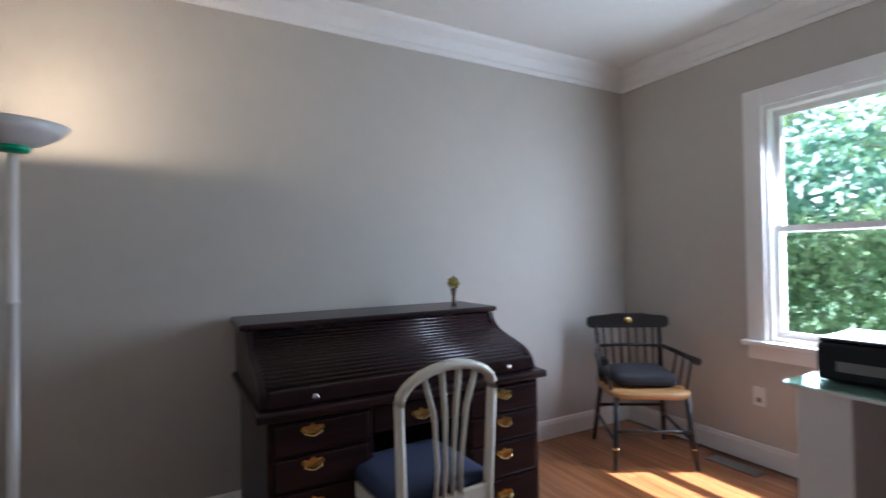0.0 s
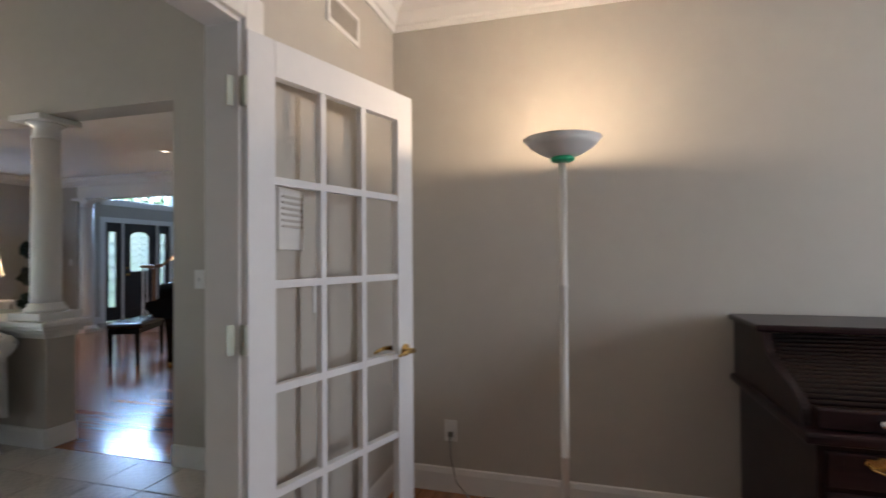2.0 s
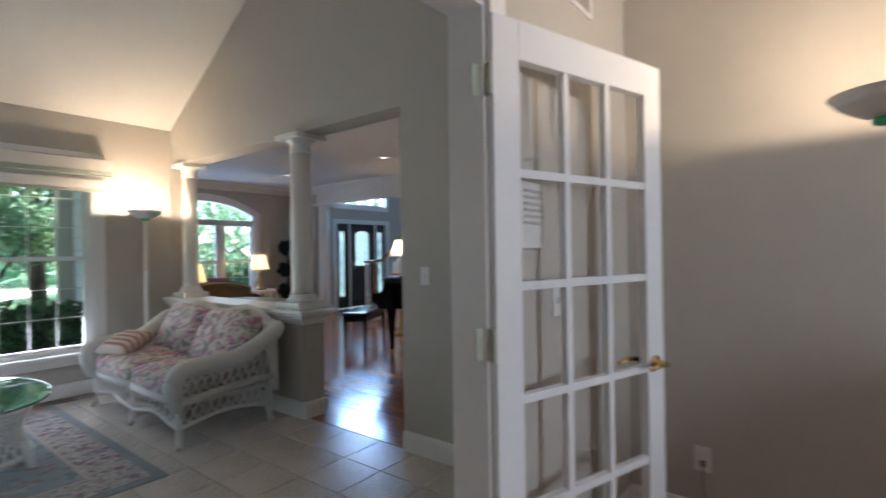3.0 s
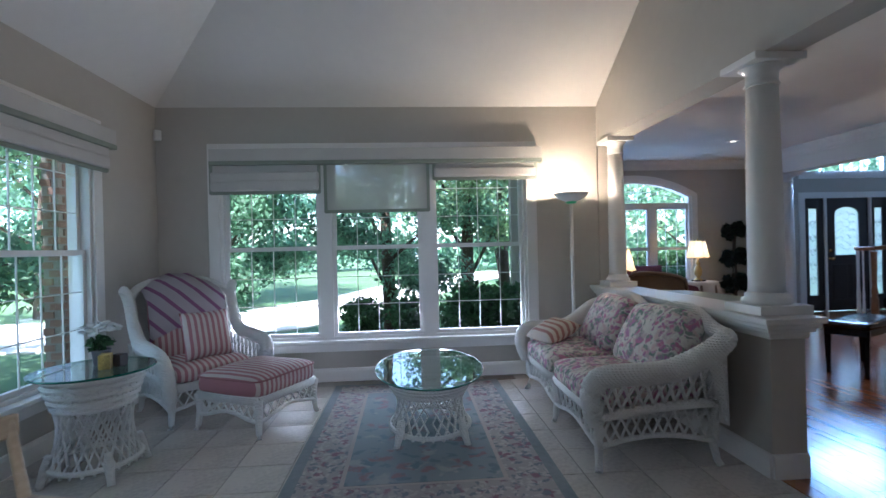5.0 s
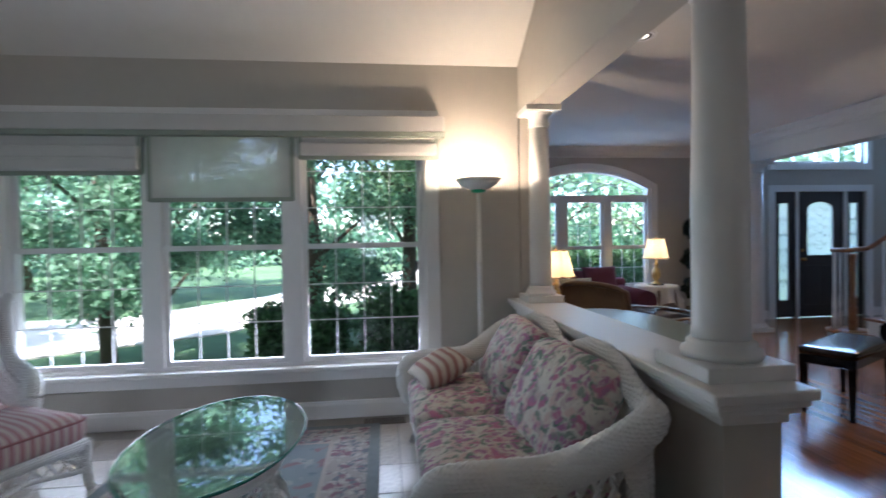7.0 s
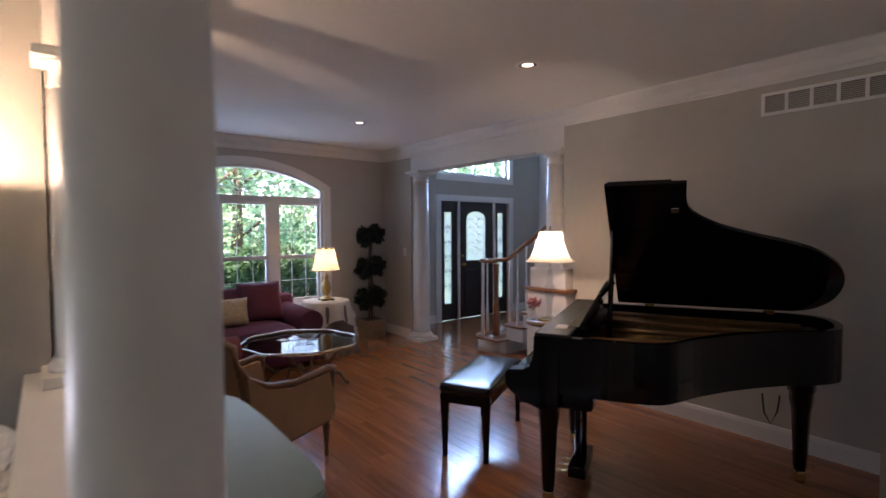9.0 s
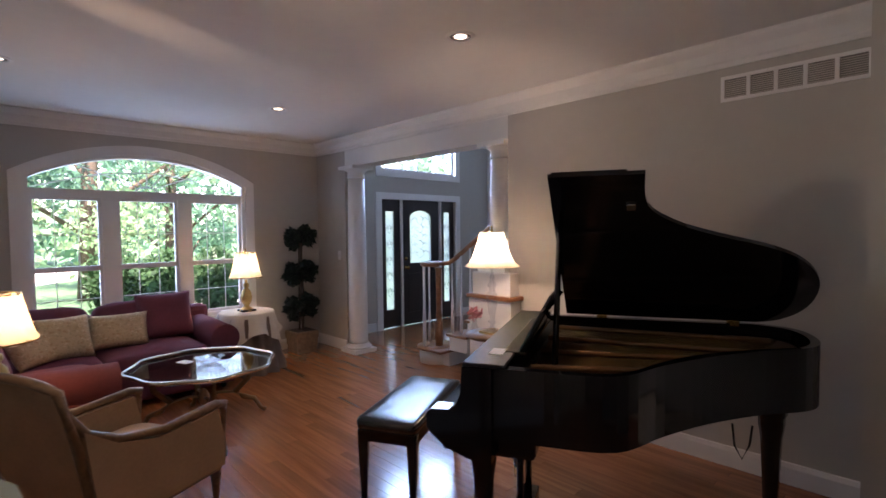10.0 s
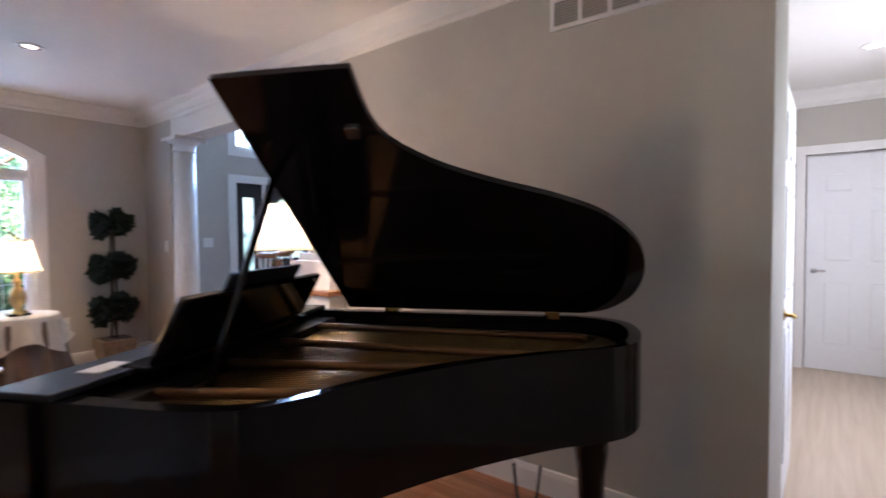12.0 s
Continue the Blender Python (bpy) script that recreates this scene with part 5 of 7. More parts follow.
part("fallboard", prism(NB(), [(-0.36, 0.70), (-0.14, 0.70), (-0.115, 0.96), (-0.14, 0.965), (-0.20, 0.83), (-0.27, 0.785), (-0.355, 0.77)], 0.06, 1.22, Matrix(((1, 0, 0, 0), (0, 0, -1, 0), (0, 1, 0, 0), (0, 0, 0, 1)))), BLACK, piano, "closed curved fallboard")
part("front_lid", box(NB(), -0.22, -1.29, 0.975, -0.05, 0.0, 0.992, bev=0.004), BLACKSATIN, piano)
# music desk
dk = part("music_desk", box(NB(), -0.012, -1.05, 0.0, 0.012, -0.30, 0.205, pose(-0.03, 0, 0.985, 0, 29, 0), bev=0.006), BLACK, piano)
part("desk_ledge", box(NB(), -0.10, -1.08, 0.978, 0.0, -0.27, 0.995, bev=0.003), BLACK, piano)
bk = thing("sheet_music", "open sheet music book on the piano desk", "sheet music")
bk.matrix_world = PTURN
part("pages", box(NB(), -0.022, -0.86, 0.012, -0.0135, -0.46, 0.25, pose(-0.03, 0, 0.985, 0, 29, 0)), mat("dark_music_cover", (0.02, 0.02, 0.025), 0.3), bk)
# small white slab near one end of the front lid
sm = thing("sheet_music", "small white flat piece on the piano lid", "sheet music")
sm.matrix_world = PTURN
part("pages", box(NB(), -0.15, -1.14, 0.992, -0.09, -1.04, 0.995, pose(0, 0, 0)), mat("paper", (0.75, 0.73, 0.68), 0.7), sm)
# open lid on the straight side
ang = 39
LM = Matrix.Translation((0, 0, 0.985)) @ Matrix.Rotation(radians(-ang), 4, "X")
lid_poly = [(0.07, 0.0), (0.07, 1.20), (0.47, 1.20), (0.49, 1.00), (0.62, 0.87), (0.80, 0.78), (1.00, 0.70), (1.15, 0.61), (1.26, 0.47), (1.30, 0.31), (1.28, 0.15), (1.20, 0.04), (1.10, 0.0)]
sm_poly = [lid_poly[0], lid_poly[1]]
ctrl = [Vector(p) for p in lid_poly[2:]]
for i in range(len(ctrl) - 1):
    p0, p1, p2, p3 = (ctrl[max(0, min(len(ctrl) - 1, k))] for k in (i - 1, i, i + 1, i + 2))
    for k in range(4):
        t = k / 4
        p = 0.5 * ((2 * p1) + (p2 - p0) * t + (2 * p0 - 5 * p1 + 4 * p2 - p3) * t * t + (3 * p1 - p0 - 3 * p2 + p3) * t ** 3)
        sm_poly.append((p.x, max(p.y, 0.0)))
sm_poly.append(tuple(ctrl[-1]))
part("lid", prism(NB(), [(a, -b) for a, b in reversed(sm_poly)], 0.0, 0.022, LM), BLACK, piano, "raised black lid")
part("folded_flap", box(NB(), 0.08, -1.19, 0.024, 0.40, -0.02, 0.044, LM, bev=0.003), BLACK, piano)
part("lid_latch", box(NB(), 0.40, -1.02, -0.012, 0.44, -0.98, 0.0, LM, bev=0.003), CHROME, piano, "small chrome latch")
for a in (0.25, 0.95):
    part("hinge", box(NB(), a, -0.03, 0.96, a + 0.06, 0.006, 0.992, bev=0.003), BRASS, piano)
part("prop", tube(NB(), [P(0.11, 1.01, 0.93), LM @ Vector((0.095, -0.843, -0.004))], 0.014, 4), BLACK, piano, "lid prop stick")
for a, b in ((-0.20, 1.05), (-0.20, 0.20), (1.12, 0.22)):
    lg = part("leg", lathe(NB(), [(0.03, 0.07), (0.036, 0.10), (0.05, 0.42), (0.062, 0.50), (0.062, 0.535), (0.072, 0.55), (0.072, 0.69)], 6, Matrix.Translation(P(a, b, 0))), BLACK, piano)
    part("caster", lathe(NB(), [(0.0, 0.0), (0.026, 0.004), (0.032, 0.03), (0.026, 0.055), (0.03, 0.07)], 14, Matrix.Translation(P(a, b, 0))), BRASS, lg, "brass caster")
bm = NB()
for b in (0.56, 0.80):
    tube(bm, [P(-0.08, b, 0.10), P(-0.08, b, 0.62)], 0.018, 8)
box(bm, -0.13, -0.85, 0.06, -0.03, -0.51, 0.13, bev=0.006)
part("pedal_lyre", bm, BLACK, piano)
for b in (0.60, 0.68, 0.76):
    part("pedal", tube(NB(), [P(-0.05, b, 0.08), P(-0.16, b, 0.055), P(-0.21, b, 0.05)], [0.008, 0.01, 0.014], 8, flat=0.4), BRASS, piano, "brass pedal")
part("humidifier_cord", tube(NB(), [P(0.86, 0.62, 0.62), P(0.87, 0.62, 0.52), P(0.90, 0.62, 0.46), P(0.93, 0.62, 0.53), P(0.94, 0.62, 0.62)], 0.005, 6), BLACKSATIN, piano, "dark cord hanging under the case")

bench = thing("piano_bench", "black piano bench with a leather seat", "bench", (-5.865, 4.925, 0), 27)
part("seat", cushion(NB(), 0.36, 0.86, 0.07, pose(0, 0, 0.465), 0.35, 0.12), FELT, bench, "shiny black leather seat")
part("apron", box(NB(), -0.165, -0.41, 0.37, 0.165, 0.41, 0.435, bev=0.005), BLACK, bench)
for sx in (-1, 1):
    for sy in (-1, 1):
        part("leg", lathe(NB(), [(0.02, 0), (0.024, 0.015), (0.018, 0.03), (0.034, 0.37), (0.034, 0.43)], 4, pose(sx * 0.145, sy * 0.385, 0, 0, 0, 45)), BLACK, bench)


def table_lamp(x, y, z, h, r, label, body, scallop=True, crystal=False):
    """A table lamp with a bell shade round a bulb."""
    t = thing("table_lamp", label, "table lamp", (x, y, z))
    sh = h * (0.32 if crystal else 0.40)
    bh = h - sh - 0.03
    prof = [(0.075, 0), (0.08, 0.012), (0.06, 0.03), (0.03, 0.05), (0.028, 0.07), (0.052, 0.10), (0.06, bh * 0.42), (0.045, bh * 0.6), (0.02, bh * 0.68), (0.032, bh * 0.74), (0.03, bh * 0.8), (0.012, bh * 0.85), (0.01, bh + 0.03)]
    if crystal:
        prof = [(0.07, 0), (0.075, 0.015), (0.03, 0.03), (0.014, 0.06), (0.03, 0.09), (0.016, 0.11), (0.026, 0.15), (0.045, bh * 0.55), (0.02, bh * 0.66), (0.035, bh * 0.72), (0.014, bh * 0.8), (0.02, bh * 0.84), (0.009, bh * 0.88), (0.009, bh + 0.03)]
    part("body", lathe(NB(), prof, 8 if crystal else 20), body, t)
    part("plinth", box(NB(), -0.075, -0.075, -0.0005, 0.075, 0.075, 0.02, bev=0.004), BLACKSATIN if not crystal else BRASS, t)
    bm = NB()
    seg = 64
    rings = []
    for j in range(9):
        k = j / 8
        rr = r * (1 - (0.55 * k ** 0.55 if crystal else 0.38 * k ** 0.8))
        rings.append([bm.verts.new((rr * (1 + (0.035 * math.cos(8 * 2 * math.pi * i / seg) if scallop else 0.015 * math.cos(16 * 2 * math.pi * i / seg))) * math.cos(2 * math.pi * i / seg), rr * (1 + (0.035 * math.cos(8 * 2 * math.pi * i / seg) if scallop else 0.015 * math.cos(16 * 2 * math.pi * i / seg))) * math.sin(2 * math.pi * i / seg), bh + sh * k + (0.012 * math.cos(8 * 2 * math.pi * i / seg) if scallop and j in (0, 8) else 0))) for i in range(seg)])
    for a, b in zip(rings, rings[1:]):
        for i in range(seg):
            bm.faces.new((a[i], a[(i + 1) % seg], b[(i + 1) % seg], b[i])).smooth = True
    part("shade", bm, LAMPSHADE, t, "cream fabric bell shade, lit")
    for ring_z, rr in ((bh, r), (bh + sh, r * (0.45 if crystal else 0.62))):
        part("shade_trim", tube(NB(), [(rr * 1.01 * math.cos(2 * math.pi * i / 32), rr * 1.01 * math.sin(2 * math.pi * i / 32), ring_z) for i in range(32)], 0.004, 5, closed=True), BRASS if scallop else LAMPSHADE, t)
    part("finial", lathe(NB(), [(0.003, bh + sh), (0.012, bh + sh + 0.015), (0.006, bh + sh + 0.03), (0.01, bh + sh + 0.04), (0.001, bh + sh + 0.055)], 10), BRASS, t)
    part("harp", tube(NB(), [(0, 0, bh + 0.02), (0.05, 0, bh + sh * 0.4), (0, 0, bh + sh), (-0.05, 0, bh + sh * 0.4), (0, 0, bh + 0.02)], 0.003, 5), BRASS, t)
    return (x, y, z + bh + sh * 0.45)


def shade_mat(name, color):
    m = bpy.data.materials.new(name)
    m.use_nodes = True
    n, l = m.node_tree.nodes, m.node_tree.links
    df, tr, mx, nz, cr = n.new("ShaderNodeBsdfDiffuse"), n.new("ShaderNodeBsdfTranslucent"), n.new("ShaderNodeMixShader"), n.new("ShaderNodeTexNoise"), n.new("ShaderNodeValToRGB")
    nz.inputs["Scale"].default_value = 60
    cr.color_ramp.elements[0].color, cr.color_ramp.elements[1].color = (*[c * 0.92 for c in color], 1), (*color, 1)
    l.new(nz.outputs["Fac"], cr.inputs[0])
    l.new(cr.outputs[0], df.inputs[0]), l.new(cr.outputs[0], tr.inputs[0])
    mx.inputs[0].default_value = 0.65
    l.new(df.outputs[0], mx.inputs[1]), l.new(tr.outputs[0], mx.inputs[2]), l.new(mx.outputs[0], n["Material Output"].inputs[0])
    return m


LAMPSHADE = shade_mat("cream_lampshade", (0.86, 0.78, 0.62))
GOLD = mat("antique_gold", (0.55, 0.38, 0.16), 0.35, 0.9, var=0.25, scale=12)
CRYSTAL = glass_mat("crystal", (0.92, 0.93, 0.95), 0.05, 0.3)

# sectional sofa
RED = mat("burgundy_upholstery", (0.125, 0.03, 0.055), 0.85, var=0.16, scale=10, bump=0.2, bscale=250)
DUSTY = mat("rust_red_upholstery", (0.24, 0.055, 0.05), 0.85, var=0.16, scale=10, bump=0.2, bscale=250)
BROCADE = floral_mat("gold_brocade", (0.46, 0.37, 0.25), ((0.38, 0.26, 0.16), (0.55, 0.46, 0.33), (0.34, 0.29, 0.19)), 24, cover=0.26)


def sofa_section(name, label, x, y, turn, w, d, arms, seats, mats):
    t = thing(name, label, "sofa", (x, y, 0), turn, "sectional sofa")
    part("base", box(NB(), -w / 2, -d / 2 + 0.05, 0.05, w / 2, d / 2, 0.30, bev=0.03), mats, t)
    part("back_frame", box(NB(), -w / 2, d / 2 - 0.22, 0.28, w / 2, d / 2 - 0.02, 0.74, bev=0.06), mats, t)
    x0, x1 = -w / 2 + (0.24 if "l" in arms else 0.02), w / 2 - (0.24 if "r" in arms else 0.02)
    cw = (x1 - x0) / seats
    for k in range(seats):
        cx = x0 + cw * (k + 0.5)
        part("seat_cushion", cushion(NB(), cw - 0.01, d - 0.24, 0.18, pose(cx, -0.08, 0.38), 0.45, 0.22, crown=0.03), mats, t)
        part("back_cushion", cushion(NB(), cw - 0.01, 0.48, 0.22, pose(cx, d / 2 - 0.30, 0.62, 74, 0, 0), 0.6, 0.4), mats, t)
    for sd, sx in (("l", -1), ("r", 1)):
        if sd in arms:
            bm = NB()
            box(bm, sx * (w / 2) - (0.22 if sx > 0 else 0), -d / 2 + 0.05, 0.05, sx * (w / 2) + (0 if sx > 0 else 0.22), d / 2 - 0.05, 0.46, bev=0.04)
            tube(bm, [(sx * (w / 2 - 0.11), -d / 2 + 0.03, 0.49), (sx * (w / 2 - 0.11), d / 2 - 0.1, 0.51)], 0.135, 20)
            part("arm", bm, mats, t, "rolled arm")
    for sx in (-1, 1):
        for sy in (-1, 1):
            part("foot", lathe(NB(), [(0.02, 0), (0.03, 0.05)], 10, pose(sx * (w / 2 - 0.1), sy * (d / 2 - 0.14), 0)), BLACKSATIN, t)
    return t


sofa_section("sectional_sofa", "burgundy sectional sofa under the arched window", -8.88, 3.90, 90, 1.92, 0.98, "r", 2, RED)
sofa_section("sectional_sofa", "rust-red sofa section along the wall", -8.02, 3.25, 180, 1.08, 0.98, "l", 1, DUSTY)
for nm, (x, y, z), tr_, tilt, w, h, mm, lb in (
        ("scatter_pillow", (-8.97, 4.38, 0.70), 90, 70, 0.50, 0.46, RED, "large burgundy pillow on the sofa"),
        ("scatter_pillow", (-8.82, 3.96, 0.63), 84, 68, 0.46, 0.32, BROCADE, "gold brocade pillow with fringe"),
        ("scatter_pillow", (-8.72, 3.56, 0.64), 100, 66, 0.38, 0.38, BROCADE, "round tufted beige pillow"),
        ("scatter_pillow", (-8.62, 3.34, 0.60), 130, 60, 0.36, 0.30, BROCADE, "small gold pillow on the sofa")):
    pl = thing(nm, lb, "pillow", (x, y, z), tr_)
    part("pillow_case", pillow(NB(), w, h, 0.15, pose(0, 0, 0, tilt, 0, 0)), mm, pl)

# glass coffee table on bronze legs
ct = thing("coffee_table", "tray-top glass coffee table on scrolled bronze legs", "table", (-7.72, 4.31, 0), 35)
def scal(i, n=72):
    a = 2 * math.pi * i / n
    k = 1 + 0.035 * math.cos(8 * a)
    return 0.53 * k * math.cos(a), 0.51 * k * math.sin(a)
part("tray_glass", prism(NB(), [(x * 0.97, y * 0.97) for x, y in (scal(i) for i in range(72))], 0.445, 0.455), glass_mat("smoked_glass", (0.45, 0.43, 0.45), 0.02, 0.3), ct, "dark glass tray")
SILVERGOLD = mat("silvered_rim", (0.62, 0.58, 0.52), 0.2, 1.0, var=0.2)
bm = NB()
tube(bm, [(*scal(i), 0.468) for i in range(72)], 0.016, 8, closed=True)
part("tray_rim", bm, SILVERGOLD, ct, "scalloped polished metal rim")
BRONZE = mat("dark_bronze", (0.24, 0.16, 0.09), 0.4, 0.85, var=0.3, scale=14)
for k in range(4):
    a = math.pi / 4 + k * math.pi / 2
    c_, s_ = math.cos(a), math.sin(a)
    part("leg", tube(NB(), [(0.40 * c_, 0.36 * s_, 0.44), (0.36 * c_, 0.32 * s_, 0.30), (0.24 * c_, 0.22 * s_, 0.20), (0.30 * c_, 0.28 * s_, 0.15), (0.40 * c_, 0.36 * s_, 0.12), (0.45 * c_, 0.41 * s_, 0.03), (0.49 * c_, 0.44 * s_, 0.008)], [0.018, 0.021, 0.026, 0.022, 0.018, 0.016, 0.021], 8), BRONZE, ct)
    part("stretcher", tube(NB(), [(0.24 * c_, 0.22 * s_, 0.20), (0.12 * c_, 0.1 * s_, 0.22), (0, 0, 0.19)], 0.011, 8), BRONZE, ct)
part("centre_boss", lathe(NB(), [(0.01, 0.13), (0.035, 0.16), (0.045, 0.20), (0.03, 0.24), (0.008, 0.27)], 14), BRONZE, ct)
bw = thing("crystal_bowl", "cut crystal bowl on the glass table", "bowl", (-7.72, 4.36, 0.455))
part("bowl_body", lathe(NB(), [(0.05, 0), (0.09, 0.02), (0.12, 0.06), (0.112, 0.06), (0.08, 0.025), (0.03, 0.012)], 16), CRYSTAL, bw)
pp = thing("paper_note", "white card on the glass table", "paper", (-7.92, 4.24, 0.456), 20)
part("card", box(NB(), -0.06, -0.04, 0, 0.06, 0.04, 0.003), mat("white_card", (0.78, 0.78, 0.76), 0.6), pp)

# armchairs: front to -y in their own frame
TAN = mat("tan_woven_upholstery", (0.36, 0.235, 0.145), 0.9, var=0.15, scale=14, bump=0.25, bscale=280)
SAGE = mat("sage_grey_upholstery", (0.27, 0.29, 0.22), 0.85, var=0.1, scale=12, bump=0.2, bscale=280)
FRAMEWOOD = wood_mat("carved_brown_wood", (0.13, 0.07, 0.035), (0.24, 0.14, 0.07), 0.3)


def bergere(name, label, x, y, turn, cloth, back_z=0.95, w=0.64):
    t = thing(name, label, "armchair", (x, y, 0), turn)
    h = w / 2
    bm = NB()
    cols_ = []
    for i in range(13):
        u = i / 12 * 2 - 1
        yb = 0.30 + 0.05 * (1 - u * u)
        cols_.append([bm.verts.new((u * h * (0.94 + 0.08 * v), yb + 0.16 * v, 0.30 + (back_z - 0.30 - 0.05 * abs(u) ** 3) * v)) for v in (0, 0.25, 0.5, 0.75, 1)])
    for a, b in zip(cols_, cols_[1:]):
        for k in range(4):
            bm.faces.new((a[k], b[k], b[k + 1], a[k + 1])).smooth = True
    bmesh.ops.solidify(bm, geom=bm.faces[:], thickness=0.09)
    part("backrest", bm, cloth, t, "padded back")
    ed = [(u * h * 1.03, 0.35 + 0.16 + 0.05 * (1 - u * u) - 0.045, back_z + 0.006 - 0.05 * abs(u) ** 3) for u in [i / 6 - 1 for i in range(13)]]
    part("crest_rail", tube(NB(), [(-h * 0.97, 0.33, 0.34), (-h * 1.02, 0.40, 0.66)] + ed + [(h * 1.02, 0.40, 0.66), (h * 0.97, 0.33, 0.34)], 0.021, 8), FRAMEWOOD, t, "carved wooden frame")
    for sx in (-1, 1):
        bm = NB()
        prism(bm, [(-0.34, 0.26), (0.32, 0.26), (0.38, 0.72), (0.24, 0.62), (0.05, 0.565), (-0.30, 0.575), (-0.34, 0.42)], -0.03, 0.03, Matrix.Translation((sx * h * 0.97, 0, 0)) @ Matrix(((0, 0, 1, 0), (1, 0, 0, 0), (0, 1, 0, 0), (0, 0, 0, 1))))
        part("side", bm, cloth, t)
        part("arm_rail", tube(NB(), [(sx * h, 0.43, 0.80), (sx * h, 0.36, 0.70), (sx * h, 0.22, 0.625), (sx * h, 0.0, 0.585), (sx * h, -0.30, 0.60), (sx * h, -0.36, 0.585), (sx * h, -0.355, 0.54), (sx * h, -0.34, 0.42), (sx * h, -0.35, 0.30)], [0.018, 0.02, 0.022, 0.022, 0.024, 0.026, 0.018, 0.018, 0.022], 8), FRAMEWOOD, t)
        for sy, yy in ((-1, -0.32), (1, 0.31)):
            part("leg", lathe(NB(), [(0.012, 0), (0.016, 0.02), (0.013, 0.04), (0.026, 0.19), (0.03, 0.21), (0.022, 0.22), (0.03, 0.24), (0.03, 0.28)], 12, pose(sx * (h - 0.03), yy, 0)), FRAMEWOOD, t)
    part("seat_rail", box(NB(), -h, -0.34, 0.23, h, 0.33, 0.30, bev=0.012), FRAMEWOOD, t)
    part("seat_cushion", cushion(NB(), w - 0.07, 0.60, 0.15, pose(0, -0.04, 0.37), 0.5, 0.25, crown=0.02), cloth, t)
    return t


bergere("armchair", "tan upholstered armchair with carved wooden arms", -6.47, 3.50, 205, TAN)
con = thing("console_table", "narrow sage-topped console table along the half wall", "table", (-5.06, 2.73, 0))
SAGETOP = mat("sage_lacquer", (0.20, 0.24, 0.18), 0.3, var=0.08, scale=6, bump=0.02)
top_poly = [(0.62, 0.005), (0.62, 0.20), (0.58, 0.29), (0.46, 0.33), (0.2, 0.335), (0.0, 0.34), (-0.2, 0.335), (-0.30, 0.33), (-0.34, 0.305), (-0.38, 0.285), (-0.46, 0.275), (-0.56, 0.23), (-0.61, 0.14), (-0.62, 0.005)]
part("top", prism(NB(), top_poly, 0.815, 0.845, None, 0.006), SAGETOP, con, "sage green shaped top")
part("apron", prism(NB(), [(x * 0.94, 0.02 + (y - 0.02) * 0.88 if y > 0.02 else 0.02) for x, y in top_poly], 0.72, 0.815), FRAMEWOOD, con)
for x, y in ((-0.52, 0.05), (0.55, 0.05), (-0.48, 0.21), (0.5, 0.25)):
    part("leg", lathe(NB(), [(0.012, 0), (0.016, 0.03), (0.024, 0.66), (0.028, 0.72)], 10, pose(x, y, 0)), FRAMEWOOD, con)

# side tables with lamps
LINEN = mat("white_lace_cloth", (0.66, 0.62, 0.55), 0.9, var=0.1, scale=30, bump=0.3, bscale=150)
TAUPE = mat("taupe_velvet_cloth", (0.20, 0.15, 0.12), 0.9, var=0.2, scale=12)


def skirted(name, label, x, y, r, h, cloth, drop, mat_, flare=1.0, folds=14):
    t = thing(name, label, "tablecloth" if name == "lace_overcloth" else "table", (x, y, 0))
    bm = NB()
    seg = 84
    rings = []
    for rr, z, amp in ((0.001, h, 0), (r * 0.97, h, 0), (r, h - 0.008, 0.0), (r * 1.03, h - 0.05, 0.02), (r * (1.05 + 0.1 * flare), h - drop * 0.6, 0.06), (r * (1.08 + 0.28 * flare), h - drop, 0.10)):
        rings.append([bm.verts.new((rr * (1 + amp * math.cos(folds * 2 * math.pi * i / seg)) * math.cos(2 * math.pi * i / seg), rr * (1 + amp * math.cos(folds * 2 * math.pi * i / seg)) * math.sin(2 * math.pi * i / seg), z + (0.06 * cloth * math.cos(4 * 2 * math.pi * i / seg) if z <= h - drop + 1e-6 else 0))) for i in range(seg)])
    for a, b in zip(rings, rings[1:]):
        for i in range(seg):
            bm.faces.new((a[i], a[(i + 1) % seg], b[(i + 1) % seg], b[i])).smooth = True
    bmesh.ops.remove_doubles(bm, verts=bm.verts, dist=1e-4)
    part("cloth", bm, mat_, t)
    return t


skirted("skirted_table", "round side table under a floor-length taupe cloth", -8.95, 5.18, 0.28, 0.635, 0, 0.63, TAUPE)
skirted("lace_overcloth", "white lace topper over the taupe table skirt", -8.95, 5.18, 0.286, 0.642, 1, 0.26, LINEN, 0.5, 9)
l1 = table_lamp(-8.95, 5.18, 0.643, 0.67, 0.17, "gold urn table lamp, lit, on the skirted table", GOLD)
rt = thing("round_side_table", "round wooden side table with a gilt edge", "table", (-7.10, 3.06, 0))
part("top", lathe(NB(), [(0.001, 0.60), (0.24, 0.60), (0.25, 0.59), (0.25, 0.575), (0.23, 0.565), (0.001, 0.565)], 36), FRAMEWOOD, rt)
part("gilt_band", lathe(NB(), [(0.22, 0.565), (0.235, 0.53), (0.22, 0.50)], 36, cap=False), GOLD, rt)
part("pedestal", lathe(NB(), [(0.16, 0), (0.17, 0.03), (0.06, 0.07), (0.04, 0.2), (0.06, 0.35), (0.05, 0.5), (0.12, 0.56)], 20), FRAMEWOOD, rt)
l2 = table_lamp(-7.10, 3.08, 0.60, 0.63, 0.18, "gold table lamp, lit, behind the tan armchair", GOLD)
pt = thing("pedestal_table", "small gilt pedestal table behind the piano", "table", (-6.01, 5.85, 0))
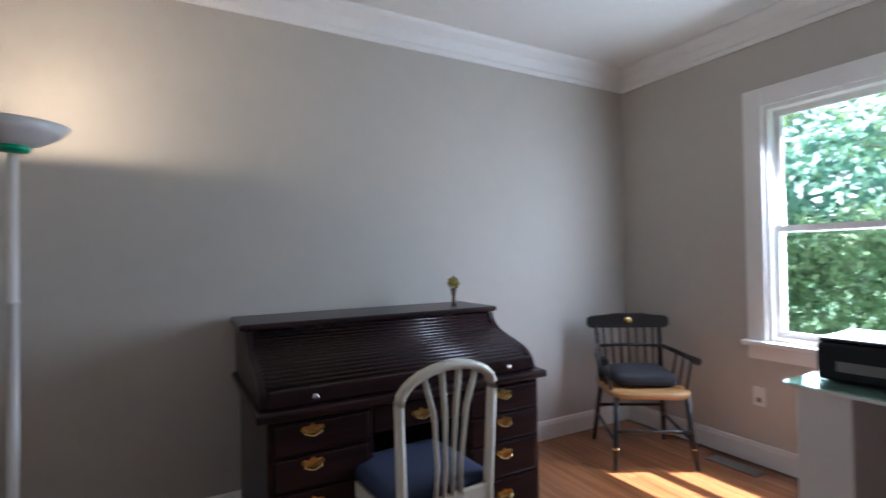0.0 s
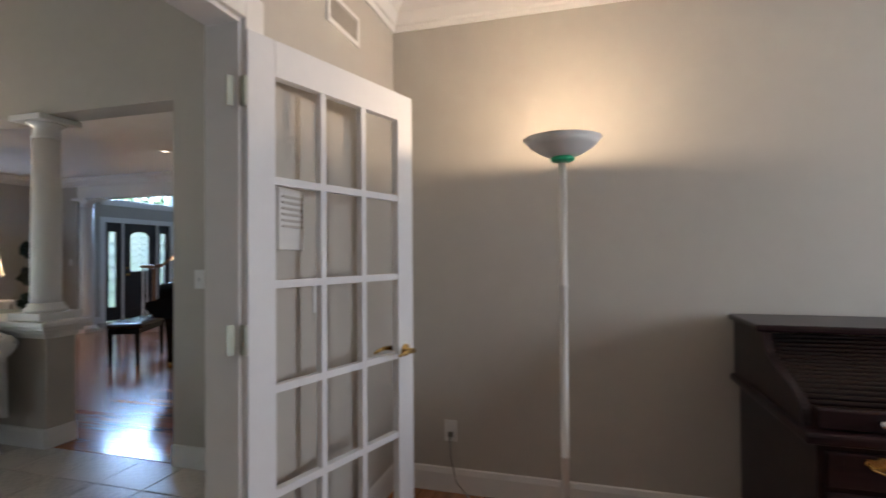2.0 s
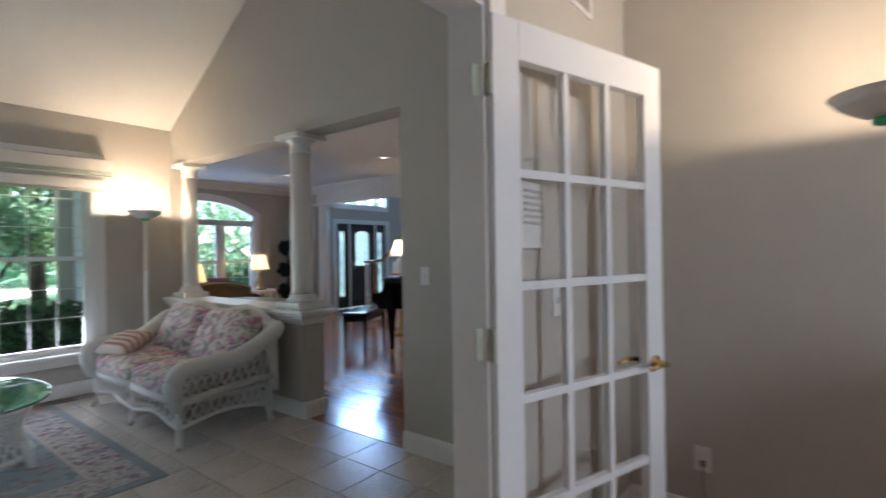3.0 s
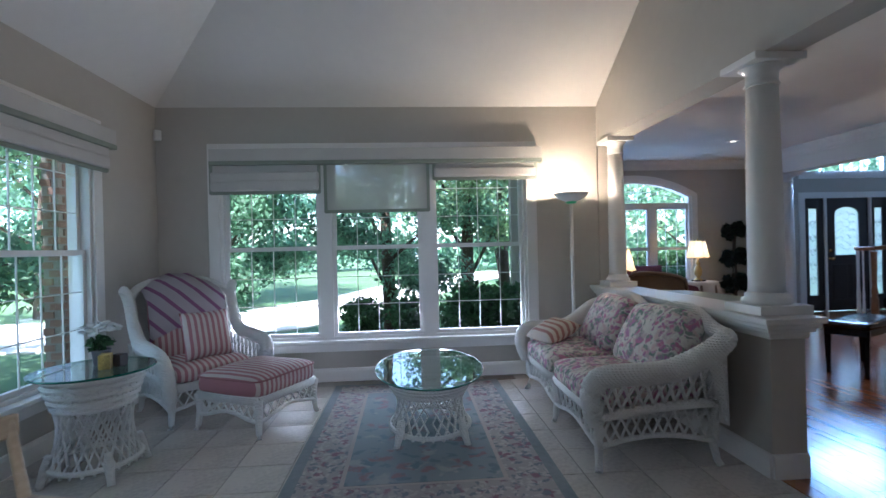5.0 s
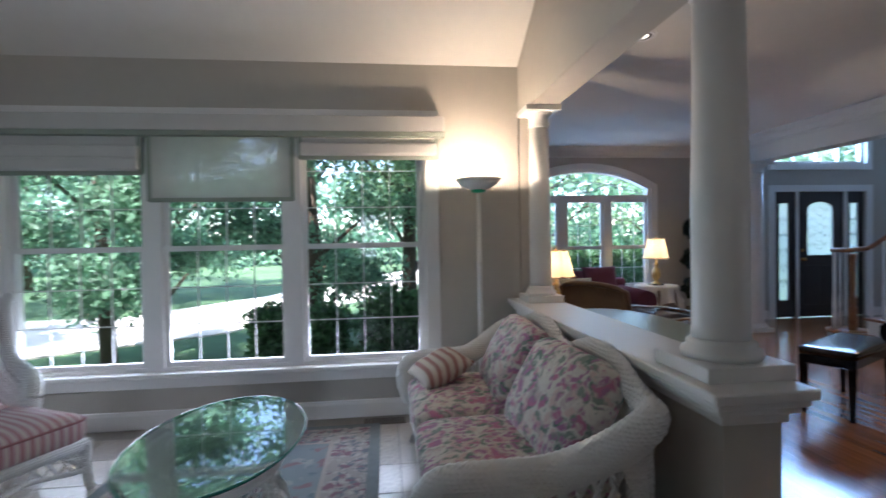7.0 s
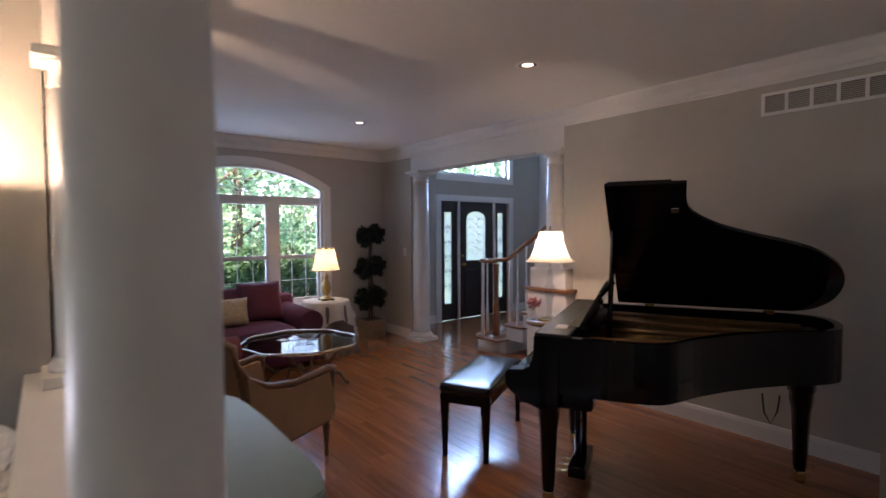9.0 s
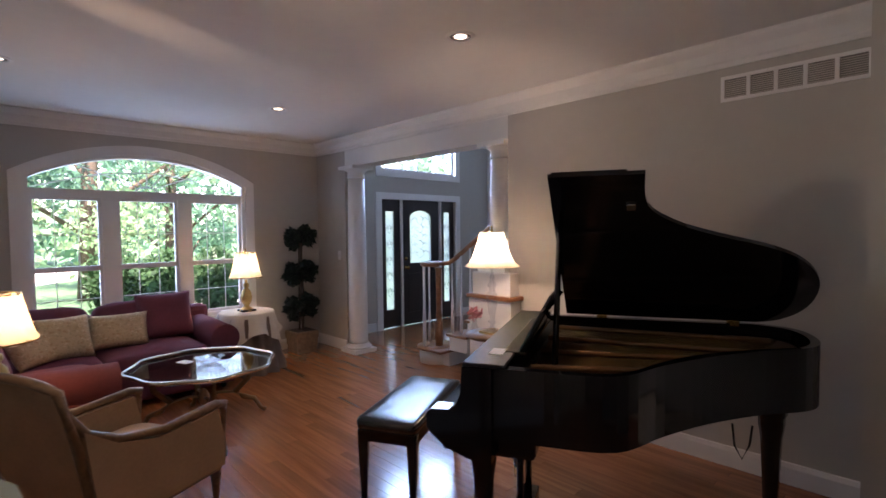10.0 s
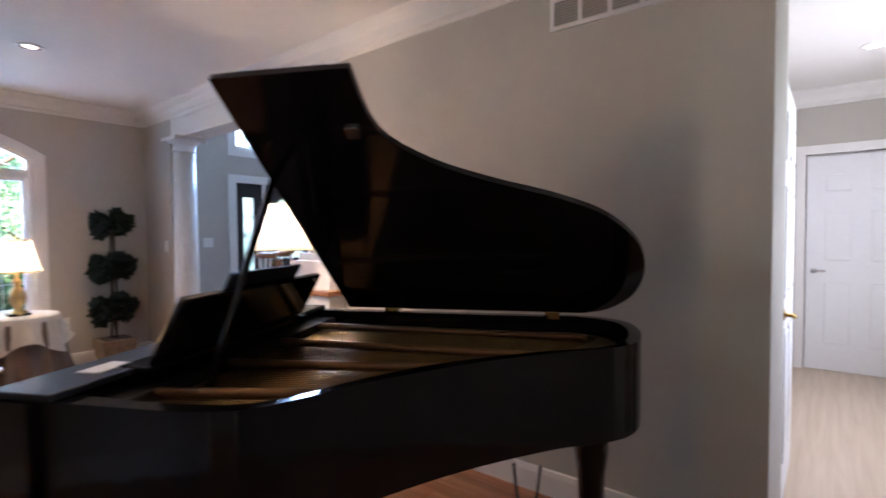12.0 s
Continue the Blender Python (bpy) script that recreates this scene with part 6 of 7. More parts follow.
part("top", lathe(NB(), [(0.001, 0.72), (0.2, 0.72), (0.205, 0.70), (0.19, 0.69), (0.001, 0.69)], 30), FRAMEWOOD, pt)
part("pedestal", lathe(NB(), [(0.14, 0), (0.15, 0.02), (0.05, 0.06), (0.025, 0.2), (0.04, 0.4), (0.025, 0.6), (0.1, 0.69)], 20), GOLD, pt)
l3 = table_lamp(-6.01, 5.85, 0.72, 0.80, 0.205, "tall crystal and brass lamp with a white pleated shade", CRYSTAL, False, True)
fl = thing("flower_vase", "small pink flower arrangement beside the lamp", "flowers", (-6.12, 5.77, 0.72))
part("vase", lathe(NB(), [(0.02, 0), (0.03, 0.04), (0.015, 0.08), (0.02, 0.1)], 12), CRYSTAL, fl)
fo = new("blossoms", leaves("blossoms", [(0, 0, 0.15)], [(0.07, 0.07, 0.06)], 160, 0.018, mat("pink_petals", (0.55, 0.22, 0.24), 0.7), 0.2))
fo.parent = fl
for k, pl_ in enumerate((l1, l2, l3)):
    point("lamp_bulb", pl_, (0.75, 0.85, 1.4)[k], (1.0, 0.70, 0.38) if k < 2 else (1.0, 0.82, 0.62), 0.03)

# topiary
tp = thing("topiary", "three-ball dark topiary in a gilt square planter", "plant", (-9.22, 5.98, 0))
bm = NB()
for k in range(3):
    prism(bm, [(-0.13 - 0.01 * k, -0.13 - 0.01 * k), (0.13 + 0.01 * k, -0.13 - 0.01 * k), (0.13 + 0.01 * k, 0.13 + 0.01 * k), (-0.13 - 0.01 * k, 0.13 + 0.01 * k)], 0.0 + 0.085 * k, 0.10 + 0.085 * k, None, 0.008)
part("planter", bm, mat("aged_gilt", (0.30, 0.20, 0.11), 0.38, metal=0.6, var=0.5, bump=0.1), tp, "gilt square planter")
part("soil", box(NB(), -0.12, -0.12, 0.24, 0.12, 0.12, 0.275), BARK, tp)
for k in range(3):
    a = k * 2.1
    part("stem", tube(NB(), [(0.03 * math.cos(a), 0.03 * math.sin(a), 0.25), (0.03 * math.cos(a + 1.5), 0.03 * math.sin(a + 1.5), 0.7), (0.02 * math.cos(a + 3), 0.02 * math.sin(a + 3), 1.45)], 0.012, 6), BARK, tp)
DARKLEAF = leaf_mat("dark_topiary_leaves", (0.018, 0.03, 0.02))
for z, r in ((0.58, 0.19), (1.0, 0.185), (1.44, 0.17)):
    cr = new("leaf_ball", leaves("leaf_ball", [(0, 0, z)] + [(r * 0.8 * math.cos(k * 2.4), r * 0.8 * math.sin(k * 2.4), z + r * (0.55 - 1.1 * k / 10)) for k in range(11)], [(r * 0.8, r * 0.8, r * 0.7)] + [(r * 0.40, r * 0.40, r * 0.36)] * 11, 1300, 0.034, DARKLEAF, 0.35))
    cr.parent = tp

# recessed ceiling lights
GLOW = mat("lit_lens", (0.9, 0.88, 0.8), 0.5, bump=0, emit=(1.0, 0.86, 0.66), power=0.6)
for x, y in ((-7.95, 5.11), (-5.62, 5.11), (-7.90, 3.17), (-5.63, 3.17)):
    cn = thing("recessed_light", "round recessed ceiling light, lit", "ceiling light", (x, y, LC), group="recessed lights")
    part("trim_ring", lathe(NB(), [(0.062, 0.0), (0.064, -0.006), (0.085, -0.006), (0.088, 0.0)], 28, cap=False), TRIM, cn)
    # flat grey disc, the shade inside the can put into its colour
    part("baffle", lathe(NB(), [(0.001, -0.002), (0.062, -0.002), (0.062, -0.0005)], 24), GRILLE, cn, "flat disc coloured as the shaded inside of the can")
    part("lens", lathe(NB(), [(0.001, -0.005), (0.036, -0.004), (0.04, -0.002)], 24), GLOW, cn)
    sp = new("downlight", bpy.data.lights.new("downlight", "SPOT"))
    sp.data.energy, sp.data.color, sp.data.spot_size, sp.data.spot_blend, sp.data.shadow_soft_size = 3.0, (1.0, 0.78, 0.50), radians(105), 0.6, 0.05
    sp.matrix_world = look((x, y, LC - 0.02), (x, y + 0.001, 0))

# arched window
aw = thing("window_4", "white arched triple window with a fan light", "window", kind="structure")
inn = arch(ARCH_Y0, ARCH_Y1, ARCH_Z0, ARCH_SP, ARCH_TOP)
outn = arch(ARCH_Y0 - 0.10, ARCH_Y1 + 0.10, ARCH_Z0 - 0.10, ARCH_SP + 0.05, ARCH_TOP + 0.095)
part("casing", ring_yz(NB(), outn, inn, LX0, LX0 + 0.022), TRIM, aw)
part("window_frame", ring_yz(NB(), inn, arch(ARCH_Y0 + 0.04, ARCH_Y1 - 0.04, ARCH_Z0 + 0.04, ARCH_SP, ARCH_TOP - 0.035), LX0 - 0.13, LX0 - 0.002), TRIM, aw)
xw0, xw1 = LX0 - 0.11, LX0 - 0.03
bm = NB()
for yc, hw in ((4.05, 0.065), (4.745, 0.06)):
    box(bm, xw0, yc - hw, ARCH_Z0 + 0.04, xw1, yc + hw, 1.87)
box(bm, xw0 - 0.002, ARCH_Y0 + 0.04, 1.87, xw1 + 0.004, ARCH_Y1 - 0.04, 1.945)
part("mullions", bm, TRIM, aw)
for ya, yb in ((3.42, 3.985), (4.115, 4.685), (4.805, 5.38)):
    bm = NB()
    for a in (ya, yb - 0.03):
        box(bm, xw0 + 0.02, a, 0.59, xw1 - 0.02, a + 0.03, 1.87)
    for z in (0.59, 1.14, 1.84):
        box(bm, xw0 + 0.019, ya + 0.03, z, xw1 - 0.019, yb - 0.03, z + 0.03 + (0.02 if z == 1.14 else 0))
    s = part("sash", bm, TRIM, aw)
    bm = NB()
    for k in (1, 2):
        y = ya + (yb - ya) * k / 3
        box(bm, LX0 - 0.075, y - 0.0035, 0.62, LX0 - 0.068, y + 0.0035, 1.84)
    for z in (0.86, 1.50):
        box(bm, LX0 - 0.0755, ya + 0.03, z - 0.0035, LX0 - 0.0675, yb - 0.03, z + 0.0035)
    part("muntins", bm, TRIM, s)
    g = part("pane", box(NB(), LX0 - 0.081, ya + 0.02, 0.61, LX0 - 0.077, yb - 0.02, 1.85), GLASS, s)
    g.visible_shadow = False
bm = NB()
cy, w_ = (ARCH_Y0 + ARCH_Y1) / 2, (ARCH_Y1 - ARCH_Y0) / 2 - 0.04
rad_ = (w_ * w_ + 0.25 ** 2) / 0.5


def fan_top(y):
    return 2.285 - rad_ + math.sqrt(rad_ * rad_ - (y - cy) ** 2)


for k in (-0.62, -0.28, 0.0, 0.28, 0.62):
    tube(bm, [(LX0 - 0.07, cy + 0.10 * k, 1.98), (LX0 - 0.07, cy + w_ * k, fan_top(cy + w_ * k))], 0.006, 5)
for k in range(2):
    sg = 1 - 2 * k
    tube(bm, [(LX0 - 0.07, cy + sg * w_ * (0.98 - 0.98 * i / 16), 1.955 + 0.19 * math.sin(math.pi / 2 * i / 16)) for i in range(17)], 0.006, 5)
tube(bm, [(LX0 - 0.07, cy + 0.10 * math.cos(math.pi * i / 16), 1.945 + 0.05 * math.sin(math.pi * i / 16)) for i in range(17)], 0.008, 5)
part("fan_muntins", bm, TRIM, aw)
bm = NB()
prism(bm, [(y, z) for y, z in arch(ARCH_Y0 + 0.03, ARCH_Y1 - 0.03, 1.93, 2.02, ARCH_TOP - 0.03)], LX0 - 0.081, LX0 - 0.077, Matrix(((0, 0, 1, 0), (1, 0, 0, 0), (0, 1, 0, 0), (0, 0, 0, 1))))
g = part("fan_pane", bm, GLASS, aw)
g.visible_shadow = False

# ---- foyer ----
fd = thing("door_1", "dark brown front door with arched glass and two sidelights", "door", kind="structure")
part("door_casing", box(box(box(NB(), FX0, DY0 - 0.105, 0, FX0 + 0.022, DY0, 2.08), FX0, DY1, 0, FX0 + 0.022, DY1 + 0.105, 2.08), FX0, DY0, 1.98, FX0 + 0.022, DY1, 2.08), TRIM, fd)
bm = NB()
for y in (7.85, 8.69):
    box(bm, FX0 - 0.12, y, 0, FX0 - 0.01, y + 0.04, 1.98)
part("posts", bm, TRIM, fd)


def leaded_mat(name):
    """Textured door glass that blurs what stands behind it."""
    m = bpy.data.materials.new(name)
    m.use_nodes = True
    n, l = m.node_tree.nodes, m.node_tree.links
    rf, tl, mx, nz, bp = n.new("ShaderNodeBsdfRefraction"), n.new("ShaderNodeBsdfTranslucent"), n.new("ShaderNodeMixShader"), n.new("ShaderNodeTexVoronoi"), n.new("ShaderNodeBump")
    rf.inputs["Color"].default_value, rf.inputs["Roughness"].default_value, rf.inputs["IOR"].default_value = (0.95, 0.98, 1, 1), 0.22, 1.3
    tl.inputs[0].default_value = (0.92, 0.95, 1, 1)
    nz.inputs["Scale"].default_value = 38
    bp.inputs["Strength"].default_value, bp.inputs["Distance"].default_value = 0.5, 0.01
    l.new(nz.outputs["Distance"], bp.inputs["Height"]), l.new(bp.outputs[0], rf.inputs["Normal"])
    mx.inputs[0].default_value = 0.35
    l.new(rf.outputs[0], mx.inputs[1]), l.new(tl.outputs[0], mx.inputs[2]), l.new(mx.outputs[0], n["Material Output"].inputs[0])
    return m


LEADED = leaded_mat("leaded_glass")
LEAD = mat("lead_came", (0.20, 0.21, 0.22), 0.4, 0.6)
xd = FX0 - 0.06


def glazed(nm, y0, y1, gy0, gy1, gz0, gz1, arched):
    bm = NB()
    box(bm, xd - 0.02, y0, 0.01, xd + 0.02, gy0, 1.98), box(bm, xd - 0.02, gy1, 0.01, xd + 0.02, y1, 1.98)
    box(bm, xd - 0.02, gy0, 0.01, xd + 0.02, gy1, gz0)
    cyy, ww = (gy0 + gy1) / 2, (gy1 - gy0) / 2
    if arched:
        n = 16
        sp_ = gz1 - 0.12
        for k in range(n):
            a0, a1 = math.pi * k / n, math.pi * (k + 1) / n
            q = [(cyy + ww * math.cos(a0), sp_ + 0.12 * math.sin(a0)), (cyy + ww * math.cos(a0), 1.98), (cyy + ww * math.cos(a1), 1.98), (cyy + ww * math.cos(a1), sp_ + 0.12 * math.sin(a1))]
            prism(bm, q, xd - 0.02, xd + 0.02, Matrix(((0, 0, 1, 0), (1, 0, 0, 0), (0, 1, 0, 0), (0, 0, 0, 1))))
    else:
        box(bm, xd - 0.02, gy0, gz1, xd + 0.02, gy1, 1.98)
    p = part(nm, bm, DARKDOOR, fd)
    g = part("pane", box(NB(), xd - 0.003, gy0 - 0.005, gz0 - 0.005, xd + 0.003, gy1 + 0.005, gz1 + 0.005), LEADED, p)
    g.visible_shadow = False
    bm = NB()
    h_ = gz1 - gz0
    for k in range(5):
        z = gz0 + h_ * (0.18 + 0.16 * k)
        for s in (-1, 1):
            tube(bm, [(xd + 0.005, cyy, z - 0.07), (xd + 0.005, cyy + s * ww * 0.55, z), (xd + 0.005, cyy, z + 0.07)], 0.004, 4)
            tube(bm, [(xd + 0.005, cyy + s * ww * 0.2, z), (xd + 0.005, cyy + s * ww * 0.5, z + 0.05), (xd + 0.005, cyy + s * ww * 0.75, z)], 0.006, 4)
    for s in (-0.85, 0.85):
        tube(bm, [(xd + 0.005, cyy + s * ww, gz0), (xd + 0.005, cyy + s * ww, gz1 - (0.08 if arched else 0))], 0.004, 4)
    part("leading", bm, LEAD, p, "ornamental leading")
    return p


glazed("sidelight", 7.465, 7.85, 7.57, 7.74, 0.28, 1.80, False)
dl = glazed("door_leaf", 7.895, 8.685, 8.06, 8.52, 0.98, 1.82, True)
glazed("sidelight", 8.735, 9.045, 8.81, 8.96, 0.28, 1.80, False)
for y0, y1 in ((8.01, 8.27), (8.33, 8.59)):
    part("raised_panel", box(NB(), xd + 0.018, y0, 0.2, xd + 0.03, y1, 0.82, bev=0.008), DARKDOOR, dl)
part("door_knob", lathe(NB(), [(0.03, 0), (0.03, 0.006), (0.012, 0.012), (0.012, 0.035), (0.03, 0.05), (0.03, 0.065), (0.01, 0.078)], 18, pose(xd + 0.02, 7.965, 0.92, 0, 90, 0)), BRASS, dl, "brass knob")
part("deadbolt", lathe(NB(), [(0.028, 0), (0.028, 0.012), (0.01, 0.02)], 18, pose(xd + 0.02, 7.965, 1.06, 0, 90, 0)), BRASS, dl)
tw = thing("window_5", "white transom window over the front door", "window", kind="structure")
bm = NB()
for a in ((DY0 - 0.1, 2.32, DY1 + 0.1, 2.42), (DY0 - 0.1, 3.05, DY1 + 0.1, 3.14), (DY0 - 0.1, 2.42, DY0, 3.05), (DY1, 2.42, DY1 + 0.1, 3.05)):
    box(bm, FX0, a[0], a[1], FX0 + 0.022, a[2], a[3])
part("casing", bm, TRIM, tw)
bm = NB()
for k in range(5):
    y = DY0 + 1.55 * k / 4
    w_ = 0.04 if k in (0, 4) else 0.014
    box(bm, FX0 - 0.1, y, 2.42, FX0 - 0.05, y + w_, 3.05)
box(bm, FX0 - 0.1, DY0, 2.42, FX0 - 0.05, DY1, 2.46), box(bm, FX0 - 0.1, DY0, 2.74, FX0 - 0.052, DY1, 2.755)
part("window_frame", bm, TRIM, tw)
g = part("pane", box(NB(), FX0 - 0.08, DY0 + 0.01, 2.44, FX0 - 0.076, DY1 - 0.01, 3.04), GLASS, tw)
g.visible_shadow = False

# stairs
TREADW = wood_mat("stair_oak", (0.22, 0.09, 0.035), (0.36, 0.16, 0.07), 0.3)
stairs = thing("staircase", "white and oak staircase with turned balusters", "staircase", (-0.28, 0.27, 0), kind="structure")
for i in range(11):
    x = -7.38 + 0.27 * i
    z = 0.185 * (i + 1)
    part("riser", box(NB(), x, 6.50, z - 0.185, x + 0.26, 7.55, z - 0.03), TRIM, stairs)
    part("tread", box(NB(), x - 0.03, 6.47 if i else 6.36, z - 0.03, x + 0.27, 7.56, z, bev=0.008), TREADW, stairs)
nose = part("starting_step", lathe(NB(), [(0.001, 0), (0.20, 0), (0.20, 0.155), (0.001, 0.155)], 24, pose(-7.40, 6.58, 0)), TRIM, stairs)
part("starting_tread", lathe(NB(), [(0.001, 0.156), (0.225, 0.156), (0.23, 0.17), (0.225, 0.186), (0.001, 0.186)], 28, pose(-7.40, 6.58, 0)), TREADW, stairs)
part("newel", lathe(NB(), [(0.045, 0.186), (0.045, 0.45), (0.03, 0.47), (0.04, 0.52), (0.028, 0.6), (0.035, 1.05), (0.045, 1.08)], 14, pose(-7.36, 6.58, 0)), TREADW, stairs)
for k in range(4):
    a = 2.2 + k * 0.75
    part("baluster", lathe(NB(), [(0.017, 0.186), (0.017, 0.38), (0.011, 0.40), (0.018, 0.46), (0.010, 0.6), (0.012, 1.1)], 10, pose(-7.40 + 0.15 * math.cos(a), 6.58 + 0.15 * math.sin(a), 0)), TRIM, stairs)
for k in range(7):
    x = -7.12 + 0.135 * k
    z0 = 0.185 * (int((x + 7.41) / 0.27) + 1)
    z1 = 1.14 + max(0.0, (x + 7.12)) * 0.685
    part("baluster", lathe(NB(), [(0.017, z0), (0.017, z0 + 0.2), (0.011, z0 + 0.22), (0.018, z0 + 0.28), (0.010, z0 + 0.42), (0.012, z1)], 10, pose(x, 6.56, 0)), TRIM, stairs)
rail = [(-7.40 + 0.15 * math.cos(a), 6.58 + 0.15 * math.sin(a), 1.12) for a in [math.radians(d) for d in range(330, 80, -20)]]
rail += [(-7.3, 6.56, 1.13), (-7.15, 6.56, 1.145), (-7.0, 6.56, 1.24), (-6.6, 6.56, 1.51), (-5.6, 6.56, 2.2)]
part("handrail", tube(NB(), rail, 0.033, 10, flat=0.8), TREADW, stairs, "dark oak handrail with a volute")
ped = structure("column_pedestal", box(box(NB(), -6.62, 6.26, 0, -6.15, 6.70, 0.90), -6.60, 6.28, 0.935, -6.17, 6.68, 1.13, bev=0.003), TRIM, "white pedestal under the column", "pedestal")
part("nosing", box(NB(), -6.64, 6.23, 0.90, -6.12, 6.72, 0.935, bev=0.008), TREADW, ped)

# ---- kitchen passage ----


def panel_door(name, label, x, y, z, turn, w, h, six=True, handle=0.06):
    t = thing(name, label, "door", (x, y, z), turn)
    part("slab", box(NB(), 0, -0.018, 0, w, 0.018, h, bev=0.002), DOORW, t)
    for c0, c1 in ((0.11, w / 2 - 0.04), (w / 2 + 0.04, w - 0.11)):
        for z0, z1 in ((0.22, 0.86), (1.0, 1.52), (1.64, 1.86)):
            part("raised_panel", box(NB(), c0 * 1.0 + 0.03, -0.026, z0 + 0.03, c1 - 0.03, 0.026, z1 - 0.03, bev=0.01), DOORW, t)
            bm = NB()
            for a in ((c0, z0, c1, z0 + 0.012), (c0, z1 - 0.012, c1, z1), (c0, z0 + 0.012, c0 + 0.012, z1 - 0.012), (c1 - 0.012, z0 + 0.012, c1, z1 - 0.012)):
                box(bm, a[0], -0.023, a[1], a[2], 0.023, a[3])
            part("panel_moulding", bm, DOORW, t)
    for s in (-1, 1):
        bm = lathe(NB(), [(0.026, 0), (0.026, 0.006), (0.01, 0.012), (0.01, 0.045)], 14, pose(handle, s * 0.018, 0.93, -90 * s, 0, 0))
        tube(bm, [(handle, s * 0.063, 0.93), (handle + 0.09, s * 0.063, 0.935)], [0.01, 0.008], 8)
        part("door_handle", bm, CHROME if six else BRASS, t)
    return t


panel_door("panel_door", "closed white six-panel passage door", -3.70, 9.99, 0.008, 0, 0.80, 2.0)
panel_door("panel_door", "open white panelled door seen nearly edge-on", -3.70, 7.60, 0.008, -90, 0.78, 2.0, False, 0.72)
structure("door_backing", box(NB(), -3.77, KY1 + 0.075, 0.004, -2.83, KY1 + 0.119, 2.06), TRIM, "plain backing behind the passage door", "trim")
bm = NB()
box(bm, -3.785, KY1 - 0.02, 0, -3.71, KY1, 2.11), box(bm, -2.89, KY1 - 0.02, 0, -2.81, KY1, 2.11), box(bm, -3.71, KY1 - 0.02, 2.03, -2.89, KY1, 2.11)
structure("trim_passage_casing", bm, TRIM, "white door casing", "trim")
crown("trim_crown_passage", (LX1, KY1), (-3.87, KY1), 2.62)
cn = thing("recessed_light", "round recessed light in the passage ceiling", "ceiling light", (-3.29, 8.8, 2.62))
part("trim_ring", lathe(NB(), [(0.062, 0.0), (0.064, -0.006), (0.085, -0.006), (0.088, 0.0)], 28, cap=False), TRIM, cn)
part("lens", lathe(NB(), [(0.001, -0.003), (0.062, -0.003), (0.062, -0.001)], 24), GLOW, cn)

# ---- office things ----
CHERRY = wood_mat("dark_cherry", (0.009, 0.004, 0.005), (0.026, 0.010, 0.010), 0.28, (1.0, 18, 18), coat=0.0)
CHERRY.node_tree.nodes["Principled BSDF"].inputs["Specular IOR Level"].default_value = 0.3
rd = thing("rolltop_desk", "dark cherry roll-top desk with brass drawer pulls", "desk", (0.885, 2.59, 0))
dw, dd = 0.645, 0.78
for nm, x0, x1 in (("left_pedestal", -dw + 0.02, -0.22), ("right_pedestal", 0.22, dw - 0.02)):
    p = part(nm, box(NB(), x0, -dd, 0.06, x1, 0, 0.70, bev=0.004), CHERRY, rd)
    part("plinth", box(NB(), x0 - 0.012, -dd - 0.012, 0, x1 + 0.012, 0.0, 0.06, bev=0.005), CHERRY, p)
    for k, (z0, z1) in enumerate(((0.57, 0.68), (0.44, 0.555), (0.275, 0.425), (0.08, 0.26))):
        dr = part("drawer", box(NB(), x0 + 0.02, -dd - 0.014, z0, x1 - 0.02, -dd, z1, bev=0.006), CHERRY, p)
bm_h = NB()
prism(bm_h, [(-0.045, 0.0), (-0.03, -0.014), (0, -0.02), (0.03, -0.014), (0.045, 0.0), (0.035, 0.014), (0.015, 0.012), (0, 0.024), (-0.015, 0.012), (-0.035, 0.014)], 0, 0.003, Matrix(((1, 0, 0, 0), (0, 0, -1, 0), (0, 1, 0, 0), (0, 0, 0, 1))))
tube(bm_h, [(-0.034, -0.006, 0.002), (-0.03, -0.02, -0.012), (0, -0.024, -0.022), (0.03, -0.02, -0.012), (0.034, -0.006, 0.002)], 0.0035, 6)
me_h = done("pull", bm_h, BRASS)
for cx in (-0.465, 0.41):
    for z in (0.655, 0.53, 0.385, 0.20):
        ob = new("drawer_pull", me_h)
        ob.parent = rd
        ob.location = (cx, -dd - 0.014, z)
kd = part("centre_drawer", box(NB(), -0.21, -dd + 0.01, 0.58, 0.21, -dd + 0.04, 0.685, bev=0.005), CHERRY, rd)
ob = new("drawer_pull", me_h)
ob.parent, ob.location = rd, (0, -dd + 0.01, 0.63)
part("kneehole_back", box(NB(), -0.22, -0.06, 0.06, 0.22, -0.03, 0.7), CHERRY, rd)
part("writing_top", box(NB(), -dw - 0.02, -dd - 0.03, 0.70, dw + 0.02, 0, 0.735, bev=0.010), CHERRY, rd)


def sc(t):
    """The S-curve of the roll front, from the top shelf to the writing top."""
    k = min(1, max(0, t))
    return -0.38 - 0.36 * (k - 0.72 * math.sin(2 * math.pi * k) / (2 * math.pi)), 0.98 - 0.242 * (k + 0.35 * math.sin(2 * math.pi * k) / (2 * math.pi))


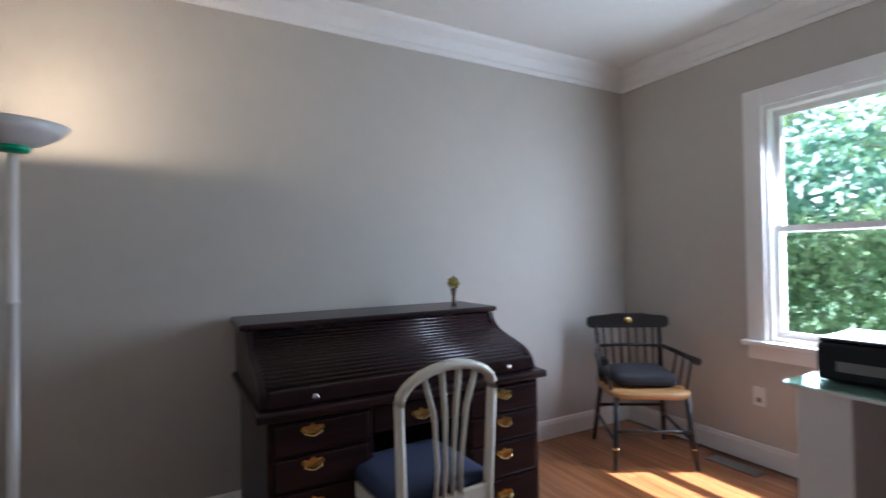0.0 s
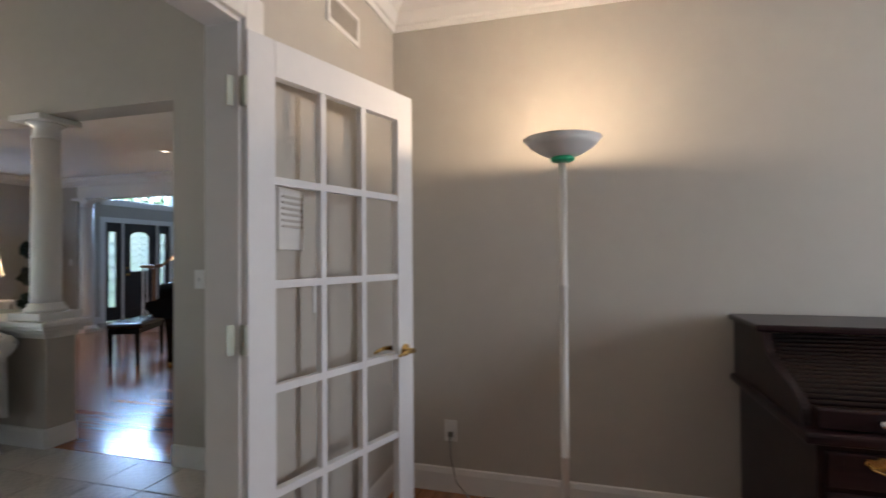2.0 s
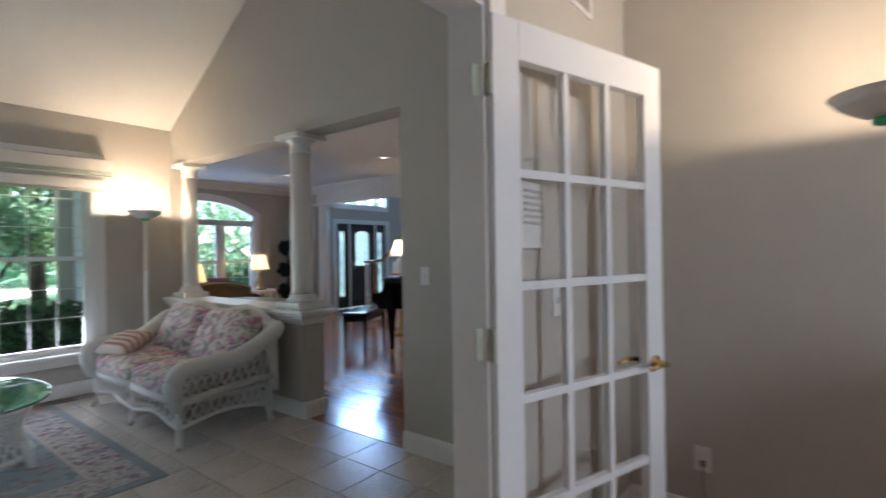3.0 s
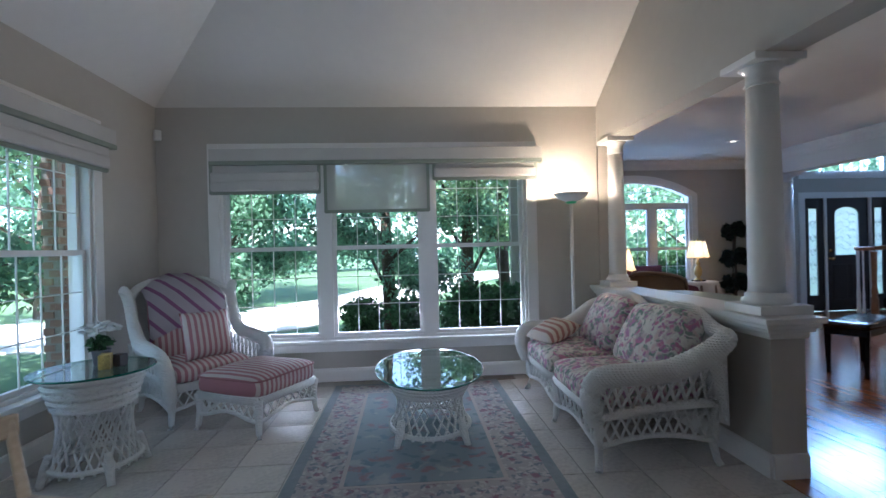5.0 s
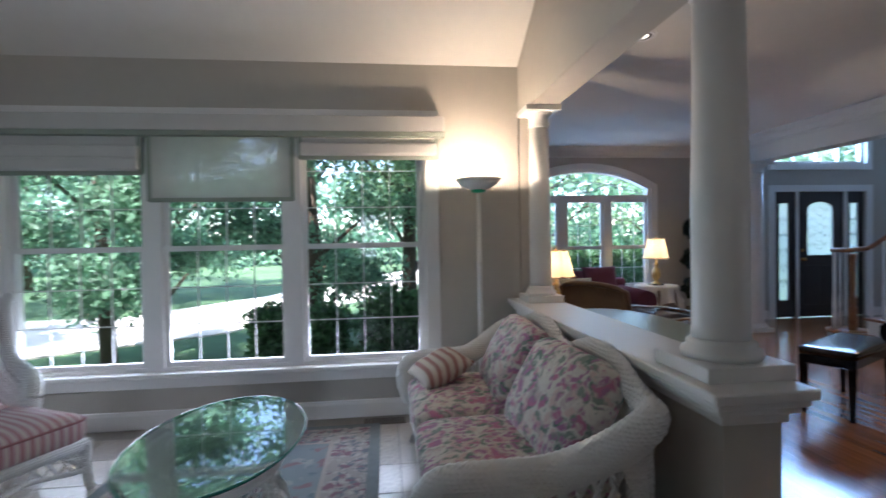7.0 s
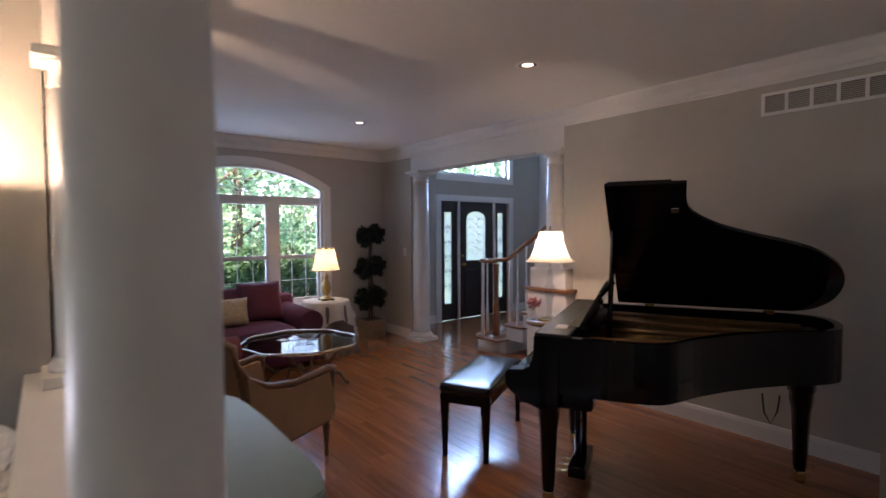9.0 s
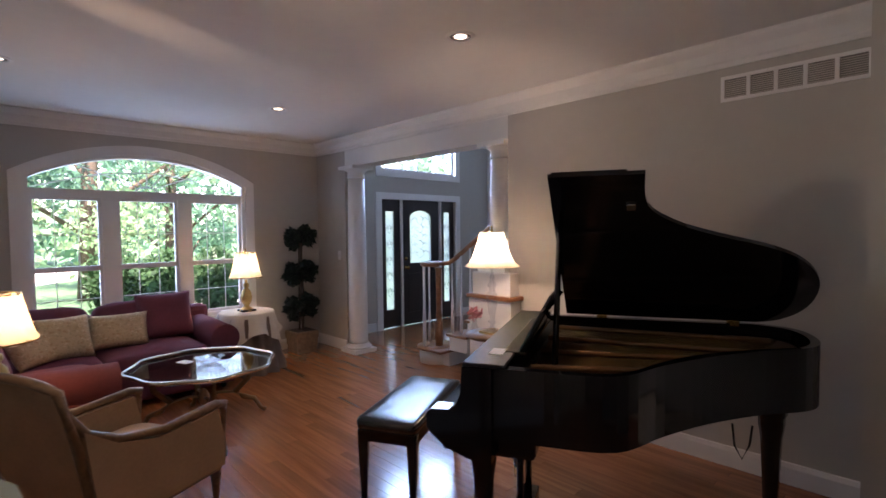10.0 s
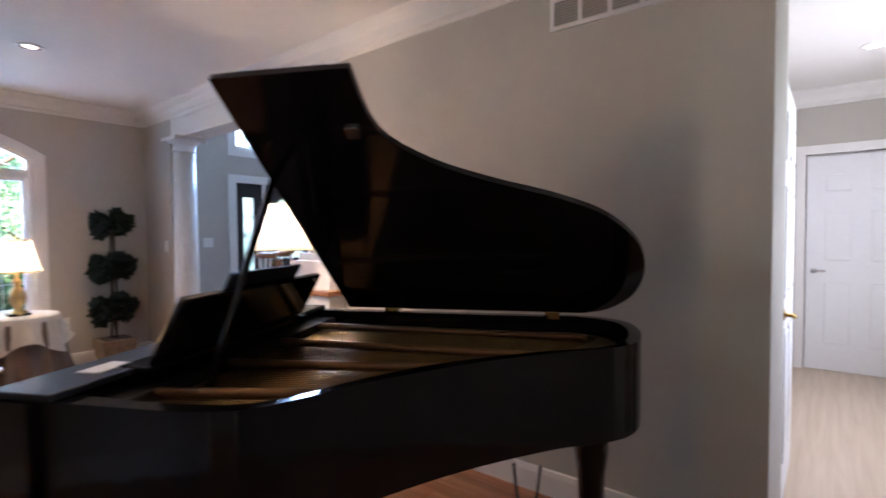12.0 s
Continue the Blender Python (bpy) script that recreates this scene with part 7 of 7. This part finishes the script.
prof = [(0.0, 0.735), (0.0, 0.98)] + [sc(i / 20) for i in range(21)] + [(-0.76, 0.735)]
for sx in (-1, 1):
    x0 = sx * dw - (0.03 if sx > 0 else 0)
    part("side_panel", prism(NB(), prof[::-1], x0, x0 + 0.03, Matrix(((0, 0, 1, 0), (1, 0, 0, 0), (0, 1, 0, 0), (0, 0, 0, 1)))), CHERRY, rd)
for i in range(20):
    (y0, z0), (y1, z1) = sc(i / 20), sc((i + 1) / 20)
    part("tambour_slat", tube(NB(), [(-dw + 0.03, (y0 + y1) / 2 + 0.012, (z0 + z1) / 2 - 0.006), (dw - 0.03, (y0 + y1) / 2 + 0.012, (z0 + z1) / 2 - 0.006)], math.hypot(y1 - y0, z1 - z0) * 0.53, 8), CHERRY, rd)
part("roll_bar", box(NB(), -dw + 0.03, -0.765, 0.738, dw - 0.03, -0.735, 0.80, bev=0.006), CHERRY, rd)
part("top_shelf", box(NB(), -dw - 0.025, -0.39, 0.98, dw + 0.025, 0.0, 1.008, bev=0.009), CHERRY, rd)
for sx in (-0.45, 0.45):
    part("lift_knob", lathe(NB(), [(0.006, 0), (0.006, 0.012), (0.014, 0.02), (0.012, 0.03), (0.002, 0.034)], 14, pose(sx, -0.765, 0.77, 90, 0, 0)), CHROME, rd)
fv = thing("bud_vase", "tiny yellow flower in a slim vase on the desk", "vase", (1.37, 2.36, 1.008))
part("vase", lathe(NB(), [(0.014, 0), (0.012, 0.02), (0.008, 0.05), (0.016, 0.09), (0.018, 0.1)], 12), mat("dark_vase", (0.12, 0.07, 0.04), 0.3), fv)
fo = new("blossoms", leaves("blossoms", [(0, 0, 0.13)], [(0.035, 0.035, 0.035)], 140, 0.013, mat("yellow_petals", (0.42, 0.34, 0.08), 0.7), 0.2))
fo.parent = fv

# cream slat-back chair
CREAM = mat("cream_painted_wood", (0.68, 0.63, 0.52), 0.4, var=0.06, bump=0.03)
NAVY = mat("navy_seat_cloth", (0.03, 0.04, 0.085), 0.85, var=0.15, bump=0.2, bscale=250)
wc = thing("side_chair", "cream painted arched-back chair with a navy seat", "chair", (0.80, 1.70, 0), 5 + 180)
for sx in (-1, 1):
    part("back_post", tube(NB(), [(sx * 0.17, 0.26, 0), (sx * 0.185, 0.22, 0.42), (sx * 0.20, 0.235, 0.80)], [0.018, 0.022, 0.02], 10, flat=0.8), CREAM, wc)
    part("front_leg", tube(NB(), [(sx * 0.20, -0.20, 0), (sx * 0.215, -0.215, 0.1), (sx * 0.20, -0.20, 0.42)], [0.015, 0.017, 0.024], 10), CREAM, wc)
    part("side_rail", box(NB(), sx * 0.195 - 0.012, -0.2, 0.36, sx * 0.195 + 0.012, 0.22, 0.42, bev=0.003), CREAM, wc)
part("crest_rail", tube(NB(), [(-0.20 * math.cos(math.pi * i / 14), 0.235 + 0.02 * math.sin(math.pi * i / 14), 0.80 + 0.11 * math.sin(math.pi * i / 14)) for i in range(15)], 0.024, 10, flat=0.75), CREAM, wc)
for k in range(4):
    u = (k - 1.5) / 1.5
    part("slat", tube(NB(), [(u * 0.055, 0.225, 0.43), (u * 0.05, 0.235, 0.55), (u * 0.07, 0.245, 0.75), (u * 0.115, 0.25, 0.80 + 0.11 * math.sqrt(max(0, 1 - (u * 0.115 / 0.2) ** 2)))], [0.012, 0.010, 0.013, 0.016], 8, flat=0.6), CREAM, wc)
part("rear_rail", box(NB(), -0.185, 0.21, 0.36, 0.185, 0.235, 0.44, bev=0.004), CREAM, wc)
part("front_rail", box(NB(), -0.2, -0.215, 0.36, 0.2, -0.19, 0.42, bev=0.004), CREAM, wc)
part("stretcher", tube(NB(), [(-0.185, 0.0, 0.18), (0.185, 0.0, 0.18)], 0.01, 8), CREAM, wc)
part("seat", cushion(NB(), 0.42, 0.42, 0.08, pose(0, 0.0, 0.45), 0.5, 0.25), NAVY, wc, "navy upholstered seat")

# black windsor armchair with gilt details
BLACKPAINT = mat("black_painted_wood", (0.015, 0.013, 0.012), 0.3, var=0.2, bump=0.03)
HONEY = wood_mat("honey_seat_wood", (0.34, 0.17, 0.06), (0.50, 0.28, 0.10), 0.35)
hc = thing("windsor_armchair", "black spindle-back armchair with a honey wood seat", "chair", (2.60, 2.10, 0), -32)
part("seat", cushion(NB(), 0.50, 0.46, 0.05, pose(0, 0, 0.43), 0.4, 0.4), HONEY, hc, "honey coloured wooden seat")
part("seat_pad", cushion(NB(), 0.40, 0.36, 0.10, pose(0, 0.04, 0.50), 0.6, 0.35), mat("charcoal_pad", (0.025, 0.024, 0.028), 0.85), hc, "charcoal tied cushion")
for sx in (-1, 1):
    part("front_leg", tube(NB(), [(sx * 0.24, -0.24, 0), (sx * 0.225, -0.215, 0.15), (sx * 0.21, -0.19, 0.42)], [0.013, 0.019, 0.017], 10), BLACKPAINT, hc)
    part("back_leg", tube(NB(), [(sx * 0.24, 0.26, 0), (sx * 0.20, 0.19, 0.42)], [0.013, 0.017], 10), BLACKPAINT, hc)
    part("gilt_ring", tube(NB(), [(sx * 0.229, -0.222, 0.115), (sx * 0.2285, -0.2215, 0.125)], 0.021, 12), BRASS, hc)
    part("back_post", tube(NB(), [(sx * 0.20, 0.19, 0.44), (sx * 0.215, 0.25, 0.80)], [0.017, 0.014], 10), BLACKPAINT, hc)
    part("arm", tube(NB(), [(sx * 0.21, 0.22, 0.66), (sx * 0.25, 0.1, 0.645), (sx * 0.27, -0.1, 0.635), (sx * 0.275, -0.19, 0.63)], [0.013, 0.015, 0.018, 0.024], 10), BLACKPAINT, hc)
    for k in range(3):
        part("arm_spindle", tube(NB(), [(sx * 0.225, 0.08 - 0.11 * k, 0.44), (sx * 0.262, 0.08 - 0.11 * k, 0.635)], 0.009, 8), BLACKPAINT, hc)
    part("side_stretcher", tube(NB(), [(sx * 0.228, -0.22, 0.16), (sx * 0.222, 0.225, 0.19)], 0.010, 8), BLACKPAINT, hc)
part("front_stretcher", tube(NB(), [(-0.225, -0.22, 0.22), (-0.1, -0.222, 0.22), (0, -0.222, 0.22), (0.1, -0.222, 0.22), (0.225, -0.22, 0.22)], [0.009, 0.016, 0.01, 0.016, 0.009], 10), BLACKPAINT, hc)
part("rear_stretcher", tube(NB(), [(-0.222, 0.225, 0.25), (0.222, 0.225, 0.25)], 0.010, 8), BLACKPAINT, hc)
part("crest_rail", prism(NB(), [(-0.28, 0.80), (-0.26, 0.775), (0.26, 0.775), (0.28, 0.80), (0.275, 0.845), (0.24, 0.86), (0.13, 0.86), (0.11, 0.875), (-0.11, 0.875), (-0.13, 0.86), (-0.24, 0.86), (-0.275, 0.845)], 0.235, 0.262, Matrix(((1, 0, 0, 0), (0, 0, 1, 0), (0, 1, 0, 0), (0, 0, 0, 1))), 0.006), BLACKPAINT, hc)
part("gilt_emblem", lathe(NB(), [(0.0, 0.004), (0.026, 0.003), (0.028, 0.0)], 18, pose(0, 0.235, 0.825, 90, 0, 0)), BRASS, hc, "faded gilt crest emblem")
part("middle_rail", tube(NB(), [(-0.205, 0.225, 0.655), (0, 0.24, 0.66), (0.205, 0.225, 0.655)], 0.018, 8, flat=0.6), BLACKPAINT, hc)
for k in range(7):
    u = (k - 3) / 3.3
    part("spindle", tube(NB(), [(u * 0.17, 0.19, 0.45), (u * 0.185, 0.245, 0.78)], 0.0075, 8), BLACKPAINT, hc)

# white desk with a glass top, printer, tucked chair
gd = thing("white_desk", "white computer desk with a glass top by the window", "desk")
part("end_panel", box(NB(), 2.20, 0.82, 0, 2.90, 1.01, 0.735, bev=0.004), WHITEP, gd)
part("far_panel", box(NB(), 2.20, -0.45, 0, 2.90, -0.28, 0.735, bev=0.004), WHITEP, gd)
part("desk_top", box(NB(), 2.17, -0.48, 0.735, 2.92, 1.03, 0.752, bev=0.003), WHITEP, gd)
part("glass_top", box(NB(), 2.16, -0.49, 0.753, 2.93, 1.04, 0.760), TABLEGLASS, gd, "greenish glass sheet")
pr = thing("printer", "black desktop printer on the glass desk", "printer", (2.52, 0.78, 0.76), 4)
part("printer_body", box(NB(), -0.19, -0.22, 0, 0.19, 0.22, 0.15, bev=0.012), BLACKSATIN, pr)
part("scanner_lid", box(NB(), -0.185, -0.215, 0.15, 0.185, 0.215, 0.172, bev=0.008), BLACK, pr)
part("paper_slot", box(NB(), -0.194, -0.15, 0.04, -0.188, 0.15, 0.08), GRILLE, pr)
oc = thing("desk_chair", "pinkish brown upholstered chair tucked under the desk", "chair", (2.20, 0.42, 0), 90)
BLUSH = mat("blush_leather", (0.30, 0.16, 0.13), 0.5, var=0.1)
part("seat", cushion(NB(), 0.46, 0.44, 0.09, pose(0, 0, 0.45), 0.5, 0.3), BLUSH, oc)
part("backrest", cushion(NB(), 0.44, 0.30, 0.07, pose(0, 0.21, 0.66, 82, 0, 0), 0.5, 0.35), BLUSH, oc)
for sx in (-1, 1):
    part("frame_tube", tube(NB(), [(sx * 0.2, -0.2, 0.012), (sx * 0.2, 0.2, 0.012), (sx * 0.2, 0.24, 0.1), (sx * 0.2, 0.22, 0.7)], 0.011, 8), CHROME, oc)
    part("front_tube", tube(NB(), [(sx * 0.2, -0.2, 0.012), (sx * 0.2, -0.2, 0.42), (sx * 0.2, 0.2, 0.42)], 0.011, 8), CHROME, oc)

# ---- floors, piece by piece ----
floor_s = tagged(part("floor_sunroom", box(NB(), SX0, SY0, -0.011, SX1 + 0.12, SY1 + 0.02, -0.006), GROUT), "pale beige square floor tiles with grout joints", "floor", kind="structure")
T = 0.33
me_t = done("tile", box(NB(), -T / 2 + 0.003, -T / 2 + 0.003, -0.006, T / 2 - 0.003, T / 2 - 0.003, 0.0, bev=0.002), TILE)
for i in range(15):
    for j in range(13):
        x, y = SX1 - 0.05 - T * i, SY1 - 0.15 - T * j
        if x > SX0 + 0.1 and y > SY0 + 0.05:
            ob = new("tile", me_t)
            ob.parent = floor_s
            ob.location = (x, y, 0)
floor_l = tagged(part("floor_living", box(NB(), LX0, SY1 + 0.02, -0.011, LX1, FY1, -0.008), BLACKGAP), "reddish oak strip floor with a glossy finish", "floor", kind="structure")
W = 0.083
lens = (0.9, 1.2, 1.5)
me_p = [done("plank", box(NB(), 0.001, -W / 2 + 0.0006, -0.008, L - 0.001, W / 2 - 0.0006, 0.0), OAK) for L in lens]
prng = random.Random(3)
joined = NB()
count = 0
for j in range(int((FY1 - 2.51) / W) + 1):
    y = 2.51 + W * (j + 0.5)
    x = LX0 - prng.uniform(0, 0.8)
    while x < LX1:
        k = prng.randrange(3)
        if y < 6.3 and -7.6 < x < -4.2 and count < 300:
            ob = new("plank", me_p[k])
            ob.parent = floor_l
            ob.location = (x, y, 0)
            count += 1
        elif (y < 6.5 or x < -4.6) and y < FY1:
            box(joined, x + 0.001, y - W / 2 + 0.0006, -0.008, min(x + lens[k], LX1) - 0.001, y + W / 2 - 0.0006, 0.0)
        x += lens[k]
tagged(part("planks", joined, OAK, floor_l), kind="stuff")
floor_o = tagged(part("floor_office", box(NB(), OX0, OY0, -0.011, OX1, OY1, -0.008), BLACKGAP), "oak strip floor in the office", "floor", kind="structure")
me_o = {}
for j in range(int((OX1 - OX0) / W)):
    x = OX0 + W * (j + 0.5)
    y = OY0 - prng.randrange(8) * 0.1
    while y < OY1:
        L = prng.choice(lens)
        y0, y1 = max(y, OY0), min(y + L, OY1)
        key = round(y1 - y0, 2)
        if key > 0.02:
            if key not in me_o:
                me_o[key] = done("plank", box(NB(), 0.001, -W / 2 + 0.0006, -0.008, key - 0.001, W / 2 - 0.0006, 0.0), OAK)
            ob = new("plank", me_o[key])
            ob.parent = floor_o
            ob.matrix_basis = pose(x, y0, 0, 0, 0, 90)
        y += L
floor_k = tagged(part("floor_kitchen", box(NB(), -3.86, 6.02, -0.011, LX1, KY1 + 0.11, 0.004), LAMINATE), "pale wood-look passage floor", "floor", kind="structure")
